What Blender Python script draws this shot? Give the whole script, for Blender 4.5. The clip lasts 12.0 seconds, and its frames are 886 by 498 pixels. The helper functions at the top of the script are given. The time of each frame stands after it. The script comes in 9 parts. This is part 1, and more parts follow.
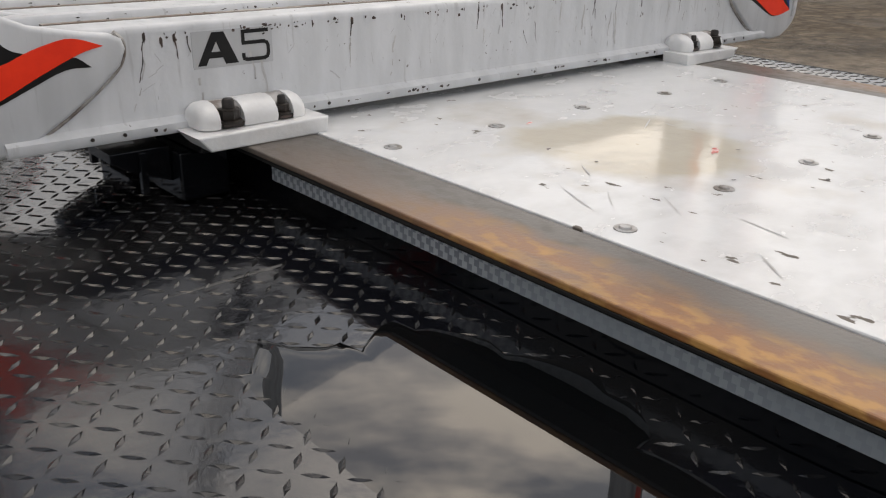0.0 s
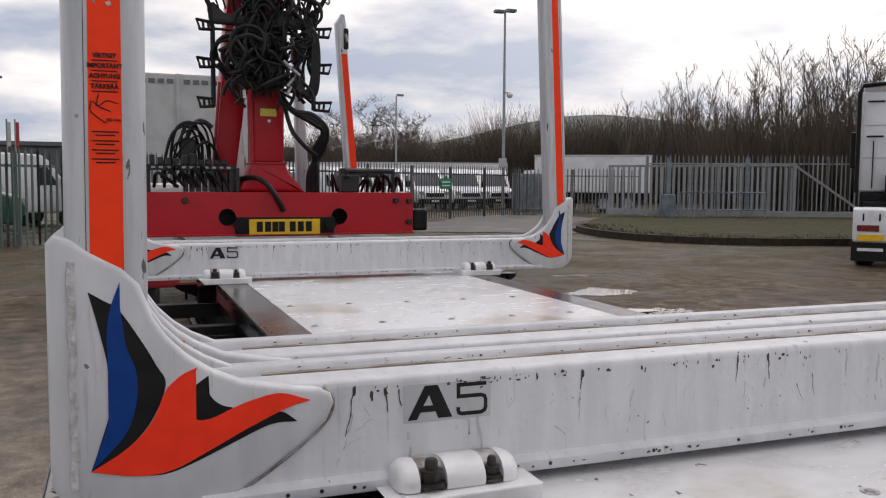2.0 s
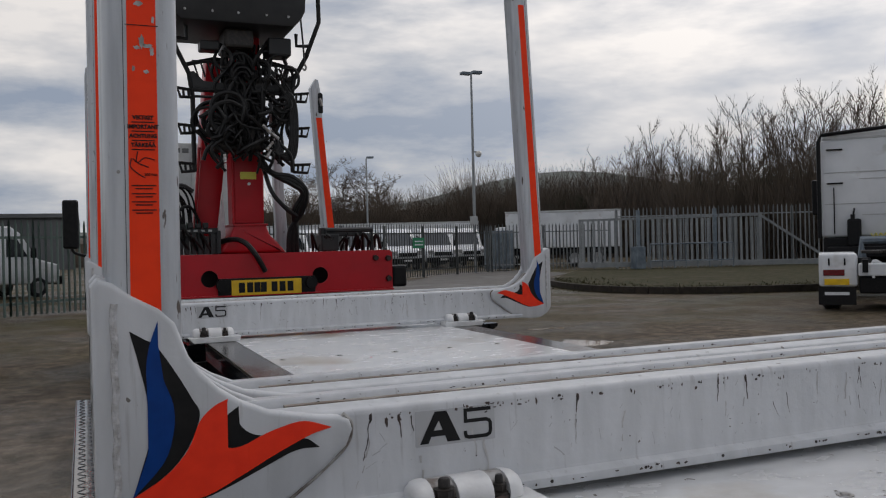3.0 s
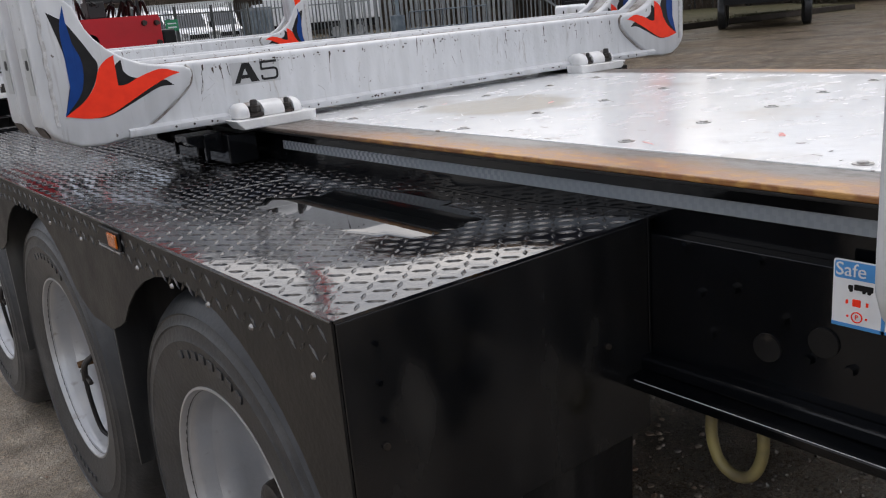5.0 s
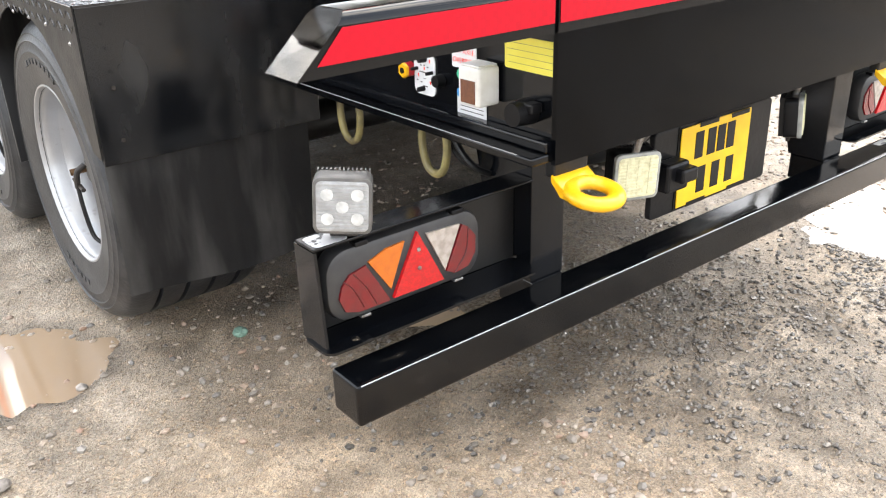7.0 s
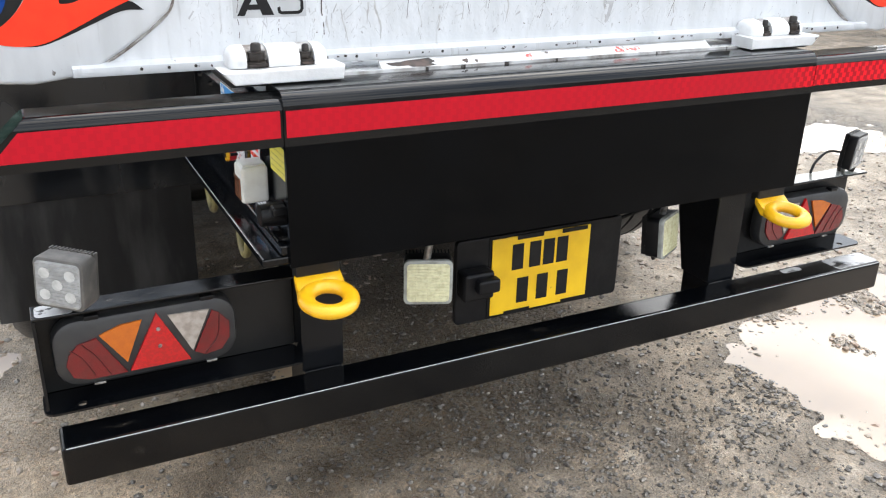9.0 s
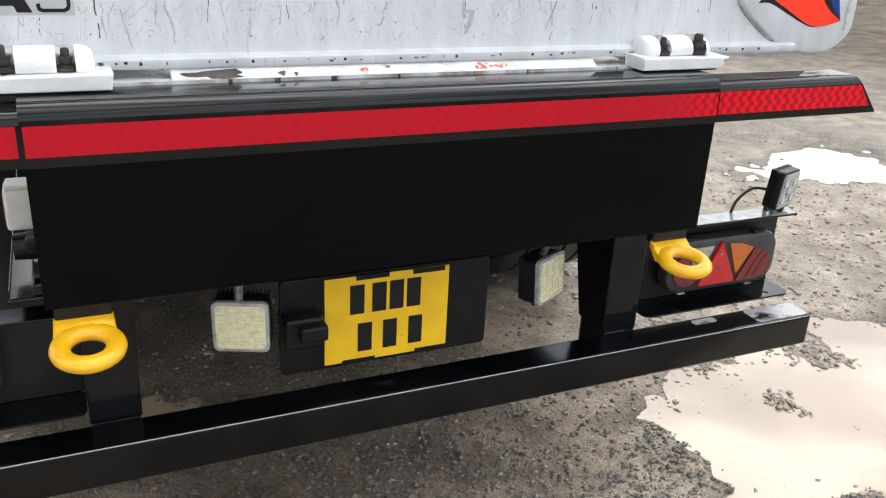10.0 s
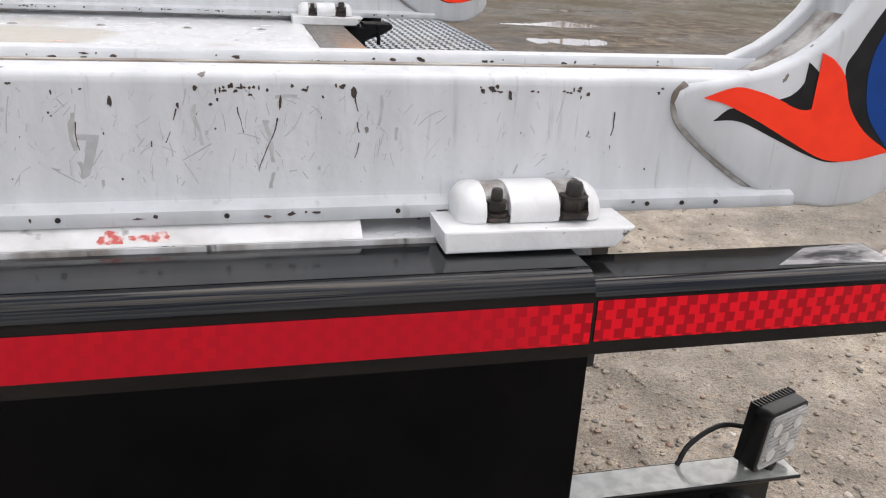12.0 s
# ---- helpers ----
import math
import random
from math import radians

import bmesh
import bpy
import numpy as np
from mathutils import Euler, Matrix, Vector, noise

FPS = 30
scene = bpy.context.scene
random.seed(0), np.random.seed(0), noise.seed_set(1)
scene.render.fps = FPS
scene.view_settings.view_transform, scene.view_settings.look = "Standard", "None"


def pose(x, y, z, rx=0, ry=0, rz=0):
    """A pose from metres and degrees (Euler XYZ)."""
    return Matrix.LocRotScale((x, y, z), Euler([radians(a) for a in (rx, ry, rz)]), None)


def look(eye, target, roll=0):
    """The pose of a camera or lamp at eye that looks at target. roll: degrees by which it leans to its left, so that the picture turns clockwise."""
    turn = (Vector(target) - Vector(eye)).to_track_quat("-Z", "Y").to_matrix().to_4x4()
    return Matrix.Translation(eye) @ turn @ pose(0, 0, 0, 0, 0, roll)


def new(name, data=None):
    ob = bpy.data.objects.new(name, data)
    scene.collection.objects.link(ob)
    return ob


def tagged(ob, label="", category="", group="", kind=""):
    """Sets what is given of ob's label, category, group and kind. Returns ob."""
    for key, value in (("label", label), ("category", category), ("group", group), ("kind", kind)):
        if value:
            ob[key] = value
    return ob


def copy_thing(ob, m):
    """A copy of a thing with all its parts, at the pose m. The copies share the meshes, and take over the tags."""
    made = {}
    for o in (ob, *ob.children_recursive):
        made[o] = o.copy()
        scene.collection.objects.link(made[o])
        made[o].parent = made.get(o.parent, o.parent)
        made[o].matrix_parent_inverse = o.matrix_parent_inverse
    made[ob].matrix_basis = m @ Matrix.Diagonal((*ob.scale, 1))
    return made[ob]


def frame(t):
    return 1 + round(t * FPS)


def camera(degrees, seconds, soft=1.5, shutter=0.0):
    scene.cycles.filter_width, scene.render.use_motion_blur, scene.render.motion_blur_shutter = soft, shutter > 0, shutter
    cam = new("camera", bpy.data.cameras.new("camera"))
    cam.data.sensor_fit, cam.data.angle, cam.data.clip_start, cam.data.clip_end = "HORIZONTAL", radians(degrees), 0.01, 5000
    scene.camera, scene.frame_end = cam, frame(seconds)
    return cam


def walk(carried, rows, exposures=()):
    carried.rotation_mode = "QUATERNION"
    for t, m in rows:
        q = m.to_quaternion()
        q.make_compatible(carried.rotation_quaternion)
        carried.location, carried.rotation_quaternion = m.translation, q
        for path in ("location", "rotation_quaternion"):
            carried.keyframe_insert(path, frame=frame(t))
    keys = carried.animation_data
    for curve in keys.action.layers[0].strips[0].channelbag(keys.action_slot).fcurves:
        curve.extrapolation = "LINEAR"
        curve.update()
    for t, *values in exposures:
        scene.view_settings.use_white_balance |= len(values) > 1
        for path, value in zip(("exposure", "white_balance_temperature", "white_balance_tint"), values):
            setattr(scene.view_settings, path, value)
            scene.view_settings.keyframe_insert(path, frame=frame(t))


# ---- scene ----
cam = camera(54.92, 12.0, 1.15)
PATH = [
    (0, (-1.298, 0.956, 1.432), (-0.056, 2.325, 0.669), 1.5),
    (0.5, (-1.169, 0.999, 1.479), (-0.177, 2.607, 0.824), 1.7),
    (1, (-1.124, 1.036, 1.509), (-0.262, 2.774, 1.022), 1.5),
    (1.5, (-1.092, 1.049, 1.526), (-0.326, 2.866, 1.192), 0.9),
    (2, (-1.080, 1.027, 1.534), (-0.366, 2.889, 1.382), 0.4),
    (2.5, (-1.097, 0.979, 1.536), (-0.404, 2.855, 1.540), -0.4),
    (3, (-1.176, 0.925, 1.504), (-0.399, 2.768, 1.491), -1.4),
    (3.2, (-1.247, 0.887, 1.494), (-0.383, 2.689, 1.408), -2.1),
    (3.5, (-1.349, 0.802, 1.462), (-0.338, 2.516, 1.265), -3.7),
    (3.7, (-1.401, 0.740, 1.449), (-0.318, 2.399, 1.176), -4.1),
    (5.3, (-1.765, -0.107, 1.308), (-0.583, 1.358, 0.632), -4.5),
    (5.5, (-1.805, -0.198, 1.306), (-0.591, 1.197, 0.544), -3.0),
    (6, (-1.798, -0.529, 1.246), (-0.679, 0.916, 0.434), -2.1),
    (6.5, (-1.846, -0.807, 1.232), (-0.728, 0.622, 0.390), -2.1),
    (7, (-1.762, -1.100, 1.231), (-0.646, 0.339, 0.404), -1.9),
    (7.2, (-1.698, -1.250, 1.238), (-0.602, 0.211, 0.422), -1.9),
    (8.8, (-1.176, -1.475, 1.398), (-0.296, 0.141, 0.615), 0.9),
    (9, (-1.069, -1.545, 1.390), (-0.232, 0.104, 0.628), 1.4),
    (9.5, (-0.818, -1.603, 1.386), (-0.047, 0.082, 0.633), 2.4),
    (10, (-0.560, -1.471, 1.375), (0.218, 0.210, 0.620), 3.0),
    (10.5, (-0.273, -1.384, 1.382), (0.465, 0.321, 0.643), 3.6),
    (11, (0.059, -1.266, 1.386), (0.693, 0.476, 0.635), 4.3),
    (11.5, (0.233, -1.010, 1.377), (0.788, 0.759, 0.627), 3.5),
    (12, (0.374, -0.811, 1.412), (0.864, 0.988, 0.688), 3.3),
]
EXPOSURES = [(0, -0.18, 7420, 13), (0.5, -0.28, 7400, 14), (1, -0.20, 7280, 16), (1.5, -0.05, 7210, 17), (2, -0.29, 7130, 17), (2.5, -0.68, 6910, 14), (3, -0.93, 6800, 13), (3.7, -0.70, 6760, 14), (5.3, 0.70, 6930, 14), (6, 2.46, 7260, 17), (6.5, 2.33, 7100, 13), (7.2, 1.67, 6970, 11), (8.8, 1.2, 6700, 9), (9.5, 1.0, 6730, 9), (10.5, 0.75, 6850, 10), (11.3, 0.9, 6990, 12), (12, 0.47, 7080, 14)]
walk(cam, [(t, look(eye, target, roll)) for t, eye, target, roll in PATH], EXPOSURES)

# ---- light ----
world = bpy.data.worlds.new("sky")
scene.world = world
world.use_nodes = True
wn, wl = world.node_tree.nodes, world.node_tree.links
wn.clear()
w_out, w_bg = wn.new("ShaderNodeOutputWorld"), wn.new("ShaderNodeBackground")
w_sky = wn.new("ShaderNodeTexSky")
w_sky.sky_type, w_sky.sun_disc = "NISHITA", False
SUN_AZ, SUN_EL = radians(66), radians(58)
w_sky.sun_elevation, w_sky.sun_rotation = SUN_EL, SUN_AZ
w_tc, w_map = wn.new("ShaderNodeTexCoord"), wn.new("ShaderNodeMapping")
w_map.inputs["Scale"].default_value = (2.1, 2.1, 7.5)
w_map.inputs["Location"].default_value = (3.1, 0.7, 1.9)
w_noise = wn.new("ShaderNodeTexNoise")
w_noise.inputs["Scale"].default_value, w_noise.inputs["Detail"].default_value, w_noise.inputs["Roughness"].default_value = 1.5, 8, 0.56
w_ramp = wn.new("ShaderNodeValToRGB")
w_ramp.color_ramp.elements[0].position, w_ramp.color_ramp.elements[0].color = 0.39, (0.53, 0.65, 0.84, 1)
w_ramp.color_ramp.elements[1].position, w_ramp.color_ramp.elements[1].color = 0.63, (1.52, 1.52, 1.51, 1)
mid = w_ramp.color_ramp.elements.new(0.49)
mid.color = (0.87, 0.95, 1.06, 1)
w_scale = wn.new("ShaderNodeMixRGB")
w_scale.blend_type, w_scale.inputs["Fac"].default_value = "MIX", 0.93
w_mul = wn.new("ShaderNodeMixRGB")
w_mul.blend_type, w_mul.inputs["Fac"].default_value = "MULTIPLY", 1.0
w_mul.inputs["Color2"].default_value = (0.1, 0.1, 0.1, 1)
wl.new(w_tc.outputs["Generated"], w_map.inputs["Vector"])
wl.new(w_map.outputs["Vector"], w_noise.inputs["Vector"])
wl.new(w_noise.outputs["Fac"], w_ramp.inputs["Fac"])
wl.new(w_sky.outputs["Color"], w_mul.inputs["Color1"])
wl.new(w_mul.outputs["Color"], w_scale.inputs["Color1"])
wl.new(w_ramp.outputs["Color"], w_scale.inputs["Color2"])
# thin cloud glows round the hidden sun
w_dot, w_glow, w_pow, w_add = wn.new("ShaderNodeVectorMath"), wn.new("ShaderNodeMapRange"), wn.new("ShaderNodeMath"), wn.new("ShaderNodeMixRGB")
w_dot.operation = "DOT_PRODUCT"
w_dot.inputs[1].default_value = (math.sin(SUN_AZ) * math.cos(SUN_EL), math.cos(SUN_AZ) * math.cos(SUN_EL), math.sin(SUN_EL))
w_glow.inputs["From Min"].default_value, w_glow.inputs["From Max"].default_value = 0.35, 1.0
w_pow.operation, w_pow.inputs[1].default_value = "POWER", 2.0
w_add.blend_type, w_add.inputs["Color2"].default_value = "ADD", (1.72, 1.66, 1.57, 1)
wl.new(w_tc.outputs["Generated"], w_dot.inputs[0])
wl.new(w_dot.outputs["Value"], w_glow.inputs["Value"])
wl.new(w_glow.outputs["Result"], w_pow.inputs[0])
wl.new(w_pow.outputs[0], w_add.inputs["Fac"])
wl.new(w_scale.outputs["Color"], w_add.inputs["Color1"])
# the cloud thins overhead and shows deeper blue between bright banks
w_up, w_high, w_deep = wn.new("ShaderNodeSeparateXYZ"), wn.new("ShaderNodeMapRange"), wn.new("ShaderNodeMixRGB")
w_high.inputs["From Min"].default_value, w_high.inputs["From Max"].default_value = 0.22, 0.62
w_gap = wn.new("ShaderNodeValToRGB")
w_gap.color_ramp.elements[0].position, w_gap.color_ramp.elements[0].color = 0.44, (0.27, 0.345, 0.47, 1)
w_gap.color_ramp.elements[1].position, w_gap.color_ramp.elements[1].color = 0.60, (1.25, 1.23, 1.20, 1)
w_deep.blend_type = "MULTIPLY"
wl.new(w_tc.outputs["Generated"], w_up.inputs[0])
wl.new(w_up.outputs["Z"], w_high.inputs["Value"])
wl.new(w_noise.outputs["Fac"], w_gap.inputs["Fac"])
wl.new(w_high.outputs["Result"], w_deep.inputs["Fac"])
wl.new(w_add.outputs["Color"], w_deep.inputs["Color1"])
wl.new(w_gap.outputs["Color"], w_deep.inputs["Color2"])
wl.new(w_deep.outputs["Color"], w_bg.inputs["Color"])
w_bg.inputs["Strength"].default_value = 1.0
wl.new(w_bg.outputs["Background"], w_out.inputs["Surface"])

sun = new("sun", bpy.data.lights.new("sun", "SUN"))
sun.data.energy, sun.data.angle, sun.data.color = 0.6, radians(70), (1.0, 0.95, 0.88)
sun.matrix_world = look((20 * math.sin(SUN_AZ) * math.cos(SUN_EL), 20 * math.cos(SUN_AZ) * math.cos(SUN_EL), 20 * math.sin(SUN_EL)), (0, 0, 0))

# ---- materials ----


def shader(name, base, rough=0.5, metal=0.0, second=None, scale=20.0, stretch=(1, 1, 1), amount=1.0, lo=0.4, hi=0.65,
           third=None, scale3=4.0, stretch3=(1, 1, 1), lo3=0.6, hi3=0.7, rough2=None, rough3=None, bump=0.0, bump_scale=80.0, coat=0.0, spec=0.5, random=0.0, detail=6.0,
           fourth=None, scale4=40.0, stretch4=(1, 1, 1), lo4=0.7, hi4=0.72):
    """A node material: base colour, a second one in fine patches, a third one in larger stains, and fine relief."""
    m = bpy.data.materials.new(name)
    m.use_nodes = True
    nodes, links = m.node_tree.nodes, m.node_tree.links
    bsdf = nodes["Principled BSDF"]
    bsdf.inputs["Metallic"].default_value = metal
    bsdf.inputs["Specular IOR Level"].default_value = spec
    bsdf.inputs["Coat Weight"].default_value = coat
    bsdf.inputs["Coat Roughness"].default_value = 0.03
    tc = nodes.new("ShaderNodeTexCoord")

    def noise_at(sc, st, det=6.0):
        mp, nz = nodes.new("ShaderNodeMapping"), nodes.new("ShaderNodeTexNoise")
        mp.inputs["Scale"].default_value = st
        nz.inputs["Scale"].default_value, nz.inputs["Detail"].default_value = sc, det
        links.new(tc.outputs["Object"], mp.inputs["Vector"])
        links.new(mp.outputs["Vector"], nz.inputs["Vector"])
        return nz.outputs["Fac"]

    def step(src, a, b, top=1.0):
        r = nodes.new("ShaderNodeMapRange")
        r.inputs["From Min"].default_value, r.inputs["From Max"].default_value, r.inputs["To Max"].default_value = a, b, top
        links.new(src, r.inputs["Value"])
        return r.outputs["Result"]

    def mix(fac, a, b):
        x = nodes.new("ShaderNodeMixRGB")
        links.new(fac, x.inputs["Fac"])
        for socket, v in (("Color1", a), ("Color2", b)):
            if isinstance(v, tuple):
                x.inputs[socket].default_value = (*v, 1)
            elif isinstance(v, float):
                x.inputs[socket].default_value = (v, v, v, 1)
            else:
                links.new(v, x.inputs[socket])
        return x.outputs["Color"]

    second = second or tuple(c * 0.8 for c in base)
    f2 = step(noise_at(scale, stretch, detail), lo, hi, amount)
    colour, gloss = mix(f2, base, second), mix(f2, float(rough), float(rough if rough2 is None else rough2))
    if third:
        f3 = step(noise_at(scale3, stretch3), lo3, hi3)
        colour, gloss = mix(f3, colour, third), mix(f3, gloss, float(rough if rough3 is None else rough3))
    if fourth:
        f4 = step(noise_at(scale4, stretch4, 3.0), lo4, hi4)
        colour, gloss = mix(f4, colour, fourth), mix(f4, gloss, 0.6)
    if random:
        info, hsv = nodes.new("ShaderNodeObjectInfo"), nodes.new("ShaderNodeHueSaturation")
        links.new(step(info.outputs["Random"], 0, 1, random), hsv.inputs["Value"])
        add = nodes.new("ShaderNodeMath")
        add.operation, add.inputs[1].default_value = "ADD", 1.0 - random / 2
        links.new(step(info.outputs["Random"], 0, 1, random), add.inputs[0])
        links.new(add.outputs[0], hsv.inputs["Value"])
        links.new(colour, hsv.inputs["Color"])
        colour = hsv.outputs["Color"]
    links.new(colour, bsdf.inputs["Base Color"])
    links.new(gloss, bsdf.inputs["Roughness"])
    if bump:
        b = nodes.new("ShaderNodeBump")
        b.inputs["Strength"].default_value, b.inputs["Distance"].default_value = bump, 0.01
        links.new(noise_at(bump_scale, (1, 1, 1), 8.0), b.inputs["Height"])
        links.new(b.outputs["Normal"], bsdf.inputs["Normal"])
    return m


WHITE = shader("white paint", (0.575, 0.59, 0.61), 0.38, second=(0.475, 0.49, 0.505), scale=9, stretch=(2.2, 2.2, 0.5), lo=0.38, hi=0.72, detail=8.0,
               third=(0.37, 0.37, 0.375), scale3=1.0, stretch3=(90, 60, 7), lo3=0.62, hi3=0.80, rough2=0.46, rough3=0.6, bump=0.07, bump_scale=45,
               fourth=(0.16, 0.145, 0.135), scale4=44, stretch4=(1.2, 1, 1.0), lo4=0.725, hi4=0.74)
POCKET = shader("greasy white paint", (0.46, 0.45, 0.44), 0.4, second=(0.20, 0.17, 0.15), scale=40, lo=0.42, hi=0.66, bump=0.2)
WHITE_GRIMY = shader("grimy white paint", (0.42, 0.41, 0.39), 0.5, second=(0.14, 0.11, 0.09), scale=24, lo=0.40, hi=0.62, third=(0.07, 0.052, 0.042), scale3=30, lo3=0.60, hi3=0.68, bump=0.25)
SIGN_FILM = shader("clear film over white paint", (0.46, 0.47, 0.485), 0.22, second=(0.42, 0.43, 0.44), scale=12, stretch=(2, 2, 0.5), lo=0.4, hi=0.7)
STREAK = shader("faint dirt streak", (0.40, 0.395, 0.39), 0.5, second=(0.50, 0.50, 0.50), scale=40, lo=0.4, hi=0.6)
GROOVE = shader("grimy brown groove", (0.20, 0.155, 0.12), 0.7, second=(0.45, 0.42, 0.38), scale=10, stretch=(1, 4, 4), lo=0.4, hi=0.65)
WHITE_CLEAN = shader("clean white paint", (0.74, 0.745, 0.745), 0.36, second=(0.60, 0.60, 0.60), scale=16, lo=0.42, hi=0.75, third=(0.10, 0.08, 0.07), scale3=34, lo3=0.70, hi3=0.73, bump=0.12)
UPRIGHT = shader("brushed white aluminium", (0.54, 0.565, 0.595), 0.36, metal=0.25, second=(0.36, 0.38, 0.405), scale=14, stretch=(3, 3, 0.25), lo=0.38, hi=0.75,
                 third=(0.12, 0.10, 0.09), scale3=26, stretch3=(1.5, 1.5, 0.5), lo3=0.69, hi3=0.71, bump=0.10, fourth=(0.28, 0.27, 0.26), scale4=1.0, stretch4=(120, 120, 14), lo4=0.70, hi4=0.74)
DECK_WHITE = shader("worn white deck paint", (0.69, 0.70, 0.705), 0.17, second=(0.54, 0.545, 0.545), scale=11, stretch=(1, 1.5, 1), lo=0.42, hi=0.74, detail=10.0,
                    third=(0.42, 0.34, 0.24), scale3=2.1, lo3=0.58, hi3=0.76, rough2=0.36, rough3=0.10, bump=0.08, bump_scale=20,
                    fourth=(0.10, 0.085, 0.07), scale4=30, stretch4=(1.5, 0.8, 1), lo4=0.69, hi4=0.72)
RUST = shader("rusted steel", (0.25, 0.105, 0.035), 0.36, second=(0.42, 0.22, 0.065), scale=55, stretch=(1, 0.6, 1), lo=0.46, hi=0.62,
              third=(0.13, 0.075, 0.04), scale3=5, stretch3=(2.2, 0.5, 1), lo3=0.52, hi3=0.70, rough2=0.5, rough3=0.28, bump=0.08, bump_scale=160)


def rust_by_edge():
    """The outer half of the strip is rusted, the inner half still grey, with a wavy border."""
    nodes, links = RUST.node_tree.nodes, RUST.node_tree.links
    tc, split = nodes.new("ShaderNodeTexCoord"), nodes.new("ShaderNodeSeparateXYZ")
    links.new(tc.outputs["Object"], split.inputs[0])
    out, wave, add, edge, mixed = nodes.new("ShaderNodeMath"), nodes.new("ShaderNodeTexNoise"), nodes.new("ShaderNodeMath"), nodes.new("ShaderNodeMapRange"), nodes.new("ShaderNodeMixRGB")
    out.operation = "ABSOLUTE"
    links.new(split.outputs["X"], out.inputs[0])
    wave.inputs["Scale"].default_value, wave.inputs["Detail"].default_value = 7.0, 5.0
    links.new(tc.outputs["Object"], wave.inputs["Vector"])
    add.operation, add.inputs[1].default_value = "MULTIPLY_ADD", 0.12
    links.new(wave.outputs["Fac"], add.inputs[0])
    links.new(out.outputs[0], add.inputs[2])
    edge.inputs["From Min"].default_value, edge.inputs["From Max"].default_value = 0.668, 0.728
    links.new(add.outputs[0], edge.inputs["Value"])
    base = RUST.node_tree.nodes["Principled BSDF"].inputs["Base Color"]
    fade, both = nodes.new("ShaderNodeMapRange"), nodes.new("ShaderNodeMath")
    fade.inputs["From Min"].default_value, fade.inputs["From Max"].default_value = 0.62, 0.05
    links.new(split.outputs["Y"], fade.inputs["Value"])
    both.operation = "MULTIPLY"
    links.new(edge.outputs["Result"], both.inputs[0])
    links.new(fade.outputs["Result"], both.inputs[1])
    links.new(both.outputs[0], mixed.inputs["Fac"])
    # fresh ochre rust where water stands, older brown further on
    fresh, older = nodes.new("ShaderNodeMapRange"), nodes.new("ShaderNodeMixRGB")
    fresh.inputs["From Min"].default_value, fresh.inputs["From Max"].default_value = 0.30, -0.05
    links.new(split.outputs["Y"], fresh.inputs["Value"])
    links.new(fresh.outputs["Result"], older.inputs["Fac"])
    older.inputs["Color1"].default_value = (0.17, 0.098, 0.058, 1)
    links.new(base.links[0].from_socket, older.inputs["Color2"])
    links.new(older.outputs["Color"], mixed.inputs["Color2"])
    mixed.inputs["Color1"].default_value = (0.105, 0.095, 0.085, 1)
    links.new(mixed.outputs["Color"], base)


rust_by_edge()
STEEL = shader("bare dark steel", (0.045, 0.042, 0.040), 0.16, second=(0.10, 0.05, 0.028), scale=5, stretch=(1, 0.4, 1), lo=0.5, hi=0.68, rough2=0.30, bump=0.05, bump_scale=120)
BLACK = shader("gloss black paint", (0.0026, 0.0031, 0.0042), 0.10, second=(0.0046, 0.0053, 0.0068), scale=6, lo=0.45, hi=0.75, rough2=0.2,
               third=(0.014, 0.013, 0.012), scale3=3.5, lo3=0.60, hi3=0.85, rough3=0.30, bump=0.02, bump_scale=30, spec=0.34)
PANEL = shader("gloss black panel paint", (0.0008, 0.0011, 0.0017), 0.09, second=(0.0013, 0.0017, 0.0025), scale=6, lo=0.45, hi=0.75, rough2=0.26,
               third=(0.005, 0.0052, 0.0060), scale3=2.5, stretch3=(1, 1, 0.4), lo3=0.60, hi3=0.9, rough3=0.34, bump=0.015, bump_scale=9, spec=0.10)
BAR = shader("hard gloss black paint", (0.0016, 0.0020, 0.0028), 0.12, second=(0.006, 0.006, 0.0062), scale=7, lo=0.45, hi=0.8, rough2=0.22,
             third=(0.03, 0.026, 0.022), scale3=20, stretch3=(0.4, 1, 1), lo3=0.66, hi3=0.82, rough3=0.4, bump=0.03, bump_scale=30, spec=0.3)
# dust whose grey is raised so that tube tops carry a sky sheen
DUSTY_SHEEN = shader("dusty black paint with painted sheen", (0.0032, 0.0037, 0.0046), 0.08, second=(0.024, 0.0238, 0.0235), scale=9, stretch=(0.5, 1.5, 1), lo=0.42, hi=0.75, rough2=0.30,
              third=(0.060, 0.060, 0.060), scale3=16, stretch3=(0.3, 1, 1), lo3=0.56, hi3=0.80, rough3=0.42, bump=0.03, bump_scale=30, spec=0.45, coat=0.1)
TUBE = shader("polished black paint", (0.0016, 0.0019, 0.0026), 0.08, second=(0.004, 0.004, 0.0045), scale=9, lo=0.42, hi=0.75, rough2=0.22, bump=0.03, bump_scale=30, spec=0.3, coat=0.1)
RUB = shader("faded red rub mark", (0.55, 0.10, 0.085), 0.5, second=(0.70, 0.60, 0.58), scale=120, lo=0.45, hi=0.6)
CAP = shader("mirror gloss black paint", (0.004, 0.004, 0.0043), 0.04, second=(0.010, 0.010, 0.010), scale=12, lo=0.55, hi=0.85, rough2=0.12, bump=0.04, bump_scale=25, spec=0.9, coat=1.0)


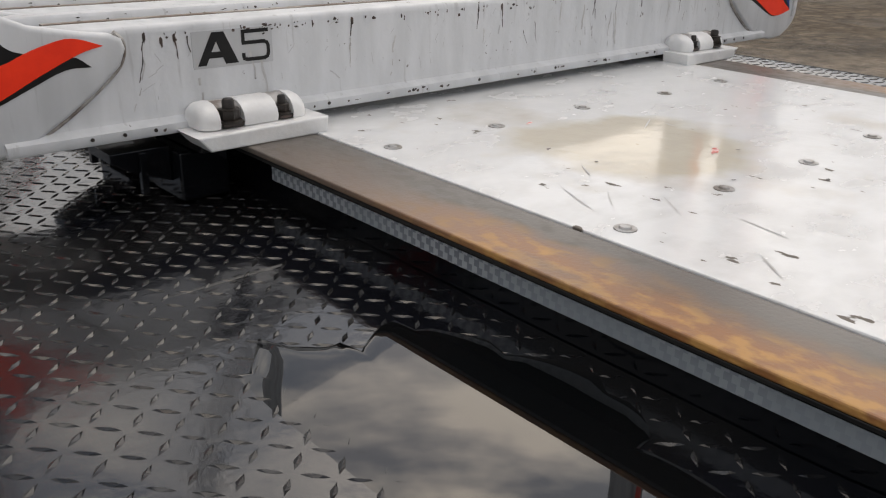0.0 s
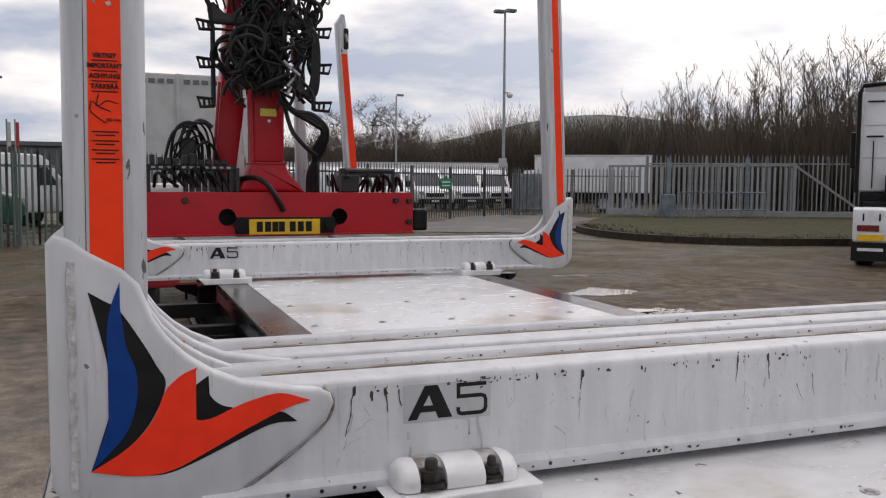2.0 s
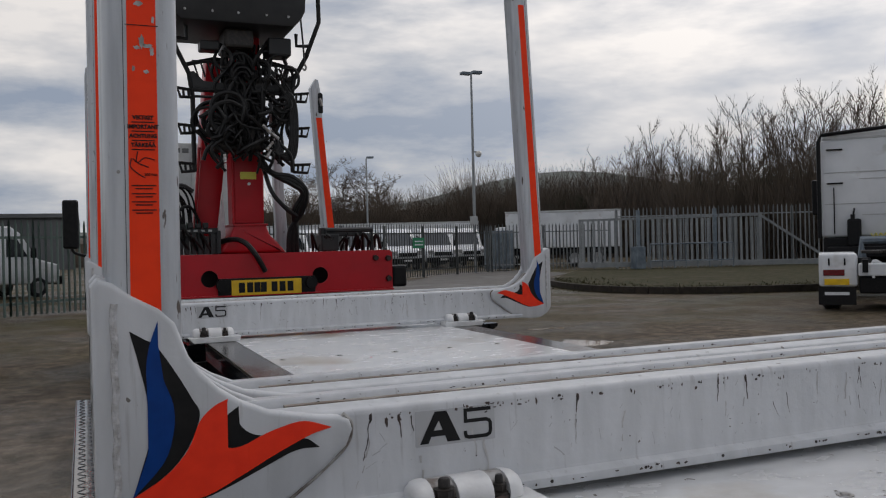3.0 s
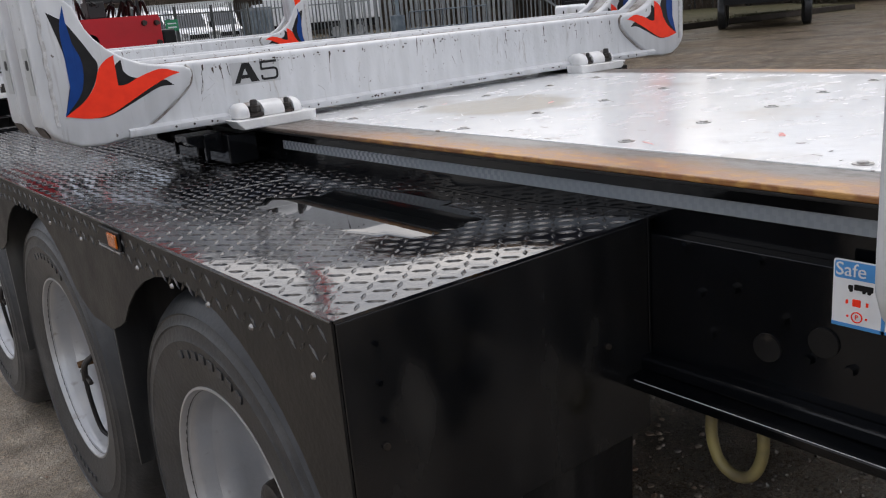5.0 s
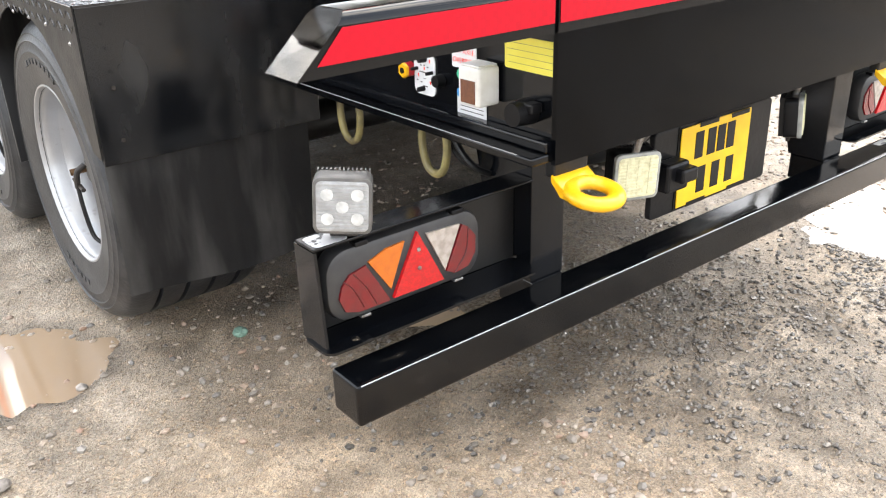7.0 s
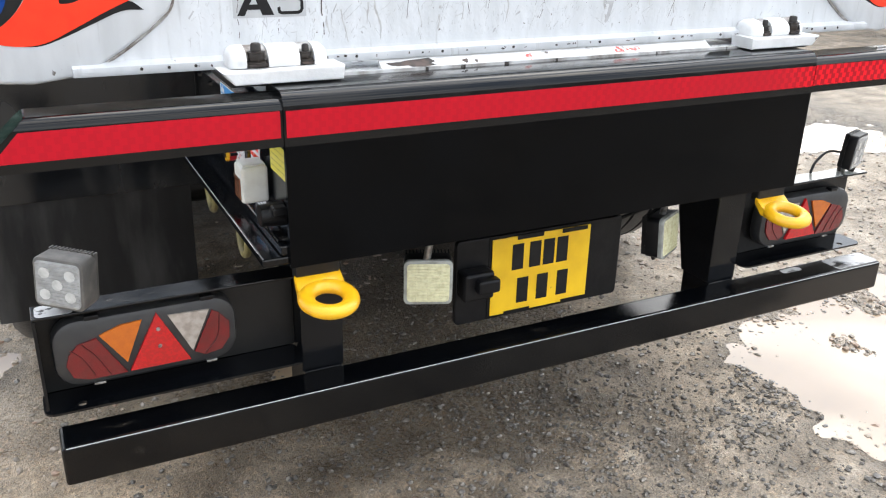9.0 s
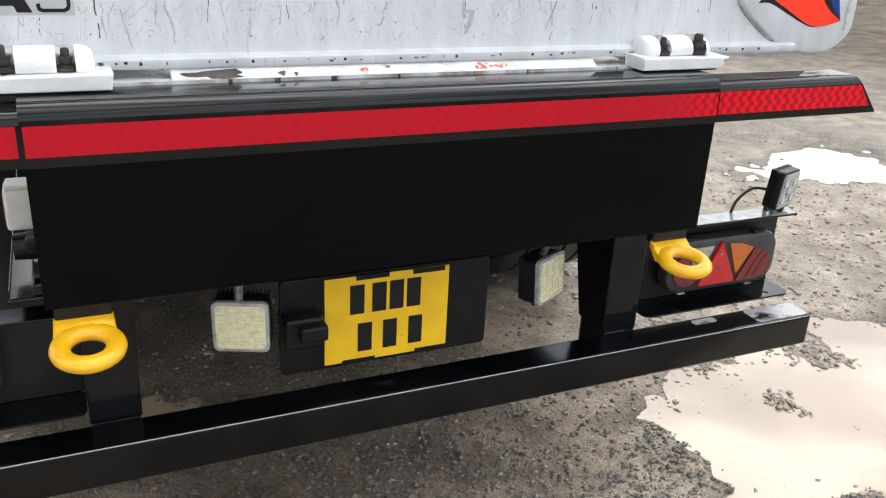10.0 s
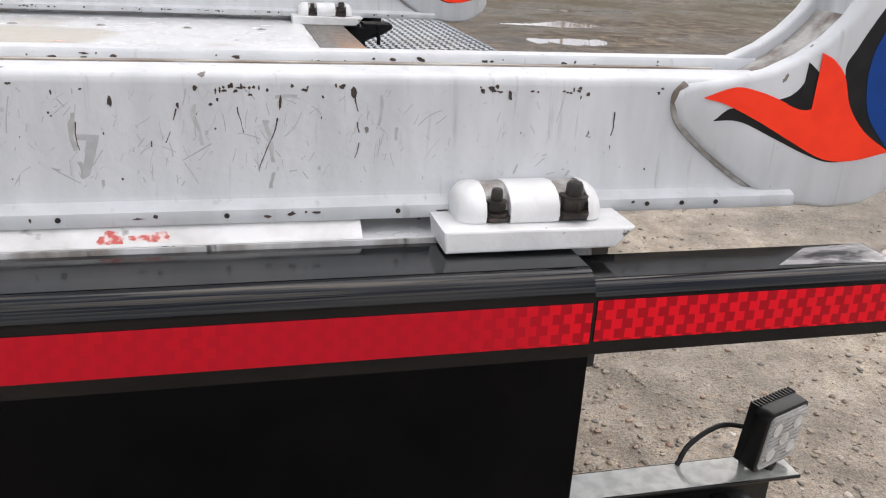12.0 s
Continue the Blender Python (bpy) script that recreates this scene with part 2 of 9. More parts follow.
def deck_stain():
    """A beige patch of dried rain water on the deck."""
    nodes, links = DECK_WHITE.node_tree.nodes, DECK_WHITE.node_tree.links
    tc, away, wave, add, edge, mixed = nodes.new("ShaderNodeTexCoord"), nodes.new("ShaderNodeVectorMath"), nodes.new("ShaderNodeTexNoise"), nodes.new("ShaderNodeMath"), nodes.new("ShaderNodeMapRange"), nodes.new("ShaderNodeMixRGB")
    away.operation, away.inputs[1].default_value = "DISTANCE", (-0.20, 0.18, 1.05)
    links.new(tc.outputs["Object"], away.inputs[0])
    wave.inputs["Scale"].default_value, wave.inputs["Detail"].default_value = 6.0, 6.0
    links.new(tc.outputs["Object"], wave.inputs["Vector"])
    add.operation, add.inputs[1].default_value = "MULTIPLY_ADD", 0.30
    links.new(wave.outputs["Fac"], add.inputs[0])
    links.new(away.outputs["Value"], add.inputs[2])
    edge.inputs["From Min"].default_value, edge.inputs["From Max"].default_value, edge.inputs["To Max"].default_value = 0.38, 0.31, 0.8
    links.new(add.outputs[0], edge.inputs["Value"])
    base = nodes["Principled BSDF"].inputs["Base Color"]
    links.new(edge.outputs["Result"], mixed.inputs["Fac"])
    links.new(base.links[0].from_socket, mixed.inputs["Color1"])
    mixed.inputs["Color2"].default_value = (0.52, 0.46, 0.35, 1)
    links.new(mixed.outputs["Color"], base)
    # the patch is still wet
    gloss, wet = nodes["Principled BSDF"].inputs["Roughness"], nodes.new("ShaderNodeMixRGB")
    links.new(edge.outputs["Result"], wet.inputs["Fac"])
    links.new(gloss.links[0].from_socket, wet.inputs["Color1"])
    wet.inputs["Color2"].default_value = (0.02, 0.02, 0.02, 1)
    links.new(wet.outputs["Color"], gloss)


deck_stain()

DECK_EDGE = shader("scraped white deck edge", (0.62, 0.62, 0.62), 0.25, second=(0.26, 0.24, 0.22), scale=14, stretch=(1.4, 1, 0.3), lo=0.42, hi=0.66, third=(0.05, 0.042, 0.036), scale3=22, stretch3=(1.6, 1, 0.35), lo3=0.60, hi3=0.66, bump=0.1)
BLACK_DULL = shader("dull black paint", (0.006, 0.006, 0.0065), 0.36, second=(0.012, 0.0115, 0.011), scale=10, lo=0.4, hi=0.7, third=(0.03, 0.026, 0.022), scale3=30, lo3=0.70, hi3=0.76, rough2=0.5, bump=0.1, spec=0.35)
TREAD = shader("wet black tread plate", (0.006, 0.0065, 0.009), 0.06, second=(0.006, 0.006, 0.0065), scale=3, lo=0.48, hi=0.60, rough2=0.20,
               third=(0.02, 0.016, 0.013), scale3=1.6, lo3=0.60, hi3=0.78, rough3=0.26, bump=0.09, bump_scale=30, spec=0.65, coat=0.26)
RAIN = shader("clear rain water on black plate", (0.0035, 0.004, 0.0045), 0.012, second=(0.005, 0.005, 0.0055), scale=4, rough2=0.02, bump=0.01, bump_scale=5, spec=0.62)
SCUFF_AND_HIGHLIGHT = shader("grey scuff mark and edge highlight", (0.40, 0.405, 0.415), 0.5, second=(0.47, 0.475, 0.485), scale=60, lo=0.4, hi=0.65)
TREAD_NUB = shader("tread plate lozenges", (0.014, 0.014, 0.015), 0.14, second=(0.09, 0.09, 0.09), scale=24, lo=0.5, hi=0.8, rough2=0.28)
RUBBER = shader("tyre rubber", (0.017, 0.0185, 0.021), 0.40, second=(0.030, 0.032, 0.035), scale=14, lo=0.4, hi=0.7, third=(0.065, 0.065, 0.067), scale3=9, lo3=0.56, hi3=0.80, bump=0.15, bump_scale=90)
FLAP = shader("rubber mud flap", (0.012, 0.0128, 0.0145), 0.36, second=(0.026, 0.0265, 0.028), scale=4, stretch=(3, 1, 0.5), lo=0.4, hi=0.7, third=(0.115, 0.112, 0.108), scale3=3.5, stretch3=(2.6, 1, 0.5), lo3=0.44, hi3=0.74, rough3=0.55, bump=0.08)
BLACK_DUSTY = shader("dusty gloss black paint", (0.004, 0.0045, 0.0055), 0.14, second=(0.014, 0.014, 0.0145), scale=5, stretch=(2, 1, 0.6), lo=0.40, hi=0.72, rough2=0.3, third=(0.030, 0.029, 0.028), scale3=7, stretch3=(1, 1, 0.5), lo3=0.54, hi3=0.74, rough3=0.45)
RIM = shader("silver painted rim", (0.44, 0.45, 0.465), 0.28, metal=0.45, second=(0.34, 0.345, 0.355), scale=7, stretch=(0.5, 1, 1), lo=0.38, hi=0.75, third=(0.24, 0.22, 0.20), scale3=26, lo3=0.64, hi3=0.80, bump=0.06)
ORANGE = shader("fluorescent orange film", (1.0, 0.055, 0.010), 0.45, second=(0.92, 0.048, 0.010), scale=30, lo=0.4, hi=0.7, third=(0.42, 0.38, 0.36), scale3=30, stretch3=(1, 1, 0.6), lo3=0.715, hi3=0.735, spec=0.2)
DECAL_RED = shader("orange red film", (1.0, 0.050, 0.018), 0.45, second=(0.92, 0.042, 0.016), scale=30, spec=0.2)
DECAL_BLUE = shader("blue film", (0.001, 0.046, 0.23), 0.4, second=(0.001, 0.039, 0.20), scale=30, spec=0.22)
DECAL_BLACK = shader("black film", (0.008, 0.008, 0.009), 0.4, second=(0.013, 0.013, 0.013), scale=30, spec=0.22)


def tape_material(name, flat, bright, dark, rough, axis):
    """Prismatic tape: staggered blocks, with the stretches that throw light back painted in."""
    m = shader(name, bright, rough, second=tuple(c * 0.9 for c in bright), scale=40, spec=0.2)
    nodes, links = m.node_tree.nodes, m.node_tree.links
    bsdf, tc = nodes["Principled BSDF"], nodes.new("ShaderNodeTexCoord")
    split = nodes.new("ShaderNodeSeparateXYZ")
    links.new(tc.outputs["Object"], split.inputs[0])

    def calc(kind, first_in, second_in, third_in=0.0):
        n = nodes.new("ShaderNodeMath")
        n.operation = kind
        for k, v in enumerate((first_in, second_in, third_in)):
            if isinstance(v, float):
                n.inputs[k].default_value = v
            else:
                links.new(v, n.inputs[k])
        return n.outputs[0]
    row = calc("MODULO", calc("FLOOR", calc("MULTIPLY", split.outputs["Z"], 1 / (0.0125 if axis == "X" else 0.0092)), 0.0), 2.0)
    along = calc("MULTIPLY_ADD", split.outputs[axis], 1 / (0.027 if axis == "X" else 0.019), calc("MULTIPLY_ADD", row, 0.32, 100.0))
    wave = calc("GREATER_THAN", calc("FRACT", along, 0.0), 0.5)
    patch = nodes.new("ShaderNodeTexNoise")
    patch.inputs["Scale"].default_value = 2.2
    links.new(tc.outputs["Object"], patch.inputs["Vector"])
    shown = calc("MULTIPLY_ADD", split.outputs[axis], 0.45 if axis == "X" else 0.6, calc("MULTIPLY_ADD", patch.outputs["Fac"], 0.9, -0.10 if axis == "X" else 0.06))
    rng_node = nodes.new("ShaderNodeMapRange")
    rng_node.inputs["From Min"].default_value, rng_node.inputs["From Max"].default_value = 0.44, 0.58
    rng_node.inputs["To Min"].default_value = 0.12
    links.new(shown, rng_node.inputs["Value"])
    blocks, mixed = nodes.new("ShaderNodeMixRGB"), nodes.new("ShaderNodeMixRGB")
    blocks.inputs["Color1"].default_value, blocks.inputs["Color2"].default_value = (*bright, 1), (*dark, 1)
    links.new(wave, blocks.inputs["Fac"])
    mixed.inputs["Color1"].default_value = (*flat, 1)
    links.new(blocks.outputs["Color"], mixed.inputs["Color2"])
    links.new(rng_node.outputs["Result"], mixed.inputs["Fac"])
    links.new(mixed.outputs["Color"], bsdf.inputs["Base Color"])
    return m


TAPE_RED = tape_material("red reflective tape", (0.45, 0.006, 0.018), (0.74, 0.006, 0.018), (0.38, 0.003, 0.011), 0.32, "X")
TAPE_SILVER = tape_material("silver reflective tape", (0.25, 0.28, 0.31), (0.40, 0.43, 0.46), (0.19, 0.21, 0.24), 0.3, "Y")
YELLOW = shader("yellow plate film", (0.80, 0.50, 0.015), 0.3, second=(0.70, 0.42, 0.012), scale=12, third=(0.10, 0.08, 0.05), scale3=26, lo3=0.72, hi3=0.75)
YELLOW_PAINT = shader("yellow paint", (0.80, 0.44, 0.012), 0.28, second=(0.72, 0.36, 0.01), scale=20, bump=0.15, bump_scale=60)
YELLOW_PALE = shader("faded yellow paint", (0.27, 0.225, 0.085), 0.5, second=(0.13, 0.105, 0.055), scale=20, lo=0.35, hi=0.65, bump=0.2)
PAPER_YELLOW = shader("yellow label film", (0.78, 0.70, 0.10), 0.35, second=(0.72, 0.63, 0.08), scale=15)
PAPER = shader("white label film", (0.76, 0.77, 0.78), 0.35, second=(0.66, 0.67, 0.68), scale=18)
PAPER_BLUE = shader("blue label film", (0.06, 0.28, 0.62), 0.35, second=(0.05, 0.24, 0.55), scale=18)
LENS_RED = shader("red lamp lens", (0.15, 0.003, 0.006), 0.10, second=(0.12, 0.006, 0.008), scale=60, coat=0.5, bump=0.12, bump_scale=250)
REFLEX = shader("red reflector", (0.52, 0.005, 0.009), 0.14, second=(0.40, 0.006, 0.008), scale=180, lo=0.45, hi=0.55, coat=0.4, bump=0.1, bump_scale=300)
LENS_DIVIDER = shader("dark red lens rib", (0.085, 0.003, 0.005), 0.3, second=(0.06, 0.003, 0.004), scale=40)
LENS_AMBER = shader("amber lamp lens", (0.52, 0.125, 0.008), 0.12, second=(0.45, 0.10, 0.008), scale=60, coat=0.5, bump=0.12, bump_scale=250)
LENS_WHITE = shader("clear lamp lens", (0.40, 0.35, 0.31), 0.12, second=(0.28, 0.24, 0.21), scale=60, coat=0.5, bump=0.12, bump_scale=250)
LENS_CREAM = shader("ribbed cream lens", (0.70, 0.68, 0.46), 0.22, second=(0.56, 0.53, 0.34), scale=90, coat=0.3)
LED_FACE = shader("led lamp lens", (0.36, 0.365, 0.365), 0.20, second=(0.27, 0.27, 0.265), scale=50, lo=0.35, hi=0.6, coat=0.3)
LED_DISC = shader("led reflector bowl", (0.50, 0.50, 0.49), 0.35, second=(0.36, 0.36, 0.35), scale=60)
LENS_RIM_AND_SHEEN = shader("clear grey lens rim and painted sheen", (0.34, 0.35, 0.33), 0.15, second=(0.22, 0.225, 0.21), scale=40, coat=0.3)
DIRTY_WHITE = shader("dirty white deck wedge", (0.72, 0.72, 0.715), 0.3, second=(0.52, 0.51, 0.50), scale=18, lo=0.42, hi=0.7, third=(0.11, 0.09, 0.08), scale3=26, stretch3=(0.7, 1, 1.6), lo3=0.63, hi3=0.69, rough3=0.5)
# worn paint, its pale grey also holding the glare of the sky
DUST_GLARE = shader("worn dusty black paint with painted glare", (0.34, 0.34, 0.345), 0.32, second=(0.015, 0.015, 0.016), scale=14, stretch=(1, 2, 1), lo=0.50, hi=0.66, detail=9.0, rough2=0.12)
BARE = shader("scraped bare bracket paint", (0.50, 0.50, 0.51), 0.4, second=(0.02, 0.02, 0.022), scale=38, lo=0.56, hi=0.60, bump=0.1)
LED_CASE = shader("grey cast lamp case", (0.075, 0.072, 0.068), 0.5, second=(0.13, 0.12, 0.11), scale=30, lo=0.4, hi=0.7, bump=0.08)
SIGN_GREEN = shader("green sign sheet", (0.012, 0.22, 0.10), 0.4, second=(0.010, 0.18, 0.085), scale=8)
HOLLOW = shader("brown hollow with painted shade", (0.040, 0.031, 0.025), 0.8, second=(0.12, 0.10, 0.085), scale=30, lo=0.4, hi=0.7)
GRIME = shader("dark oily grime", (0.030, 0.024, 0.022), 0.5, second=(0.085, 0.055, 0.045), scale=50)
PLASTIC = shader("black plastic", (0.005, 0.005, 0.006), 0.36, second=(0.009, 0.009, 0.0095), scale=22, bump=0.05, third=(0.025, 0.023, 0.021), scale3=6, lo3=0.66, hi3=0.8, spec=0.2)
GREY_PLASTIC = shader("dark grey plastic", (0.022, 0.022, 0.024), 0.40, second=(0.034, 0.034, 0.034), scale=22, bump=0.05)
WHITE_PLASTIC = shader("white plastic", (0.72, 0.71, 0.67), 0.4, second=(0.60, 0.58, 0.53), scale=30, lo=0.45, hi=0.75)
ZINC = shader("zinc bolt", (0.42, 0.42, 0.42), 0.35, metal=0.8, second=(0.22, 0.20, 0.18), scale=60)
BOLT_DARK = shader("greasy dark bolt", (0.014, 0.012, 0.011), 0.42, metal=0.2, second=(0.035, 0.027, 0.022), scale=60, bump=0.2)
BRASS = shader("dull brass fitting", (0.16, 0.085, 0.035), 0.45, metal=0.6, second=(0.08, 0.045, 0.025), scale=60)
GREEN_DOT = shader("green plastic", (0.02, 0.42, 0.24), 0.35, second=(0.015, 0.34, 0.2), scale=40)
CRANE_RED = shader("red machine paint", (0.46, 0.009, 0.018), 0.34, second=(0.36, 0.008, 0.014), scale=5, lo=0.4, hi=0.75, third=(0.10, 0.02, 0.02), scale3=7, stretch3=(1, 1, 0.4), lo3=0.66, hi3=0.78, bump=0.08, spec=0.35)
CRANE_DARK = shader("charcoal machine paint", (0.017, 0.018, 0.019), 0.45, second=(0.026, 0.026, 0.027), scale=8, bump=0.06, spec=0.35)
HOSE = shader("black hydraulic hose", (0.007, 0.007, 0.0075), 0.42, second=(0.014, 0.014, 0.014), scale=40, bump=0.1, spec=0.3)
GALV_OLD = shader("weathered steel", (0.10, 0.11, 0.11), 0.6, second=(0.07, 0.075, 0.075), scale=3, lo=0.35, hi=0.7, random=0.4)
GALV = shader("galvanised steel", (0.29, 0.305, 0.31), 0.5, metal=0.2, second=(0.22, 0.235, 0.245), scale=3, lo=0.35, hi=0.7, random=0.3)
GALV_BLUE = shader("blue grey painted steel", (0.11, 0.14, 0.17), 0.5, second=(0.20, 0.24, 0.27), scale=3)
GREEN_FENCE = shader("green painted steel", (0.085, 0.125, 0.11), 0.5, second=(0.115, 0.155, 0.138), scale=3)
VAN_WHITE = shader("white vehicle paint", (0.72, 0.74, 0.76), 0.25, second=(0.62, 0.64, 0.66), scale=1.2, coat=0.4, third=(0.45, 0.43, 0.40), scale3=2.5, lo3=0.6, hi3=0.8)
VAN_GREEN = shader("dark green vehicle paint", (0.02, 0.075, 0.055), 0.28, second=(0.016, 0.06, 0.045), scale=1.5, coat=0.4)
VAN_SILVER = shader("pale grey panel", (0.46, 0.47, 0.47), 0.4, second=(0.38, 0.39, 0.39), scale=2)
GLASS_DARK = shader("dark vehicle glass", (0.02, 0.025, 0.03), 0.06, second=(0.03, 0.035, 0.04), scale=2, coat=0.5)
TARP_GREEN = shader("dark green tarpaulin", (0.012, 0.05, 0.038), 0.45, second=(0.02, 0.07, 0.05), scale=2, stretch=(3, 3, 0.3), bump=0.1, bump_scale=6)
BRICKRED = shader("red vehicle paint", (0.35, 0.02, 0.025), 0.3, second=(0.28, 0.016, 0.02), scale=2)
BARK = shader("bare winter bark", (0.080, 0.066, 0.052), 0.85, second=(0.048, 0.040, 0.032), scale=2, lo=0.35, hi=0.7, random=0.5)
TWIG = shader("bare winter twigs", (0.118, 0.090, 0.068), 0.9, second=(0.088, 0.070, 0.055), scale=0.6, lo=0.35, hi=0.7, random=0.5)
SCRUB = shader("brown winter scrub", (0.122, 0.094, 0.070), 0.95, second=(0.075, 0.060, 0.048), scale=0.5, lo=0.35, hi=0.7, third=(0.062, 0.065, 0.04), scale3=0.25, lo3=0.58, hi3=0.72)
GRASS = shader("short winter grass", (0.026, 0.030, 0.010), 0.9, second=(0.066, 0.055, 0.028), scale=5.0, lo=0.38, hi=0.64, detail=12.0, third=(0.075, 0.060, 0.040), scale3=0.9, lo3=0.55, hi3=0.7, bump=0.4, bump_scale=6, spec=0.15)
KERB = shader("old concrete kerb", (0.042, 0.033, 0.026), 0.8, second=(0.024, 0.020, 0.016), scale=6, bump=0.2, random=0.2, spec=0.25)
TARMAC = shader("worn tarmac", (0.15, 0.14, 0.128), 0.7, second=(0.10, 0.094, 0.086), scale=1.2, lo=0.35, hi=0.7, third=(0.07, 0.066, 0.062), scale3=0.5, lo3=0.55, hi3=0.7, rough3=0.4, bump=0.2, bump_scale=60, spec=0.25)
HILL = shader("distant hillside", (0.17, 0.19, 0.175), 0.95, second=(0.12, 0.13, 0.12), scale=0.02, lo=0.4, hi=0.6)
CLAD = shader("grey building cladding", (0.10, 0.105, 0.11), 0.6, second=(0.14, 0.145, 0.15), scale=0.2)
STONE_ONE = shader("single stones", (0.20, 0.175, 0.15), 0.5, second=(0.10, 0.09, 0.08), scale=9, lo=0.35, hi=0.65, third=(0.36, 0.33, 0.30), scale3=22, lo3=0.6, hi3=0.66, bump=0.3, bump_scale=120)
STONE_GREEN = shader("green broken glass stone", (0.16, 0.26, 0.20), 0.4, second=(0.12, 0.2, 0.16), scale=40)


def gravel_material():
    m = bpy.data.materials.new("wet gravel")
    m.use_nodes = True
    nodes, links = m.node_tree.nodes, m.node_tree.links
    bsdf, tc = nodes["Principled BSDF"], nodes.new("ShaderNodeTexCoord")
    bsdf.inputs["Specular IOR Level"].default_value = 0.3

    def tex(kind, **v):
        n = nodes.new(kind)
        for k, x in v.items():
            n.inputs[k].default_value = x
        links.new(tc.outputs["Object"], n.inputs["Vector"])
        return n

    def ramp(src, *stops):
        r = nodes.new("ShaderNodeValToRGB")
        el = r.color_ramp.elements
        while len(el) < len(stops):
            el.new(0.5)
        for e, (p, c) in zip(el, stops):
            e.position, e.color = p, (*c, 1)
        links.new(src, r.inputs["Fac"])
        return r.outputs["Color"]

    def mix(kind, fac, a, b):
        x = nodes.new("ShaderNodeMixRGB")
        x.blend_type = kind
        for socket, v in (("Fac", fac), ("Color1", a), ("Color2", b)):
            if isinstance(v, (int, float)):
                x.inputs[socket].default_value = v if socket == "Fac" else (v, v, v, 1)
            else:
                links.new(v, x.inputs[socket])
        return x.outputs["Color"]

    large = tex("ShaderNodeTexNoise", Scale=0.55, Detail=5.0)
    middle = tex("ShaderNodeTexNoise", Scale=5.0, Detail=6.0)
    fine = tex("ShaderNodeTexNoise", Scale=90.0, Detail=4.0)
    cells = tex("ShaderNodeTexVoronoi", Scale=105.0, Randomness=1.0)
    cells2 = tex("ShaderNodeTexVoronoi", Scale=260.0)
    spots = tex("ShaderNodeTexNoise", Scale=26.0, Detail=3.0)
    soil = ramp(middle.outputs["Fac"], (0.30, (0.245, 0.192, 0.140)), (0.5, (0.36, 0.291, 0.218)), (0.72, (0.49, 0.405, 0.315)))
    grey = ramp(middle.outputs["Fac"], (0.30, (0.058, 0.048, 0.038)), (0.5, (0.108, 0.091, 0.073)), (0.72, (0.185, 0.158, 0.130)))
    # sandy fill near the trailer's tail, grey chippings over the rest of the yard
    away = nodes.new("ShaderNodeVectorMath")
    away.operation, away.inputs[1].default_value = "DISTANCE", (-0.9, 0.2, 0.0)
    links.new(tc.outputs["Object"], away.inputs[0])
    reach, wobble = nodes.new("ShaderNodeMapRange"), nodes.new("ShaderNodeMath")
    wobble.operation, wobble.inputs[1].default_value = "MULTIPLY_ADD", 5.0
    links.new(large.outputs["Fac"], wobble.inputs[0])
    links.new(away.outputs["Value"], wobble.inputs[2])
    reach.inputs["From Min"].default_value, reach.inputs["From Max"].default_value = 7.0, 13.0
    links.new(wobble.outputs[0], reach.inputs["Value"])
    stony = ramp(middle.outputs["Fac"], (0.30, (0.19, 0.166, 0.136)), (0.5, (0.30, 0.262, 0.216)), (0.72, (0.42, 0.372, 0.315)))
    near = nodes.new("ShaderNodeMapRange")
    near.inputs["From Min"].default_value, near.inputs["From Max"].default_value = 3.0, 4.6
    links.new(wobble.outputs[0], near.inputs["Value"])
    soil = mix("MIX", near.outputs["Result"], soil, stony)
    # trodden chippings with thin moss over the far yard
    clods = tex("ShaderNodeTexNoise", Scale=13.0, Detail=12.0, Roughness=0.85)
    grey = mix("MULTIPLY", 0.7, grey, ramp(clods.outputs["Fac"], (0.34, (0.40, 0.39, 0.38)), (0.5, (1.05, 1.02, 0.97)), (0.66, (2.0, 1.94, 1.84))))
    tracks = tex("ShaderNodeTexNoise", Scale=1.7, Detail=14.0, Roughness=0.74)
    grey = mix("MULTIPLY", 0.85, grey, ramp(tracks.outputs["Fac"], (0.36, (0.50, 0.48, 0.46)), (0.5, (0.92, 0.90, 0.87)), (0.66, (1.55, 1.53, 1.48))))
    moss = tex("ShaderNodeTexNoise", Scale=0.33, Detail=9.0, Roughness=0.66)
    grown, far_y, north = nodes.new("ShaderNodeMath"), nodes.new("ShaderNodeMapRange"), nodes.new("ShaderNodeSeparateXYZ")
    links.new(tc.outputs["Object"], north.inputs[0])
    far_y.inputs["From Min"].default_value, far_y.inputs["From Max"].default_value = 10.0, 17.0
    links.new(north.outputs["Y"], far_y.inputs["Value"])
    grown.operation = "MULTIPLY"
    links.new(far_y.outputs["Result"], grown.inputs[0])
    links.new(ramp(moss.outputs["Fac"], (0.42, (0, 0, 0)), (0.60, (0.85, 0.85, 0.85))), grown.inputs[1])
    green = ramp(clods.outputs["Fac"], (0.36, (0.030, 0.029, 0.013)), (0.64, (0.115, 0.105, 0.050)))
    grey = mix("MIX", grown.outputs[0], grey, green)
    soil = mix("MIX", reach.outputs["Result"], soil, grey)
    dull = nodes.new("ShaderNodeMapRange")
    dull.inputs["To Min"].default_value, dull.inputs["To Max"].default_value = 0.3, 0.05
    links.new(reach.outputs["Result"], dull.inputs["Value"])
    links.new(dull.outputs["Result"], bsdf.inputs["Specular IOR Level"])
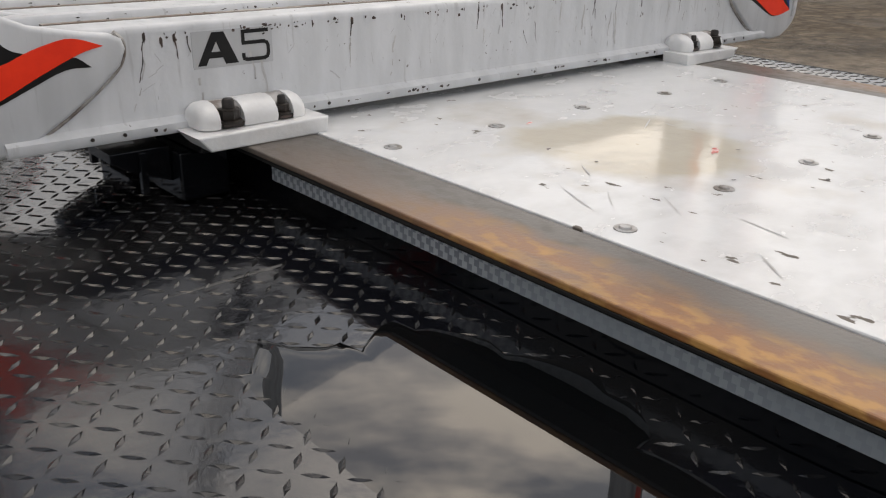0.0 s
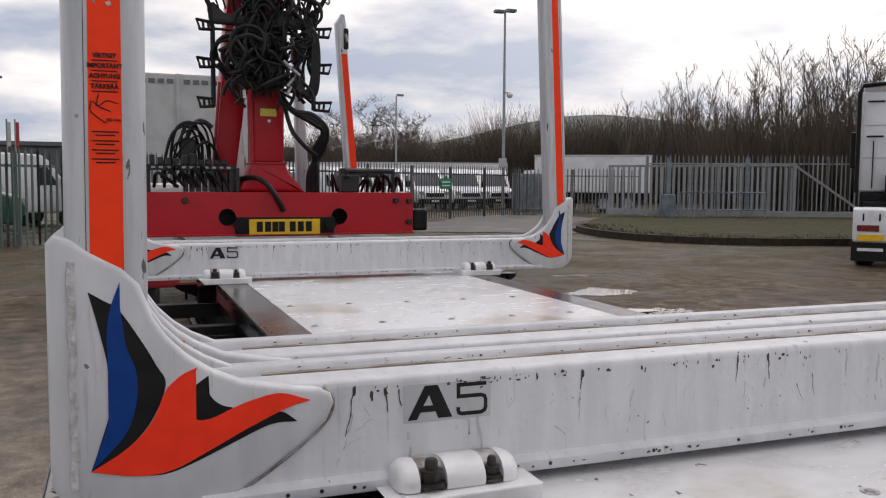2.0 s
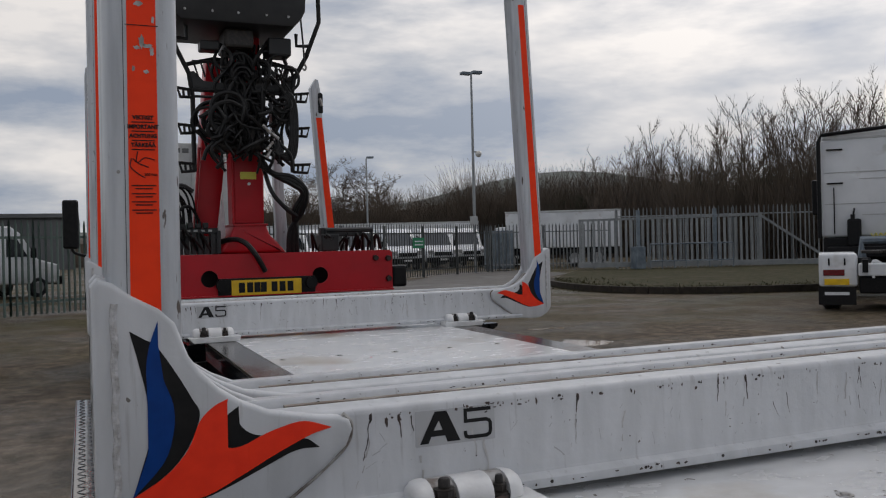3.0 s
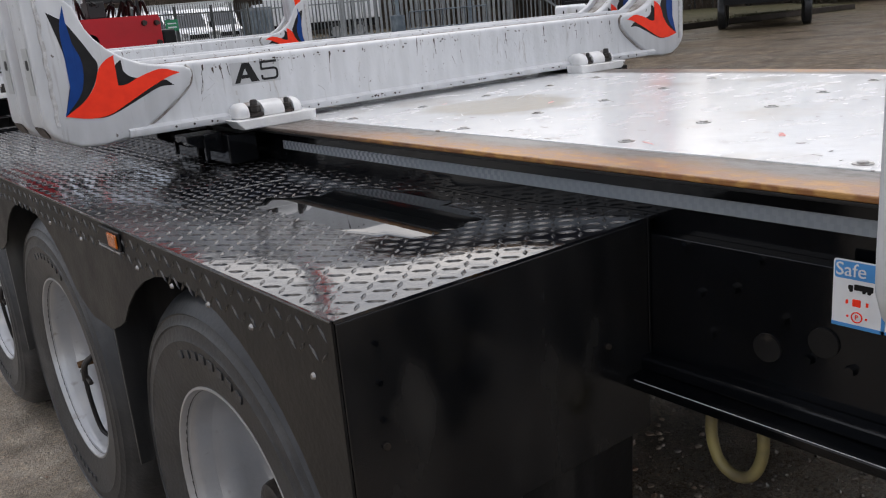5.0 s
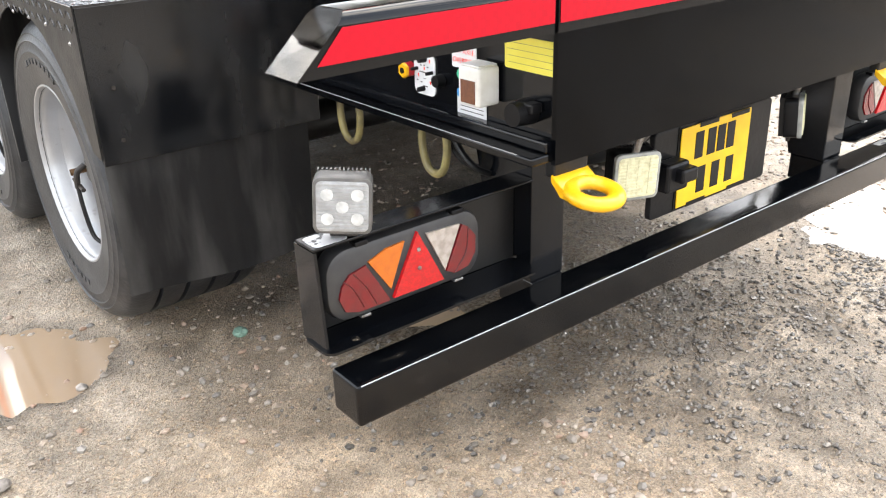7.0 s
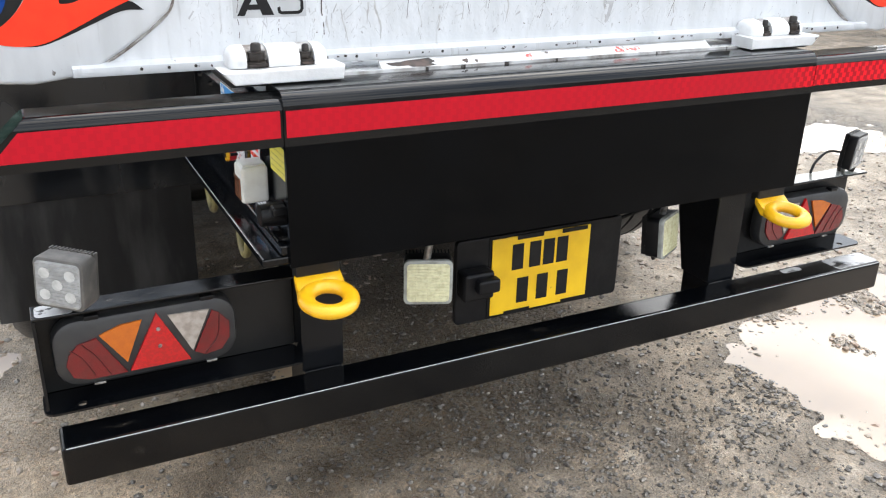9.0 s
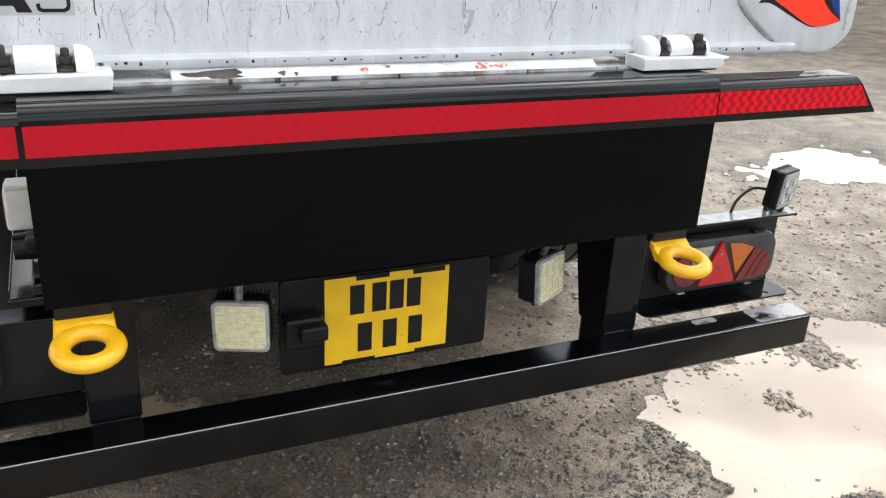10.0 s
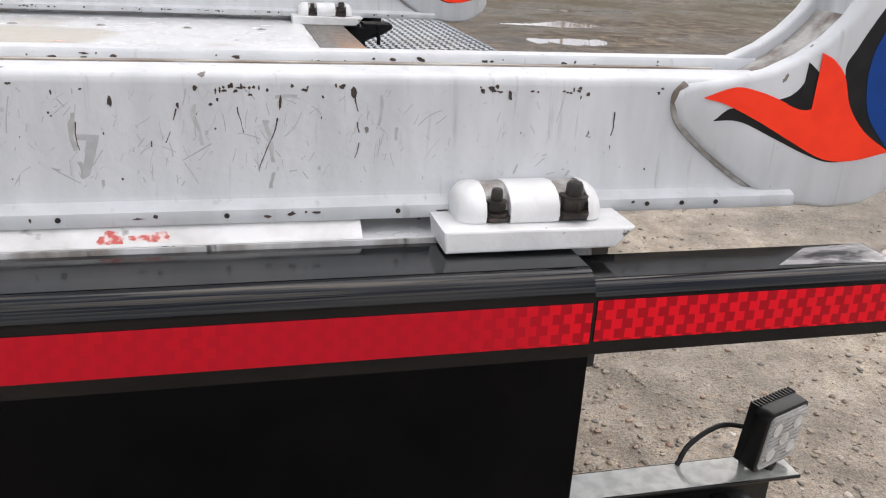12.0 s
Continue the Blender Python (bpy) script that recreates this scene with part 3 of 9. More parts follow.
    grain = ramp(cells.outputs["Color"], (0.0, (0.42, 0.42, 0.43)), (0.35, (0.85, 0.80, 0.74)), (0.6, (1.0, 1.0, 1.0)), (0.85, (1.25, 1.12, 1.0)), (1.0, (1.7, 1.68, 1.62)))
    grain2 = ramp(cells2.outputs["Color"], (0.0, (0.45, 0.45, 0.46)), (0.5, (1.0, 0.98, 0.95)), (1.0, (1.6, 1.56, 1.5)))
    colour = mix("MULTIPLY", 0.75, mix("MULTIPLY", ramp(spots.outputs["Fac"], (0.42, (0.1, 0.1, 0.1)), (0.56, (0.8, 0.8, 0.8))), soil, grain), grain2)
    rough_patch = tex("ShaderNodeTexNoise", Scale=11.0, Detail=8.0, Roughness=0.7)
    colour = mix("MULTIPLY", 0.42, colour, ramp(rough_patch.outputs["Fac"], (0.34, (0.5, 0.49, 0.48)), (0.5, (1.0, 1.0, 1.0)), (0.68, (1.55, 1.53, 1.5))))
    damp = ramp(large.outputs["Fac"], (0.42, (0, 0, 0)), (0.64, (1, 1, 1)))
    # soaked chippings near the bar, with the trailer's shade darkened into the colour
    soak_shade = nodes.new("ShaderNodeVectorMath")
    soak_shade.operation, soak_shade.inputs[1].default_value = "DISTANCE", (-0.05, 0.72, 0.0)
    links.new(tc.outputs["Object"], soak_shade.inputs[0])
    ragged, wet = nodes.new("ShaderNodeMath"), nodes.new("ShaderNodeMapRange")
    ragged.operation, ragged.inputs[1].default_value = "MULTIPLY_ADD", 0.7
    links.new(middle.outputs["Fac"], ragged.inputs[0])
    links.new(soak_shade.outputs["Value"], ragged.inputs[2])
    wet.inputs["From Min"].default_value, wet.inputs["From Max"].default_value = 1.5, 0.95
    links.new(ragged.outputs[0], wet.inputs["Value"])
    wet_shaded = wet.outputs["Result"]
    colour = mix("MIX", damp, colour, mix("MULTIPLY", 1.0, colour, 0.72))
    colour = mix("MIX", wet_shaded, colour, mix("MULTIPLY", 1.0, colour, 0.40))
    # gravel stays dark and shining round the water line
    low, split = nodes.new("ShaderNodeMapRange"), nodes.new("ShaderNodeSeparateXYZ")
    links.new(tc.outputs["Object"], split.inputs[0])
    low.inputs["From Min"].default_value, low.inputs["From Max"].default_value = -0.0105, -0.0175
    links.new(split.outputs["Z"], low.inputs["Value"])
    colour = mix("MIX", low.outputs["Result"], colour, mix("MULTIPLY", 1.0, colour, 0.55))
    damp = mix("LIGHTEN", 1.0, mix("LIGHTEN", 1.0, damp, wet_shaded), low.outputs["Result"])
    links.new(colour, bsdf.inputs["Base Color"])
    links.new(mix("MIX", damp, 0.62, ramp(fine.outputs["Fac"], (0.35, (0.12, 0.12, 0.12)), (0.7, (0.5, 0.5, 0.5)))), bsdf.inputs["Roughness"])
    height = mix("ADD", 0.35, fine.outputs["Fac"], cells2.outputs["Distance"])
    b = nodes.new("ShaderNodeBump")
    b.inputs["Strength"].default_value, b.inputs["Distance"].default_value = 0.75, 0.010
    links.new(height, b.inputs["Height"])
    links.new(b.outputs["Normal"], bsdf.inputs["Normal"])
    return m


GRAVEL = gravel_material()


def stone_material():
    m = bpy.data.materials.new("wet gravel stones")
    m.use_nodes = True
    nodes, links = m.node_tree.nodes, m.node_tree.links
    geo, ramp = nodes.new("ShaderNodeNewGeometry"), nodes.new("ShaderNodeValToRGB")
    stops = ((0.0, (0.12, 0.11, 0.10)), (0.2, (0.22, 0.185, 0.15)), (0.42, (0.30, 0.24, 0.185)), (0.60, (0.20, 0.185, 0.17)), (0.76, (0.33, 0.275, 0.215)), (0.95, (0.27, 0.17, 0.12)), (0.995, (0.46, 0.42, 0.37)))
    while len(ramp.color_ramp.elements) < len(stops):
        ramp.color_ramp.elements.new(0.5)
    for e, (p, c) in zip(ramp.color_ramp.elements, stops):
        e.position, e.color = p, (*c, 1)
    links.new(geo.outputs["Random Per Island"], ramp.inputs["Fac"])
    links.new(ramp.outputs["Color"], nodes["Principled BSDF"].inputs["Base Color"])
    nodes["Principled BSDF"].inputs["Roughness"].default_value = 0.45
    return m


STONE = stone_material()
STONE_WET_SHADED = shader("wet gravel darkened for shade", (0.15, 0.132, 0.112), 0.25, second=(0.065, 0.058, 0.052), scale=34, lo=0.42, hi=0.58, third=(0.20, 0.17, 0.14), scale3=47, lo3=0.60, hi3=0.66, rough2=0.3, rough3=0.3)
WELD = shader("painted weld bead", (0.58, 0.58, 0.59), 0.5, second=(0.36, 0.35, 0.34), scale=60, lo=0.42, hi=0.7, bump=0.5, bump_scale=180)
WATER = shader("muddy puddle water", (0.33, 0.245, 0.165), 0.03, second=(0.27, 0.195, 0.13), scale=1.6, lo=0.35, hi=0.7, spec=0.6, coat=0.3)

# ---- helpers for meshes ----
ORIGIN = {}


def thing(name, at, label, category, group=""):
    ob = new(name)
    ob.location = at
    ORIGIN[ob] = Vector(at)
    ob.empty_display_size = 0.1
    return tagged(ob, label, category, group)


def mesh_object(name, bm, material, parent=None, label="", smooth=False):
    me = bpy.data.meshes.new(name)
    org = ORIGIN.get(parent, Vector((0, 0, 0))) if parent else Vector((0, 0, 0))
    bmesh.ops.recalc_face_normals(bm, faces=bm.faces)
    if org.length:
        bmesh.ops.translate(bm, verts=bm.verts, vec=-org)
    bm.to_mesh(me)
    bm.free()
    me.materials.append(material)
    if smooth:
        me.shade_smooth()
        me.set_sharp_from_angle(angle=radians(38))
    ob = new(name, me)
    if parent:
        ob.parent = parent
    ORIGIN[ob] = org
    if label:
        ob["label"] = label
    return ob


def part(name, bm, material, parent, label="", smooth=False):
    return mesh_object(name, bm, material, parent, label, smooth)


def setting(name, bm, material, label, category, smooth=False):
    return tagged(mesh_object(name, bm, material, None, "", smooth), label, category, "", "structure")


def box(x0, x1, y0, y1, z0, z1, bevel=0.0, bm=None, seg=2):
    own = bmesh.new()
    bmesh.ops.create_cube(own, size=1)
    for v in own.verts:
        v.co = Vector((x0 + (v.co.x + 0.5) * (x1 - x0), y0 + (v.co.y + 0.5) * (y1 - y0), z0 + (v.co.z + 0.5) * (z1 - z0)))
    if bevel:
        bmesh.ops.bevel(own, geom=own.edges[:], offset=bevel, segments=seg, profile=0.5, affect="EDGES")
    return join(bm, own)


def join(bm, own):
    """Adds the mesh own to bm, if there is one."""
    if bm is None:
        return own
    me = bpy.data.meshes.new("joined")
    own.to_mesh(me)
    own.free()
    bm.from_mesh(me)
    bpy.data.meshes.remove(me)
    return bm


def turned(bm, m):
    bmesh.ops.transform(bm, matrix=m, verts=bm.verts)
    return bm


def rod(p, q, r0, r1=None, seg=12, bm=None, bevel=0.0):
    """A round bar from p to q."""
    p, q = Vector(p), Vector(q)
    own = bmesh.new()
    bmesh.ops.create_cone(own, cap_ends=True, segments=seg, radius1=r0, radius2=r0 if r1 is None else r1, depth=(q - p).length)
    if bevel:
        bmesh.ops.bevel(own, geom=[e for e in own.edges if len(e.link_faces) == 2 and any(len(f.verts) > 4 for f in e.link_faces)], offset=bevel, segments=2, profile=0.5, affect="EDGES")
    turn = (q - p).to_track_quat("Z", "Y").to_matrix().to_4x4()
    turned(own, Matrix.Translation((p + q) / 2) @ turn)
    return join(bm, own)


def curve_points(points, n=6):
    """A smooth line through the points."""
    pts = [Vector(p) for p in points]
    pts = [pts[0] * 2 - pts[1]] + pts + [pts[-1] * 2 - pts[-2]]
    out = []
    for a, b, c, d in zip(pts, pts[1:], pts[2:], pts[3:]):
        for i in range(n):
            t = i / n
            out.append(0.5 * (2 * b + (c - a) * t + (2 * a - 5 * b + 4 * c - d) * t * t + (3 * b - a - 3 * c + d) * t ** 3))
    return out + [pts[-2]]


def pipe(points, r, seg=8, smooth=6, bm=None):
    """A bent round bar through the points."""
    pts = curve_points(points, smooth) if smooth else [Vector(p) for p in points]
    own = bmesh.new()
    rings, side = [], None
    for i, p in enumerate(pts):
        d = (pts[min(i + 1, len(pts) - 1)] - pts[max(i - 1, 0)]).normalized()
        if side is None:
            side = d.orthogonal().normalized()
        side = (side - d * side.dot(d)).normalized()
        up = d.cross(side)
        rings.append([own.verts.new(p + (side * math.cos(a) + up * math.sin(a)) * r) for a in (2 * math.pi * k / seg for k in range(seg))])
    for a, b in zip(rings, rings[1:]):
        for k in range(seg):
            own.faces.new((a[k], a[(k + 1) % seg], b[(k + 1) % seg], b[k]))
    own.faces.new(rings[0][::-1])
    own.faces.new(rings[-1])
    return join(bm, own)


def slab(outline, depth, place, bevel=0.0, holes=(), bm=None, seg=2):
    """An outline in a plane, with holes, given thickness; place takes (a, b, d) to the world."""
    own = bmesh.new()
    edges = []
    for loop in (outline, *holes):
        vs = [own.verts.new((a, b, 0)) for a, b in loop]
        edges += [own.edges.new((vs[i], vs[(i + 1) % len(vs)])) for i in range(len(vs))]
    if holes:
        bmesh.ops.triangle_fill(own, use_beauty=True, use_dissolve=False, edges=edges)
    else:
        own.faces.new(own.verts[:])
    if depth:
        ret = bmesh.ops.extrude_face_region(own, geom=own.faces[:])
        for v in (g for g in ret["geom"] if isinstance(g, bmesh.types.BMVert)):
            v.co.z = depth
        if bevel:
            es = [e for e in own.edges if len(e.link_faces) == 2 and e.calc_face_angle(0) > 0.6 and abs(e.verts[0].co.z - e.verts[1].co.z) < 1e-6]
            bmesh.ops.bevel(own, geom=es, offset=bevel, segments=seg, profile=0.5, affect="EDGES")
    for v in own.verts:
        v.co = Vector(place(*v.co))
    return join(bm, own)


def circle(a, b, r, n=24):
    return [(a + r * math.cos(2 * math.pi * k / n), b + r * math.sin(2 * math.pi * k / n)) for k in range(n)]


def rounded(a0, a1, b0, b1, r, n=5):
    out = []
    for ca, cb, s in ((a1 - r, b1 - r, 0), (a0 + r, b1 - r, 90), (a0 + r, b0 + r, 180), (a1 - r, b0 + r, 270)):
        out += [(ca + r * math.cos(radians(s + 90 * k / n)), cb + r * math.sin(radians(s + 90 * k / n))) for k in range(n + 1)]
    return out


def lathe(profile, centre, axis="X", seg=48, bm=None, caps=True):
    """A profile of (radius, place along the axis), turned round."""
    own = bmesh.new()
    rings = []
    for r, h in profile:
        ring = []
        for k in range(seg):
            a = 2 * math.pi * k / seg
            c, s = r * math.cos(a), r * math.sin(a)
            ring.append(own.verts.new({"X": (h, c, s), "Y": (c, h, s), "Z": (c, s, h)}[axis]))
        rings.append(ring)
    for a, b in zip(rings, rings[1:]):
        for k in range(seg):
            own.faces.new((a[k], a[(k + 1) % seg], b[(k + 1) % seg], b[k]))
    for ring, (r, h) in ((rings[0], profile[0]), (rings[-1], profile[-1])):
        if r > 1e-4 and caps:
            own.faces.new(ring)
    bmesh.ops.remove_doubles(own, verts=own.verts, dist=1e-5)
    turned(own, Matrix.Translation(centre))
    return join(bm, own)


def lettering(text, size, place, stretch=1.0, bold=0.0, depth=0.0006):
    """Text as a mesh; place takes its plane to the world."""
    cu = bpy.data.curves.new("text", "FONT")
    cu.body, cu.size, cu.align_x, cu.align_y, cu.extrude, cu.offset = text, size, "CENTER", "CENTER", depth, bold
    cu.resolution_u = 4
    ob = bpy.data.objects.new("text", cu)
    me = bpy.data.meshes.new_from_object(ob)
    bm = bmesh.new()
    bm.from_mesh(me)
    bpy.data.objects.remove(ob)
    bpy.data.meshes.remove(me)
    turned(bm, place @ Matrix.Diagonal((stretch, 1, 1, 1)))
    return bm


def plane_rear(x, y, z):
    """Writing on a face that looks backwards (-y)."""
    return Matrix.Translation((x, y, z)) @ Matrix.Rotation(radians(90), 4, "X")


def plane_left(x, y, z):
    """Writing on a face that looks to the left (-x)."""
    return Matrix.Translation((x, y, z)) @ Matrix.Rotation(radians(-90), 4, "Z") @ Matrix.Rotation(radians(90), 4, "X")


def noise2(x, y, seed=0):
    """Smooth value noise of arrays, from -1 to 1."""
    xi, yi = np.floor(x), np.floor(y)
    xf, yf = x - xi, y - yi
    xf, yf = xf * xf * (3 - 2 * xf), yf * yf * (3 - 2 * yf)

    def h(a, b):
        v = np.sin(a * 127.1 + b * 311.7 + seed * 74.7) * 43758.5453
        return 2 * (v - np.floor(v)) - 1
    return (h(xi, yi) * (1 - xf) + h(xi + 1, yi) * xf) * (1 - yf) + (h(xi, yi + 1) * (1 - xf) + h(xi + 1, yi + 1) * xf) * yf


# ---- ground ----
XC = 0.075  # the trailer's middle line
BASINS = [(1.75, 0.03, 1.05, 0.46, 0.040), (2.4, -0.45, 0.7, 0.25, 0.030), (3.1, 0.45, 0.7, 0.22, 0.030), (3.7, 2.2, 0.62, 0.30, 0.030), (4.7, 9.8, 0.9, 0.35, 0.034), (-1.46, 1.20, 0.20, 0.22, 0.034),
          (-1.80, 1.24, 0.30, 0.09, 0.034), (5.4, 11.8, 1.0, 0.5, 0.036), (6.5, 13.8, 0.9, 0.4, 0.034), (5.6, 1.2, 1.2, 0.3, 0.032), (-0.35, 0.72, 0.22, 0.12, 0.016), (6.8, 6.5, 1.3, 0.5, 0.034), (-5.4, 6.0, 1.0, 0.5, 0.034)]
WATER_Z = -0.018
ISLETS = [(0.84, 0.03, 0.13), (0.88, 0.15, 0.07), (0.66, -0.10, 0.14), (1.40, 0.17, 0.10), (1.41, 0.08, 0.05), (1.49, -0.01, 0.07), (1.25, -0.29, 0.10), (1.72, 0.33, 0.13), (2.05, 0.20, 0.10), (1.95, -0.15, 0.09)]   # gravel heaps in the big puddle


def ground_height(x, y):
    far = np.hypot(x - 0.5, y - 1.5)
    near = 1 / (1 + (far / 22) ** 4)
    rough_z = 0.006 * noise2(x * 0.9, y * 0.9, 1) + 0.005 * noise2(x * 2.7, y * 2.7, 2) + 0.0045 * noise2(x * 7.3, y * 7.3, 3) + 0.0042 * noise2(x * 17, y * 17, 4)
    z = np.maximum(rough_z, -0.011 + 0.2 * rough_z)
    dip = 0 * x
    for cx, cy, a, b, d in BASINS:
        q = ((x - cx) / a) ** 2 + ((y - cy) / b) ** 2
        q = q * (1 + 0.45 * noise2(x * 2.3 / min(a, 0.8), y * 2.3 / min(a, 0.8), 6)) + 0.12 * noise2(x * 11, y * 11, 7) * (far < 4.5)
        dip = np.maximum(dip, d * np.exp(-q * 0.9))
    heap = 0 * x
    for cx, cy, r in ISLETS:
        heap = np.maximum(heap, 0.027 * np.exp(-((x - cx) ** 2 + (y - cy) ** 2) / (0.6 * r * r)) * (0.85 + 0.45 * noise2(x * 31, y * 31, 8)))
    return (z - dip + np.minimum(heap, dip * 0.85)) * near


def build_ground():
    mid_x, mid_y = np.arange(-3.0, 5.0, 0.030), np.arange(-1.5, 5.6, 0.030)
    out = np.cumsum(0.05 * 1.075 ** np.arange(0, 140))
    out = out[out < 1500]
    xs = np.concatenate([(mid_x[0] - out)[::-1], mid_x, mid_x[-1] + out])
    ys = np.concatenate([(mid_y[0] - out)[::-1], mid_y, mid_y[-1] + out])
    gx, gy = np.meshgrid(xs, ys)
    gz = ground_height(gx, gy)
    verts = np.stack([gx.ravel(), gy.ravel(), gz.ravel()], 1)
    nx, ny = len(xs), len(ys)
    i = np.arange(nx * ny).reshape(ny, nx)
    quads = np.stack([i[:-1, :-1].ravel(), i[:-1, 1:].ravel(), i[1:, 1:].ravel(), i[1:, :-1].ravel()], 1)
    me = bpy.data.meshes.new("ground")
    me.from_pydata(verts.tolist(), [], quads.tolist())
    me.materials.append(GRAVEL)
    me.shade_smooth()
    tagged(new("ground", me), "wet brown gravel yard with puddles and potholes", "ground", "", "structure")


build_ground()
bm = bmesh.new()
bm.faces.new([bm.verts.new((x, y, WATER_Z)) for x, y in ((-8, -3), (9, -3), (9, 14), (-8, 14))])
setting("puddle_water", bm, WATER, "shallow muddy brown rain water lying in the potholes", "puddle")


def build_stones():
    """Loose stones on the yard near the trailer."""
    rng = np.random.default_rng(5)
    bm = bmesh.new()
    bmesh.ops.create_icosphere(bm, subdivisions=1, radius=1)
    unit = np.array([v.co[:] for v in bm.verts])
    tri = np.array([[v.index for v in f.verts] for f in bm.faces])
    bm.free()
    n = 31000
    x = np.concatenate([rng.normal(0.3, 1.6, n), rng.normal(0.35, 0.6, n // 2), rng.normal(2.1, 0.9, n // 2)])
    y = np.concatenate([rng.normal(0.5, 1.35, n), rng.normal(0.0, 0.5, n // 2), rng.normal(1.2, 1.3, n // 2)])
    heaps = [(rng.normal(cx, r * 0.55, int(900 * r)), rng.normal(cy, r * 0.55, int(900 * r))) for cx, cy, r in ISLETS]
    n = len(x)
    keep = noise2(x * 1.3, y * 1.3, 9) > rng.uniform(-1.1, 0.6, n)
    x, y = x[keep], y[keep]
    coarse = len(x)
    x, y = np.concatenate([x] + [h[0] for h in heaps]), np.concatenate([y] + [h[1] for h in heaps])
    n = len(x)
    r = 0.0018 + 0.0105 * rng.random(n) ** 6
    r[coarse:] = 0.0035 + 0.0085 * rng.random(n - coarse) ** 2.2
    # stones under the tail: wet, and coloured darker for the trailer's shade
    wet_shaded = np.hypot(x - 0.20, y - 0.40) + 0.35 * noise2(x * 4, y * 4, 12) < 0.98
    r = np.where(wet_shaded, r * 0.8, r)
    z = ground_height(x, y) + r * 0.25
    jit = rng.uniform(0.7, 1.25, (n, len(unit), 1))
    flat = np.stack([rng.uniform(0.8, 1.4, n), rng.uniform(0.8, 1.3, n), rng.uniform(0.5, 0.85, n)], 1)
    v = unit[None] * jit * (r[:, None] * flat)[:, None, :] + np.stack([x, y, z], 1)[:, None]
    for name, pick, mat, lab in (("gravel_stones", ~wet_shaded, STONE, "loose wet gravel stones scattered over the yard"), ("soaked_gravel", wet_shaded, STONE_WET_SHADED, "wet gravel stones under the trailer's tail, darkened for its shade")):
        vv = v[pick]
        f = tri[None] + (np.arange(len(vv)) * len(unit))[:, None, None]
        me = bpy.data.meshes.new(name)
        me.from_pydata(vv.reshape(-1, 3).tolist(), [], f.reshape(-1, 3).tolist())
        me.materials.append(mat)
        tagged(new(name, me), lab, "gravel", "", "stuff")
    for sx, sy, sr, mat, lab in ((-0.906, 0.981, 0.022, STONE_GREEN, "chipped pale green stone lying on the gravel"), (-0.83, 0.55, 0.018, STONE_ONE, "grey stone lying on the gravel"), (-1.62, 0.7, 0.02, STONE_ONE, "grey stone lying on the gravel"),
                             (-1.35, 1.02, 0.016, STONE_ONE, "brown stone lying on the gravel"), (-0.62, 0.95, 0.014, STONE_ONE, "grey stone lying on the gravel")):
        bm = bmesh.new()
        bmesh.ops.create_icosphere(bm, subdivisions=2, radius=sr)
        for q in bm.verts:
            q.co *= 1 + 0.22 * noise.noise(q.co * 70 + Vector((sx * 9, sy, 0)))
            q.co.z *= 0.7
        gz = float(ground_height(np.array([sx]), np.array([sy]))[0])
        turned(bm, Matrix.Translation((sx, sy, gz + sr * 0.4)))
        tagged(mesh_object("stone", bm, mat), lab, "stone", "stones on the yard")


build_stones()

# ---- the timber trailer ----
ZD = 1.052   # deck height
ZM = 0.969   # mudguard top
U_IN, U_OUT, U_SIDE = 0.577, 0.711, 0.690   # half widths of deck sheet, edge strip, frame side
trailer = thing("timber_trailer", (XC, 1.6, 0), "black timber trailer with a worn white deck and tread plate mudguards", "trailer")


def ux(s, u):
    """x of a place u metres out from the middle line on side s (-1 left, 1 right)."""
    return XC + s * u


def span(s, u0, u1):
    return sorted((ux(s, u0), ux(s, u1)))


deck = part("deck_sheet", box(ux(-1, U_IN - 0.002), ux(1, U_IN - 0.002), 0.125, 5.9, ZD - 0.012, ZD, 0.002), DECK_WHITE, trailer, "worn white painted deck sheet with brown stains")
rng = random.Random(3)
for row in range(9):
    for u in (-0.534, -0.29, -0.047, 0.196, 0.44):
        y = 0.62 + row * 0.462 + (0.0 if row % 2 else 0.01)
        part("deck_rivet", lathe([(0.0, ZD + 0.0042), (0.007, ZD + 0.0040), (0.0085, ZD + 0.0022), (0.0088, ZD + 0.0014), (0.0150, ZD + 0.0014), (0.016, ZD - 0.002)],
                                 (XC + u + rng.uniform(-0.012, 0.012), y + rng.uniform(-0.01, 0.01), 0), "Z", 14), ZINC, trailer, smooth=True)

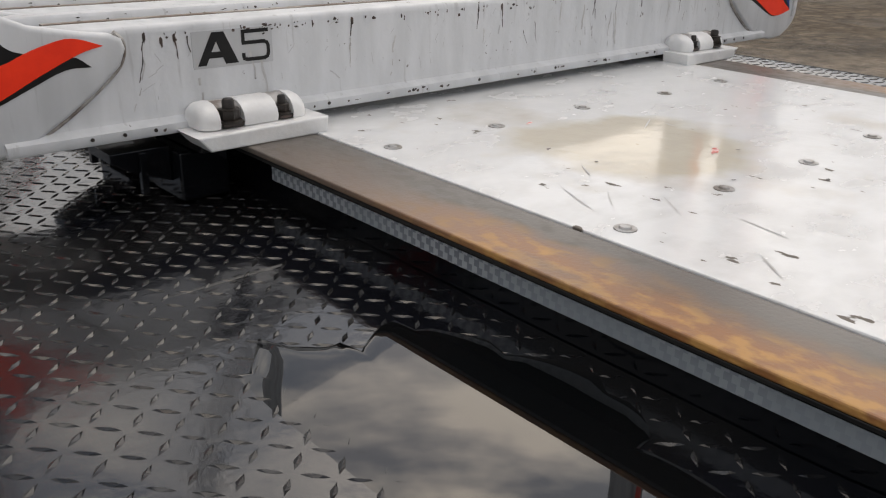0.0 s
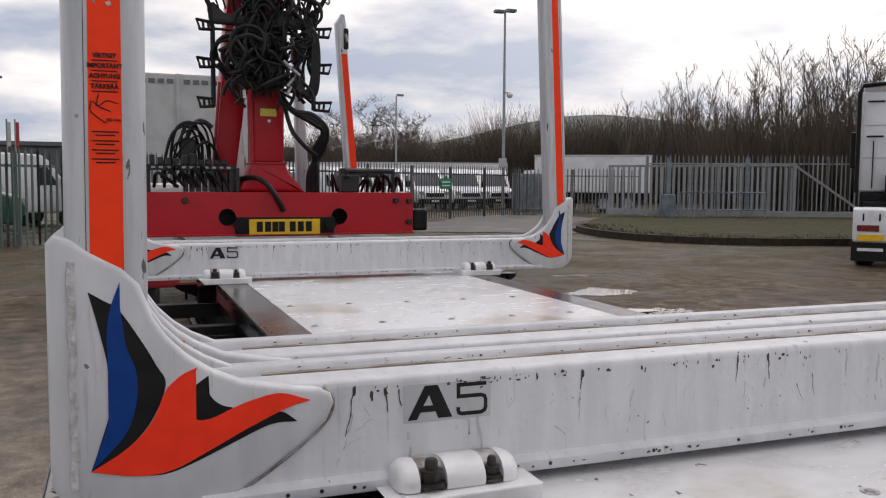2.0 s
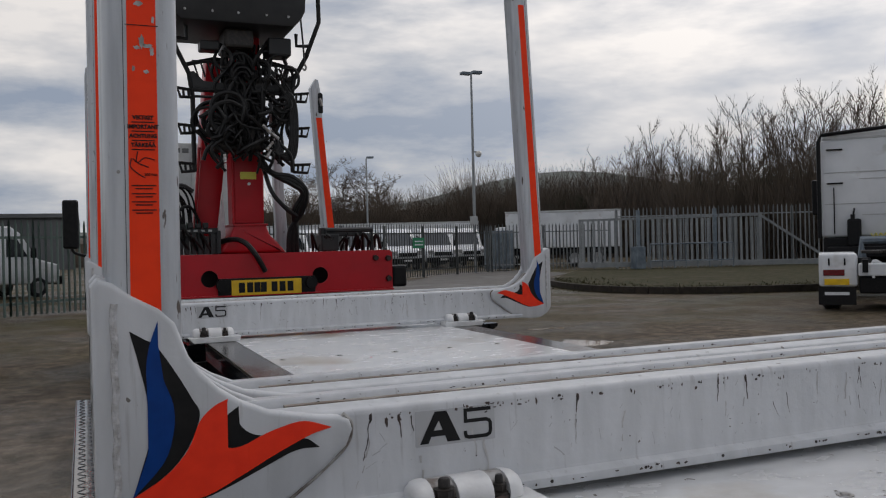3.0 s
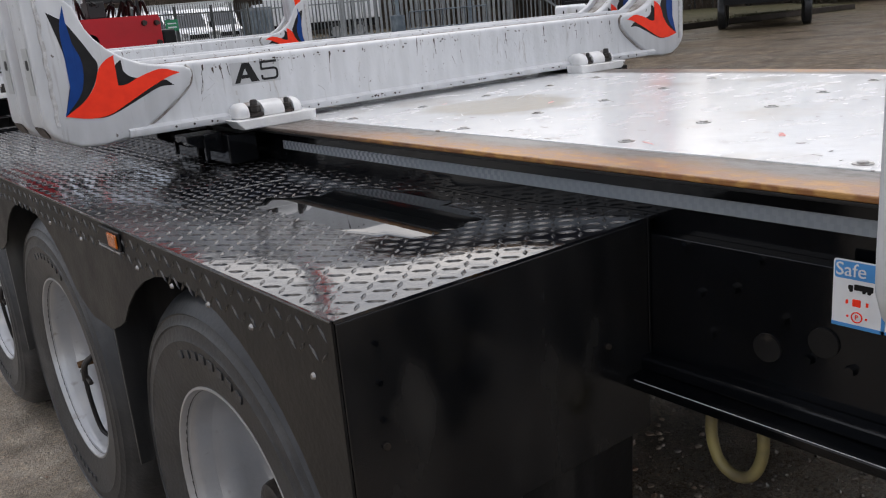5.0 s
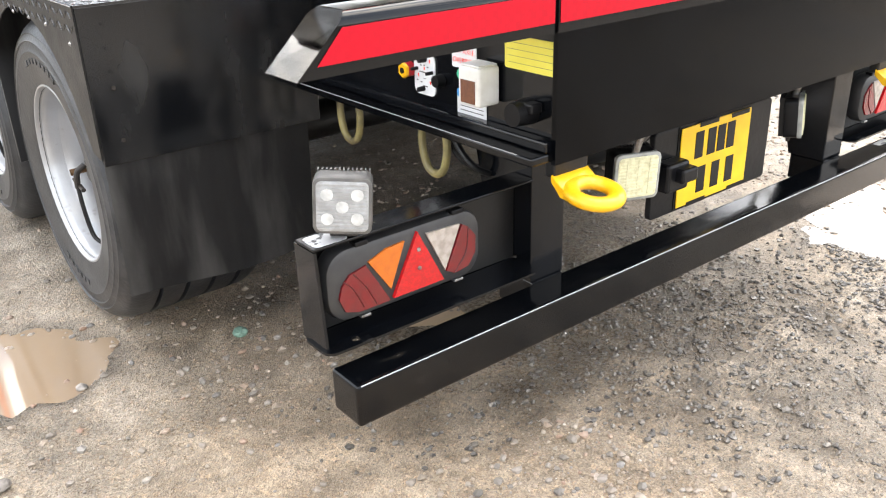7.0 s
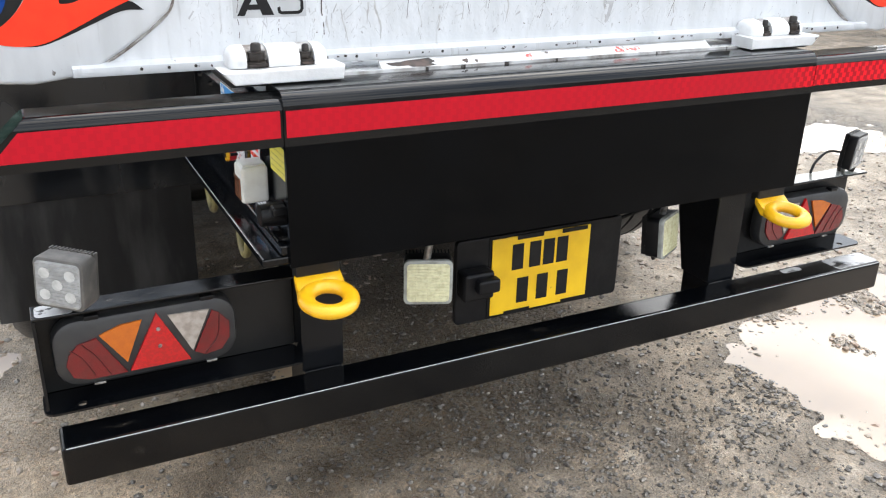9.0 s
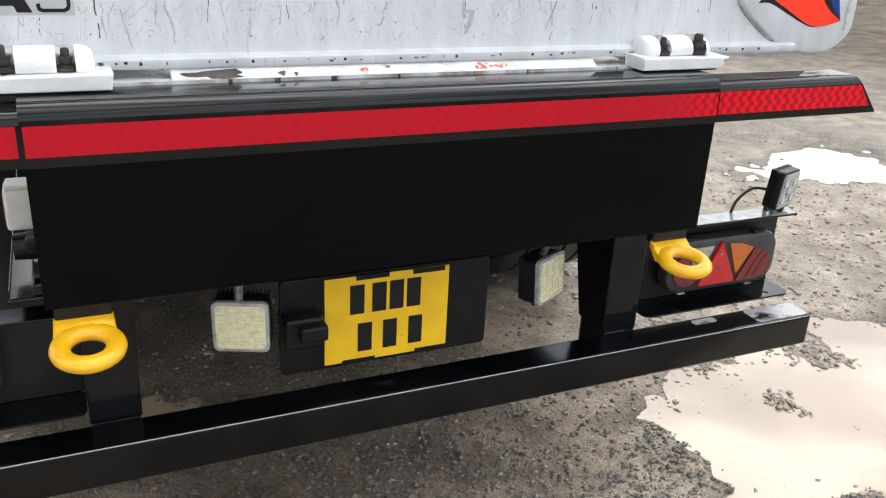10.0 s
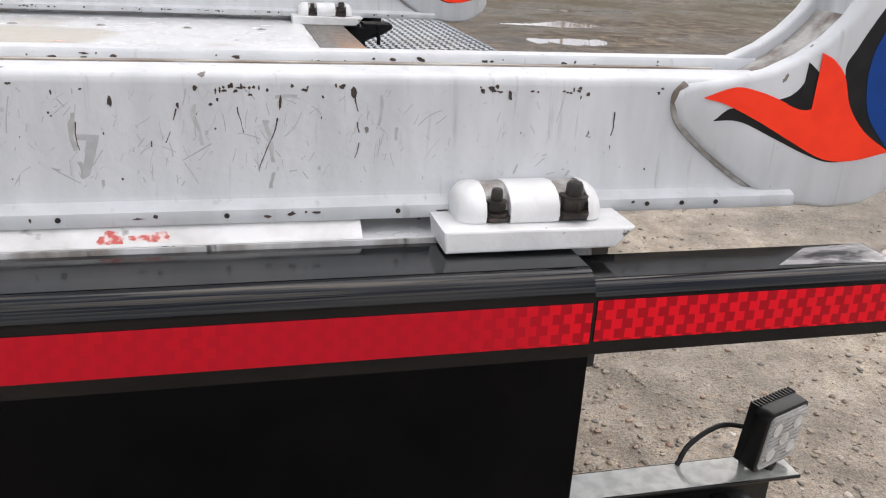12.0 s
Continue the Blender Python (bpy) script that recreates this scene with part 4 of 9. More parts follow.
for s in (-1, 1):
    x0, x1 = span(s, U_IN, U_OUT)
    part("edge_strip", box(x0, x1, 0.125, 2.95, ZD - 0.012, ZD - 0.002, 0.0025), RUST, trailer, "rusted steel edge strip beside the deck")
    part("edge_strip", box(x0, x1, 2.954, 5.9, ZD - 0.012, ZD - 0.002, 0.0025), STEEL, trailer, "bare dark steel edge strip beside the deck")
    # frame side: web, upper lip and lower flange
    x0, x1 = span(s, 0.66, U_SIDE)
    part("frame_web", box(x0, x1, 0.013, 6.6, 0.7125, 0.9415, 0.002), BLACK, trailer)
    part("upper_web", box(*span(s, 0.612, 0.6635), 0.1185, 6.6, 0.942, ZD - 0.0125), BLACK, trailer)
    x0, x1 = span(s, 0.56, 0.758 if s < 0 else 0.695)
    part("frame_flange", box(x0, x1, 0.01, 6.6, 0.694, 0.712, 0.004), BAR, trailer)
    part("flange_fillet", box(*span(s, U_SIDE, 0.718 if s < 0 else 0.695), 0.012, 6.6, 0.7125, 0.735, 0.004), BLACK, trailer)
    part("reflective_tape", box(*span(s, 0.6640, 0.6652), 0.16, 2.17, 0.983, 1.006), TAPE_SILVER, trailer, "silver reflective tape along the frame")
    part("edge_lip", box(*span(s, 0.6640, U_OUT - 0.001), 0.13, 5.9, 1.034, ZD - 0.0125, 0.001), BLACK_DULL, trailer)
    # flange edge wear, with its highlight painted on as a thin grey rod
    part("worn_edge", rod((ux(s, 0.7572 if s < 0 else 0.694), 0.05, 0.7116), (ux(s, 0.7572 if s < 0 else 0.694), 0.88, 0.7116), 0.0007, seg=6), SCUFF_AND_HIGHLIGHT, trailer, "rubbed edge of the flange with a painted highlight")
    for y in (2.6, 3.3, 4.0, 4.7, 5.4):
        part("outrigger", box(*span(s, U_SIDE, 1.02), y, y + 0.06, 0.86, 0.93, 0.004), BLACK_DULL, trailer)

for y in (0.45, 1.95, 3.4, 4.6, 5.8):
    part("cross_member", box(ux(-1, 0.605), ux(1, 0.605), y, y + 0.09, 0.78, 1.03, 0.005), BLACK_DULL, trailer)
part("belly_plate", box(ux(-1, 0.605), ux(1, 0.605), 0.95, 6.5, 0.99, 1.02), BLACK_DULL, trailer)


def tread_nubs(x0, x1, y0, y1, z, pitch=0.0285):
    """The raised lozenges of a tread plate."""
    unit = [(-0.0155, 0, -0.0004), (0, -0.0044, -0.0004), (0.0155, 0, -0.0004), (0, 0.0044, -0.0004), (-0.0085, 0, 0.0017), (0.0085, 0, 0.0017)]
    faces = [(0, 1, 4), (1, 5, 4), (1, 2, 5), (2, 3, 5), (3, 4, 5), (3, 0, 4)]
    verts, polys, r = [], [], random.Random(11)
    nx, ny = int((x1 - x0) / pitch), int((y1 - y0) / pitch)
    for i in range(nx):
        for j in range(ny):
            a = radians(45 if (i + j) % 2 else -45) + r.uniform(-0.05, 0.05)
            cx, cy, k = x0 + (i + 0.5) * (x1 - x0) / nx, y0 + (j + 0.5) * (y1 - y0) / ny, r.uniform(0.9, 1.1)
            n = len(verts)
            for vx, vy, vz in unit:
                verts.append((cx + k * (vx * math.cos(a) - vy * math.sin(a)), cy + k * (vx * math.sin(a) + vy * math.cos(a)), z + vz))
            polys += [tuple(n + q for q in f) for f in faces]
    me = bpy.data.meshes.new("nubs")
    me.from_pydata(verts, [], polys)
    bm = bmesh.new()
    bm.from_mesh(me)
    bpy.data.meshes.remove(me)
    return bm


def sag(x, y):
    """How far the mudguard sheet hangs down, most beside the frame."""
    u = abs(x - XC)
    f = min(1.0, max(0.0, (1.27 - u) / 0.34))
    g = min(1.0, max(0.0, (y - 0.93) / 0.30))
    return SAG * f * f * (3 - 2 * f) * g * g * (3 - 2 * g)


SAG = 0.020
WHEEL_Y, WHEEL_Z, TYRE_R = (1.395, 2.44, 3.485), 0.445, 0.445
MG1, MG_U = 4.28, 1.289
GUARD_BACK = {-1: 0.899, 1: 1.13}   # rear ends of the two mudguards


def arch_outline(back):
    """Side skirt of the mudguard in (y, z), cut round the wheels."""
    pts = [(back, ZM), (back, 0.615), (back + 0.012, 0.615)]
    for i, wy in enumerate(WHEEL_Y):
        a0, a1 = (158 if i == 0 else 138), (22 if i == len(WHEEL_Y) - 1 else 42)
        if i == 0 and back > 0.95:
            a0 = 118
        pts += [(wy + 0.475 * math.cos(radians(a0 + (a1 - a0) * k / 14)), WHEEL_Z + 0.475 * math.sin(radians(a0 + (a1 - a0) * k / 14))) for k in range(15)]
        if i < len(WHEEL_Y) - 1:
            pts += [(wy + 0.40, 0.74), (wy + 0.455, 0.72), (wy + 0.59, 0.72), (wy + 0.645, 0.74)]
    return pts + [(MG1 - 0.02, 0.62), (MG1, 0.62), (MG1, ZM)]


for s in (-1, 1):
    MG0 = GUARD_BACK[s]
    x0, x1 = span(s, 0.6660, MG_U - 0.002)
    sheet = bmesh.new()
    bmesh.ops.create_grid(sheet, x_segments=16, y_segments=60, size=0.5)
    for v in sheet.verts:
        v.co = Vector((x0 + (v.co.x + 0.5) * (x1 - x0), MG0 + (v.co.y + 0.5) * (MG1 - MG0), ZM))
        v.co.z -= sag(v.co.x, v.co.y)
    bmesh.ops.solidify(sheet, geom=sheet.faces[:], thickness=0.005)
    guard = part("mudguard", sheet, TREAD, trailer, "wet black tread plate mudguard top", True)
    nubs = tread_nubs(x0 + 0.004, x1 - 0.004, MG0 + 0.004, MG1, ZM)
    for v in nubs.verts:
        v.co.z -= sag(v.co.x, v.co.y)
    part("tread_pattern", nubs, TREAD_NUB, guard)["kind"] = "stuff"
    place = (lambda s: lambda a, b, d: (ux(s, MG_U - 0.004 + d), a, b))(s)
    part("side_skirt", slab(arch_outline(MG0), 0.004, place), BLACK_DULL, guard, "black side skirt cut round the wheels")
    bm = tread_nubs(0.90, 0.963, MG0 + 0.01, MG1, 0)
    for v in bm.verts:
        v.co = Vector((ux(s, MG_U + v.co.z), v.co.y, v.co.x))
    part("skirt_tread", bm, TREAD_NUB, guard)["kind"] = "stuff"
    part("edge_bead", rod((ux(s, MG_U - 0.001), MG0, ZM - 0.001), (ux(s, MG_U - 0.001), MG1, ZM - 0.001), 0.0028, seg=8), TREAD_NUB, guard)
    part("rear_plate", box(*span(s, 0.698, MG_U - 0.005), MG0 - 0.002, MG0 + 0.004, 0.60, ZM - 0.005, 0.001), BLACK_DUSTY, guard, "gloss black mudguard rear plate")
    part("corner_angle", box(*span(s, 0.691, 0.697), MG0 - 0.004, MG0 + 0.03, 0.72, ZM, 0.001), BLACK, guard)
    part("front_plate", box(*span(s, 0.722, MG_U - 0.005), MG1 - 0.005, MG1 - 0.001, 0.60, ZM - 0.006), BLACK, guard)
    for u in (MG_U - 0.057, 0.80):
        for z in (0.924, 0.87, 0.818, 0.78, 0.656):
            if u == 0.80 and z == 0.656:
                continue
            x = ux(s, u)
            part("bolt", rod((x, MG0 - 0.002, z), (x, MG0 - 0.007, z), 0.0052 if z in (0.78, 0.656) else 0.0035, seg=6), BOLT_DARK if z in (0.78, 0.656) else BLACK, guard)
    for y in (0.96, 1.13, 1.28, 1.43, 1.6, 1.95, 2.2):
        x = ux(s, MG_U)
        part("skirt_bolt", rod((x, y, 0.905 if y > 1 else 0.88), (x + s * 0.004, y, 0.905 if y > 1 else 0.88), 0.0055, 0.003, seg=8), ZINC, guard)
    # rubber flap hanging behind the rear wheel, slightly bowed
    bm = bmesh.new()
    cols = [[bm.verts.new((ux(s, 0.735 + (MG_U - 0.739) * i / 10), MG0 + 0.006 + 0.012 * math.sin(j / 8 * 2.2 + i * 0.35) * j / 8, 0.67 - (0.425 + 0.012 * math.sin(i * 0.5)) * j / 8)) for j in range(9)] for i in range(11)]
    for a, b in zip(cols, cols[1:]):
        for j in range(8):
            bm.faces.new((a[j], a[j + 1], b[j + 1], b[j]))
    bmesh.ops.solidify(bm, geom=bm.faces[:], thickness=0.006)
    part("mud_flap", bm, FLAP, trailer, "hanging black rubber mud flap with dried dirt", smooth=True)
    # flap between the wheels
    for y in (1.915, 2.96):
        part("mud_flap", box(*span(s, 0.80, MG_U - 0.02), y, y + 0.008, 0.36, 0.95, 0.002), FLAP, trailer, "hanging black rubber mud flap with dried dirt")
    # side marker lamp in a slot of the skirt
    marker = part("side_marker", box(*span(s, MG_U + 0.0005, MG_U + 0.006), 1.665, 1.785, 0.925, 0.962, 0.002), PLASTIC, trailer, "black slot with an amber side marker lamp")
    part("slot_lip", box(*span(s, MG_U + 0.0005, MG_U + 0.010), 1.663, 1.787, 0.9215, 0.9245, 0.001), ZINC, marker)
    part("lens", box(*span(s, MG_U + 0.0065, MG_U + 0.011), 1.672, 1.722, 0.930, 0.958, 0.003), LENS_AMBER, marker)

# black supports that carry the bolsters beside the deck
for y in (2.259, 2.478, 5.254):
    for s in (-1, 1):
        hold = part("bolster_support", box(*span(s, 0.712, 0.80), y - 0.030, y + 0.110, 0.955, 1.0385, 0.004), BLACK, trailer, "black steel support under a bolster clamp")
        part("support_arm", slab([(0.8005, 1.046), (0.90, 1.046), (0.90, 1.030), (0.87, 1.012), (0.8005, 0.985)], 0.085, (lambda s, y: lambda a, b, d: (ux(s, a), y + d, b))(s, y), 0.002), BLACK, hold)
        part("support_rib", box(*span(s, 0.845, 0.857), y - 0.012, y - 0.0005, 0.975, 1.044, 0.001), BLACK, hold)
# rain water standing on the left mudguard
bm = bmesh.new()
rings = []
for shrink, z in ((1.0, -0.0012), (0.97, -0.0002), (0.90, 0.0), (0.80, 0.0001)):
    ring = []
    for k in range(72):
        a = 2 * math.pi * k / 72
        q = shrink * (1 + 0.13 * math.sin(3 * a + 0.6) + 0.07 * math.sin(7 * a + 2.0) + 0.045 * math.sin(15 * a) + 0.03 * math.sin(29 * a + 1))
        ring.append(bm.verts.new((-0.815 + 0.165 * q * math.cos(a) - 0.02 * math.sin(a), 1.44 + 0.29 * q * math.sin(a), ZM - SAG + 0.0026 + z)))
    rings.append(ring)
for p, q in zip(rings, rings[1:]):
    for k in range(72):
        bm.faces.new((p[k], p[(k + 1) % 72], q[(k + 1) % 72], q[k]))
bm.faces.new(rings[-1])
part("rain_water", bm, RAIN, trailer, "thin sheet of rain water on the tread plate", True)

# wheels
TYRE = [(0.285, -0.195), (0.250, -0.200), (0.254, -0.209), (0.280, -0.220), (0.345, -0.2265), (0.352, -0.2295), (0.358, -0.2265), (0.378, -0.2245), (0.381, -0.2275), (0.386, -0.2235), (0.398, -0.2195), (0.401, -0.2215), (0.405, -0.2165), (0.415, -0.209), (0.422, -0.204), (0.428, -0.197), (0.436, -0.186), (0.4425, -0.166)]
GROOVES = (-0.12, -0.04, 0.04, 0.12)


def tyre_profile():
    pts = list(TYRE)
    for g in GROOVES:
        pts += [(0.445, g - 0.007), (0.431, g - 0.005), (0.431, g + 0.005), (0.445, g + 0.007)]
    return pts + [(r, -h) for r, h in reversed(TYRE)]


RIM_PROFILE = [(0.244, 0.19), (0.244, -0.180), (0.250, -0.196), (0.2585, -0.203), (0.2612, -0.208), (0.2597, -0.213), (0.2550, -0.213), (0.2515, -0.206), (0.249, -0.190), (0.244, -0.150), (0.2365, -0.135), (0.234, -0.095), (0.228, -0.055), (0.221, -0.038), (0.205, -0.022), (0.165, -0.012), (0.152, -0.020), (0.10, -0.020), (0.0, -0.020)]
for s in (-1, 1):
    for wy in WHEEL_Y:
        c = (ux(s, 1.045 if s < 0 else 0.975), wy, WHEEL_Z)
        flip = [(r, -s * h) for r, h in RIM_PROFILE]
        rim = part("wheel", lathe(flip, c, "X", 64, caps=False), RIM, trailer, "silver dished wheel with a wide black tyre", True)
        part("tyre", lathe(tyre_profile(), c, "X", 72, caps=False), RUBBER, rim, "wide black rubber tyre with dirt on the tread", True)
        part("hub", lathe([(0.0, s * 0.150), (0.034, s * 0.150), (0.044, s * 0.144), (0.048, s * 0.132), (0.050, s * 0.090), (0.072, s * 0.085), (0.080, s * 0.070), (0.084, s * 0.018)], c, "X", 28), BOLT_DARK, rim, "black hub cap", True)
        for k in range(14 if s < 0 else 0):
            a = radians(70 + 6.2 * k if k < 8 else 215 + 6.2 * k)
            y, z = wy + 0.326 * math.cos(a), WHEEL_Z + 0.326 * math.sin(a)
            m = Matrix.Translation((c[0] + s * 0.2255, y, z)) @ Matrix.Rotation(a, 4, "X")
            part("sidewall_mark", turned(box(-0.002, 0.002, -0.008, 0.008, -0.011, 0.011, 0.001), m), RUBBER, rim)
        for k in range(10):
            a = 2 * math.pi * k / 10
            y, z = wy + 0.135 * math.cos(a), WHEEL_Z + 0.135 * math.sin(a)
            part("wheel_nut", rod((c[0] + s * 0.018, y, z), (c[0] + s * 0.048, y, z), 0.016, 0.013, seg=6), ZINC, rim)
        x = c[0] + s * 0.158
        part("valve_body", pipe([(x, wy, WHEEL_Z + 0.02), (x + s * 0.025, wy + 0.002, WHEEL_Z + 0.0), (x + s * 0.03, wy + 0.005, WHEEL_Z - 0.045)], 0.009, 10, bm=rod((x + s * 0.025, wy - 0.03, WHEEL_Z - 0.045), (x + s * 0.025, wy + 0.045, WHEEL_Z - 0.03), 0.007, seg=8)), BOLT_DARK, rim)
        part("valve_fitting", rod((x - s * 0.004, wy + 0.01, WHEEL_Z + 0.004), (x + s * 0.040, wy + 0.016, WHEEL_Z + 0.0), 0.010, seg=8), BRASS, rim)
        part("air_hose", pipe([(x + s * 0.03, wy + 0.005, WHEEL_Z - 0.04), (x + s * 0.028, wy + 0.0, WHEEL_Z - 0.11), (x + s * 0.02, wy - 0.004, WHEEL_Z - 0.185), (x + s * 0.012, wy - 0.03, WHEEL_Z - 0.208), (x - s * 0.01, wy - 0.09, WHEEL_Z - 0.213), (x - s * 0.02, wy - 0.125, WHEEL_Z - 0.212)], 0.0065, 8), HOSE, rim)
for wy in WHEEL_Y:
    part("axle", rod((ux(-1, 0.95), wy, WHEEL_Z), (ux(1, 0.95), wy, WHEEL_Z), 0.065, seg=16), BLACK_DULL, trailer, smooth=True)
    for s in (-1, 1):
        part("brake_drum", rod((ux(s, 0.72), wy, WHEEL_Z), (ux(s, 0.98), wy, WHEEL_Z), 0.19, seg=28), BLACK_DULL, trailer, smooth=True)
        part("air_spring", rod((ux(s, 0.5), wy + 0.22, 0.5), (ux(s, 0.5), wy + 0.22, 0.74), 0.12, seg=20), RUBBER, trailer, smooth=True)

# rear cross tube: thick middle length with outer lengths let in behind it
PANEL_U = 0.703
ZT0, ZT1 = 0.942, 1.034
bm = slab([(0.0, ZT0), (0.0, 1.020), (0.0020, 1.030), (0.0077, 1.0385), (0.016, 1.0442), (0.026, 1.046), (0.118, 1.046), (0.118, ZT0)], 2 * PANEL_U, lambda a, b, d: (XC - PANEL_U + d, a, b))
tube = part("rear_tube", bm, TUBE, trailer, "gloss black rear cross tube with dusty top", True)
part("dusty_top", box(XC - PANEL_U + 0.001, XC + PANEL_U - 0.001, 0.0262, 0.1175, 1.0462, 1.0467), DUSTY_SHEEN, tube, "dusty scraped top of the tube with painted sky sheen")
for s in (-1, 1):
    own = bmesh.new()
    ring0 = [(0.005, ZT0), (0.005, 1.012), (0.0068, 1.0215), (0.012, 1.0285), (0.020, ZT1 - 0.001), (0.090, ZT1 - 0.001), (0.100, ZT1 - 0.008), (0.104, 1.02), (0.104, ZT0)]
    a = [own.verts.new((ux(s, PANEL_U - 0.02), y, z)) for y, z in ring0]
    tip, cut = (1.143, 1.05) if s < 0 else (1.128, 0.9)
    b = [own.verts.new((ux(s, tip + (ZT1 - z) * cut), y, z)) for y, z in ring0]
    n = len(a)
    for k in range(n):
        own.faces.new((a[k], a[(k + 1) % n], b[(k + 1) % n], b[k]))
    own.faces.new(a)
    outer = part("rear_tube_end", own, TUBE, trailer, "gloss black outer length of the rear tube with a slanted end", True)
    part("dusty_top", box(*span(s, PANEL_U + 0.001, tip - 0.002), 0.0205, 0.0895, ZT1 - 0.0008, ZT1 - 0.0003), DUSTY_SHEEN, outer, "dusty scraped top of the tube with painted sky sheen")
    cap = bmesh.new()
    vs = [cap.verts.new((ux(s, tip + 0.0005 + (ZT1 - z) * cut), y, z)) for y, z in ring0]
    cap.faces.new(vs)
    bmesh.ops.solidify(cap, geom=cap.faces[:], thickness=0.004)
    part("end_cap", cap, CAP, outer)
    tape = [(PANEL_U + 0.006, 0.960), (PANEL_U + 0.006, 1.012), (tip + 0.013, 1.012), (tip + 0.013 + 0.046 * cut, 0.960)]
    part("red_tape", slab(tape, 0.0012, (lambda s: lambda a, b, d: (ux(s, a), 0.0044 - d, b))(s)), TAPE_RED, outer, "red reflective tape")
part("red_tape", box(XC - PANEL_U + 0.004, XC + PANEL_U - 0.002, -0.0016, -0.0004, 0.960, 1.012), TAPE_RED, trailer, "red reflective tape across the rear")
part("rear_panel", box(XC - PANEL_U, XC + PANEL_U, 0.0002, 0.012, 0.689, 0.9418), PANEL, trailer, "gloss black rear panel")
part("deck_end", box(ux(-1, 0.56), ux(1, 0.56), 0.121, 0.124, 1.03, ZD), DECK_EDGE, trailer)
# added wedge: a bright stand-in for the lit deck surface under the bolster
deck_wedge = part("packing_strip", slab([(0.1255, ZD + 0.0003), (0.1275, ZD + 0.0022), (0.150, 1.0695), (0.150, ZD + 0.0003)], 0.905, lambda a, b, d: (-0.375 + d, a, b)), DIRTY_WHITE, trailer, "dirty white wedge added in place of the lit deck edge")
for x0, x1, z0, z1, mat in ((-0.016, 0.002, 1.053, 1.064, RUB), (0.235, 0.262, 1.0545, 1.065, RUB), (0.27, 0.315, 1.056, 1.0635, RUB), (-0.35, -0.24, 1.0535, 1.066, GRIME), (-0.18, -0.165, 1.055, 1.062, GRIME), (-0.15, -0.142, 1.054, 1.060, GRIME)):
    mark = bmesh.new()
    ring = []
    for k in range(18):
        a = 2 * math.pi * k / 18
        q = 1 + 0.22 * math.sin(3 * a + x0 * 40) + 0.14 * math.sin(7 * a + z0 * 90)
        ring.append(mark.verts.new(((x0 + x1) / 2 + (x1 - x0) / 2 * q * math.cos(a), 0, min(1.0688, (z0 + z1) / 2 + (z1 - z0) / 2 * q * math.sin(a)))))
    for v in ring:
        v.co.y = 0.1269 + (v.co.z - ZD - 0.0022) * 1.475
    mark.faces.new(ring)
    part("paint_mark", mark, mat, deck_wedge)

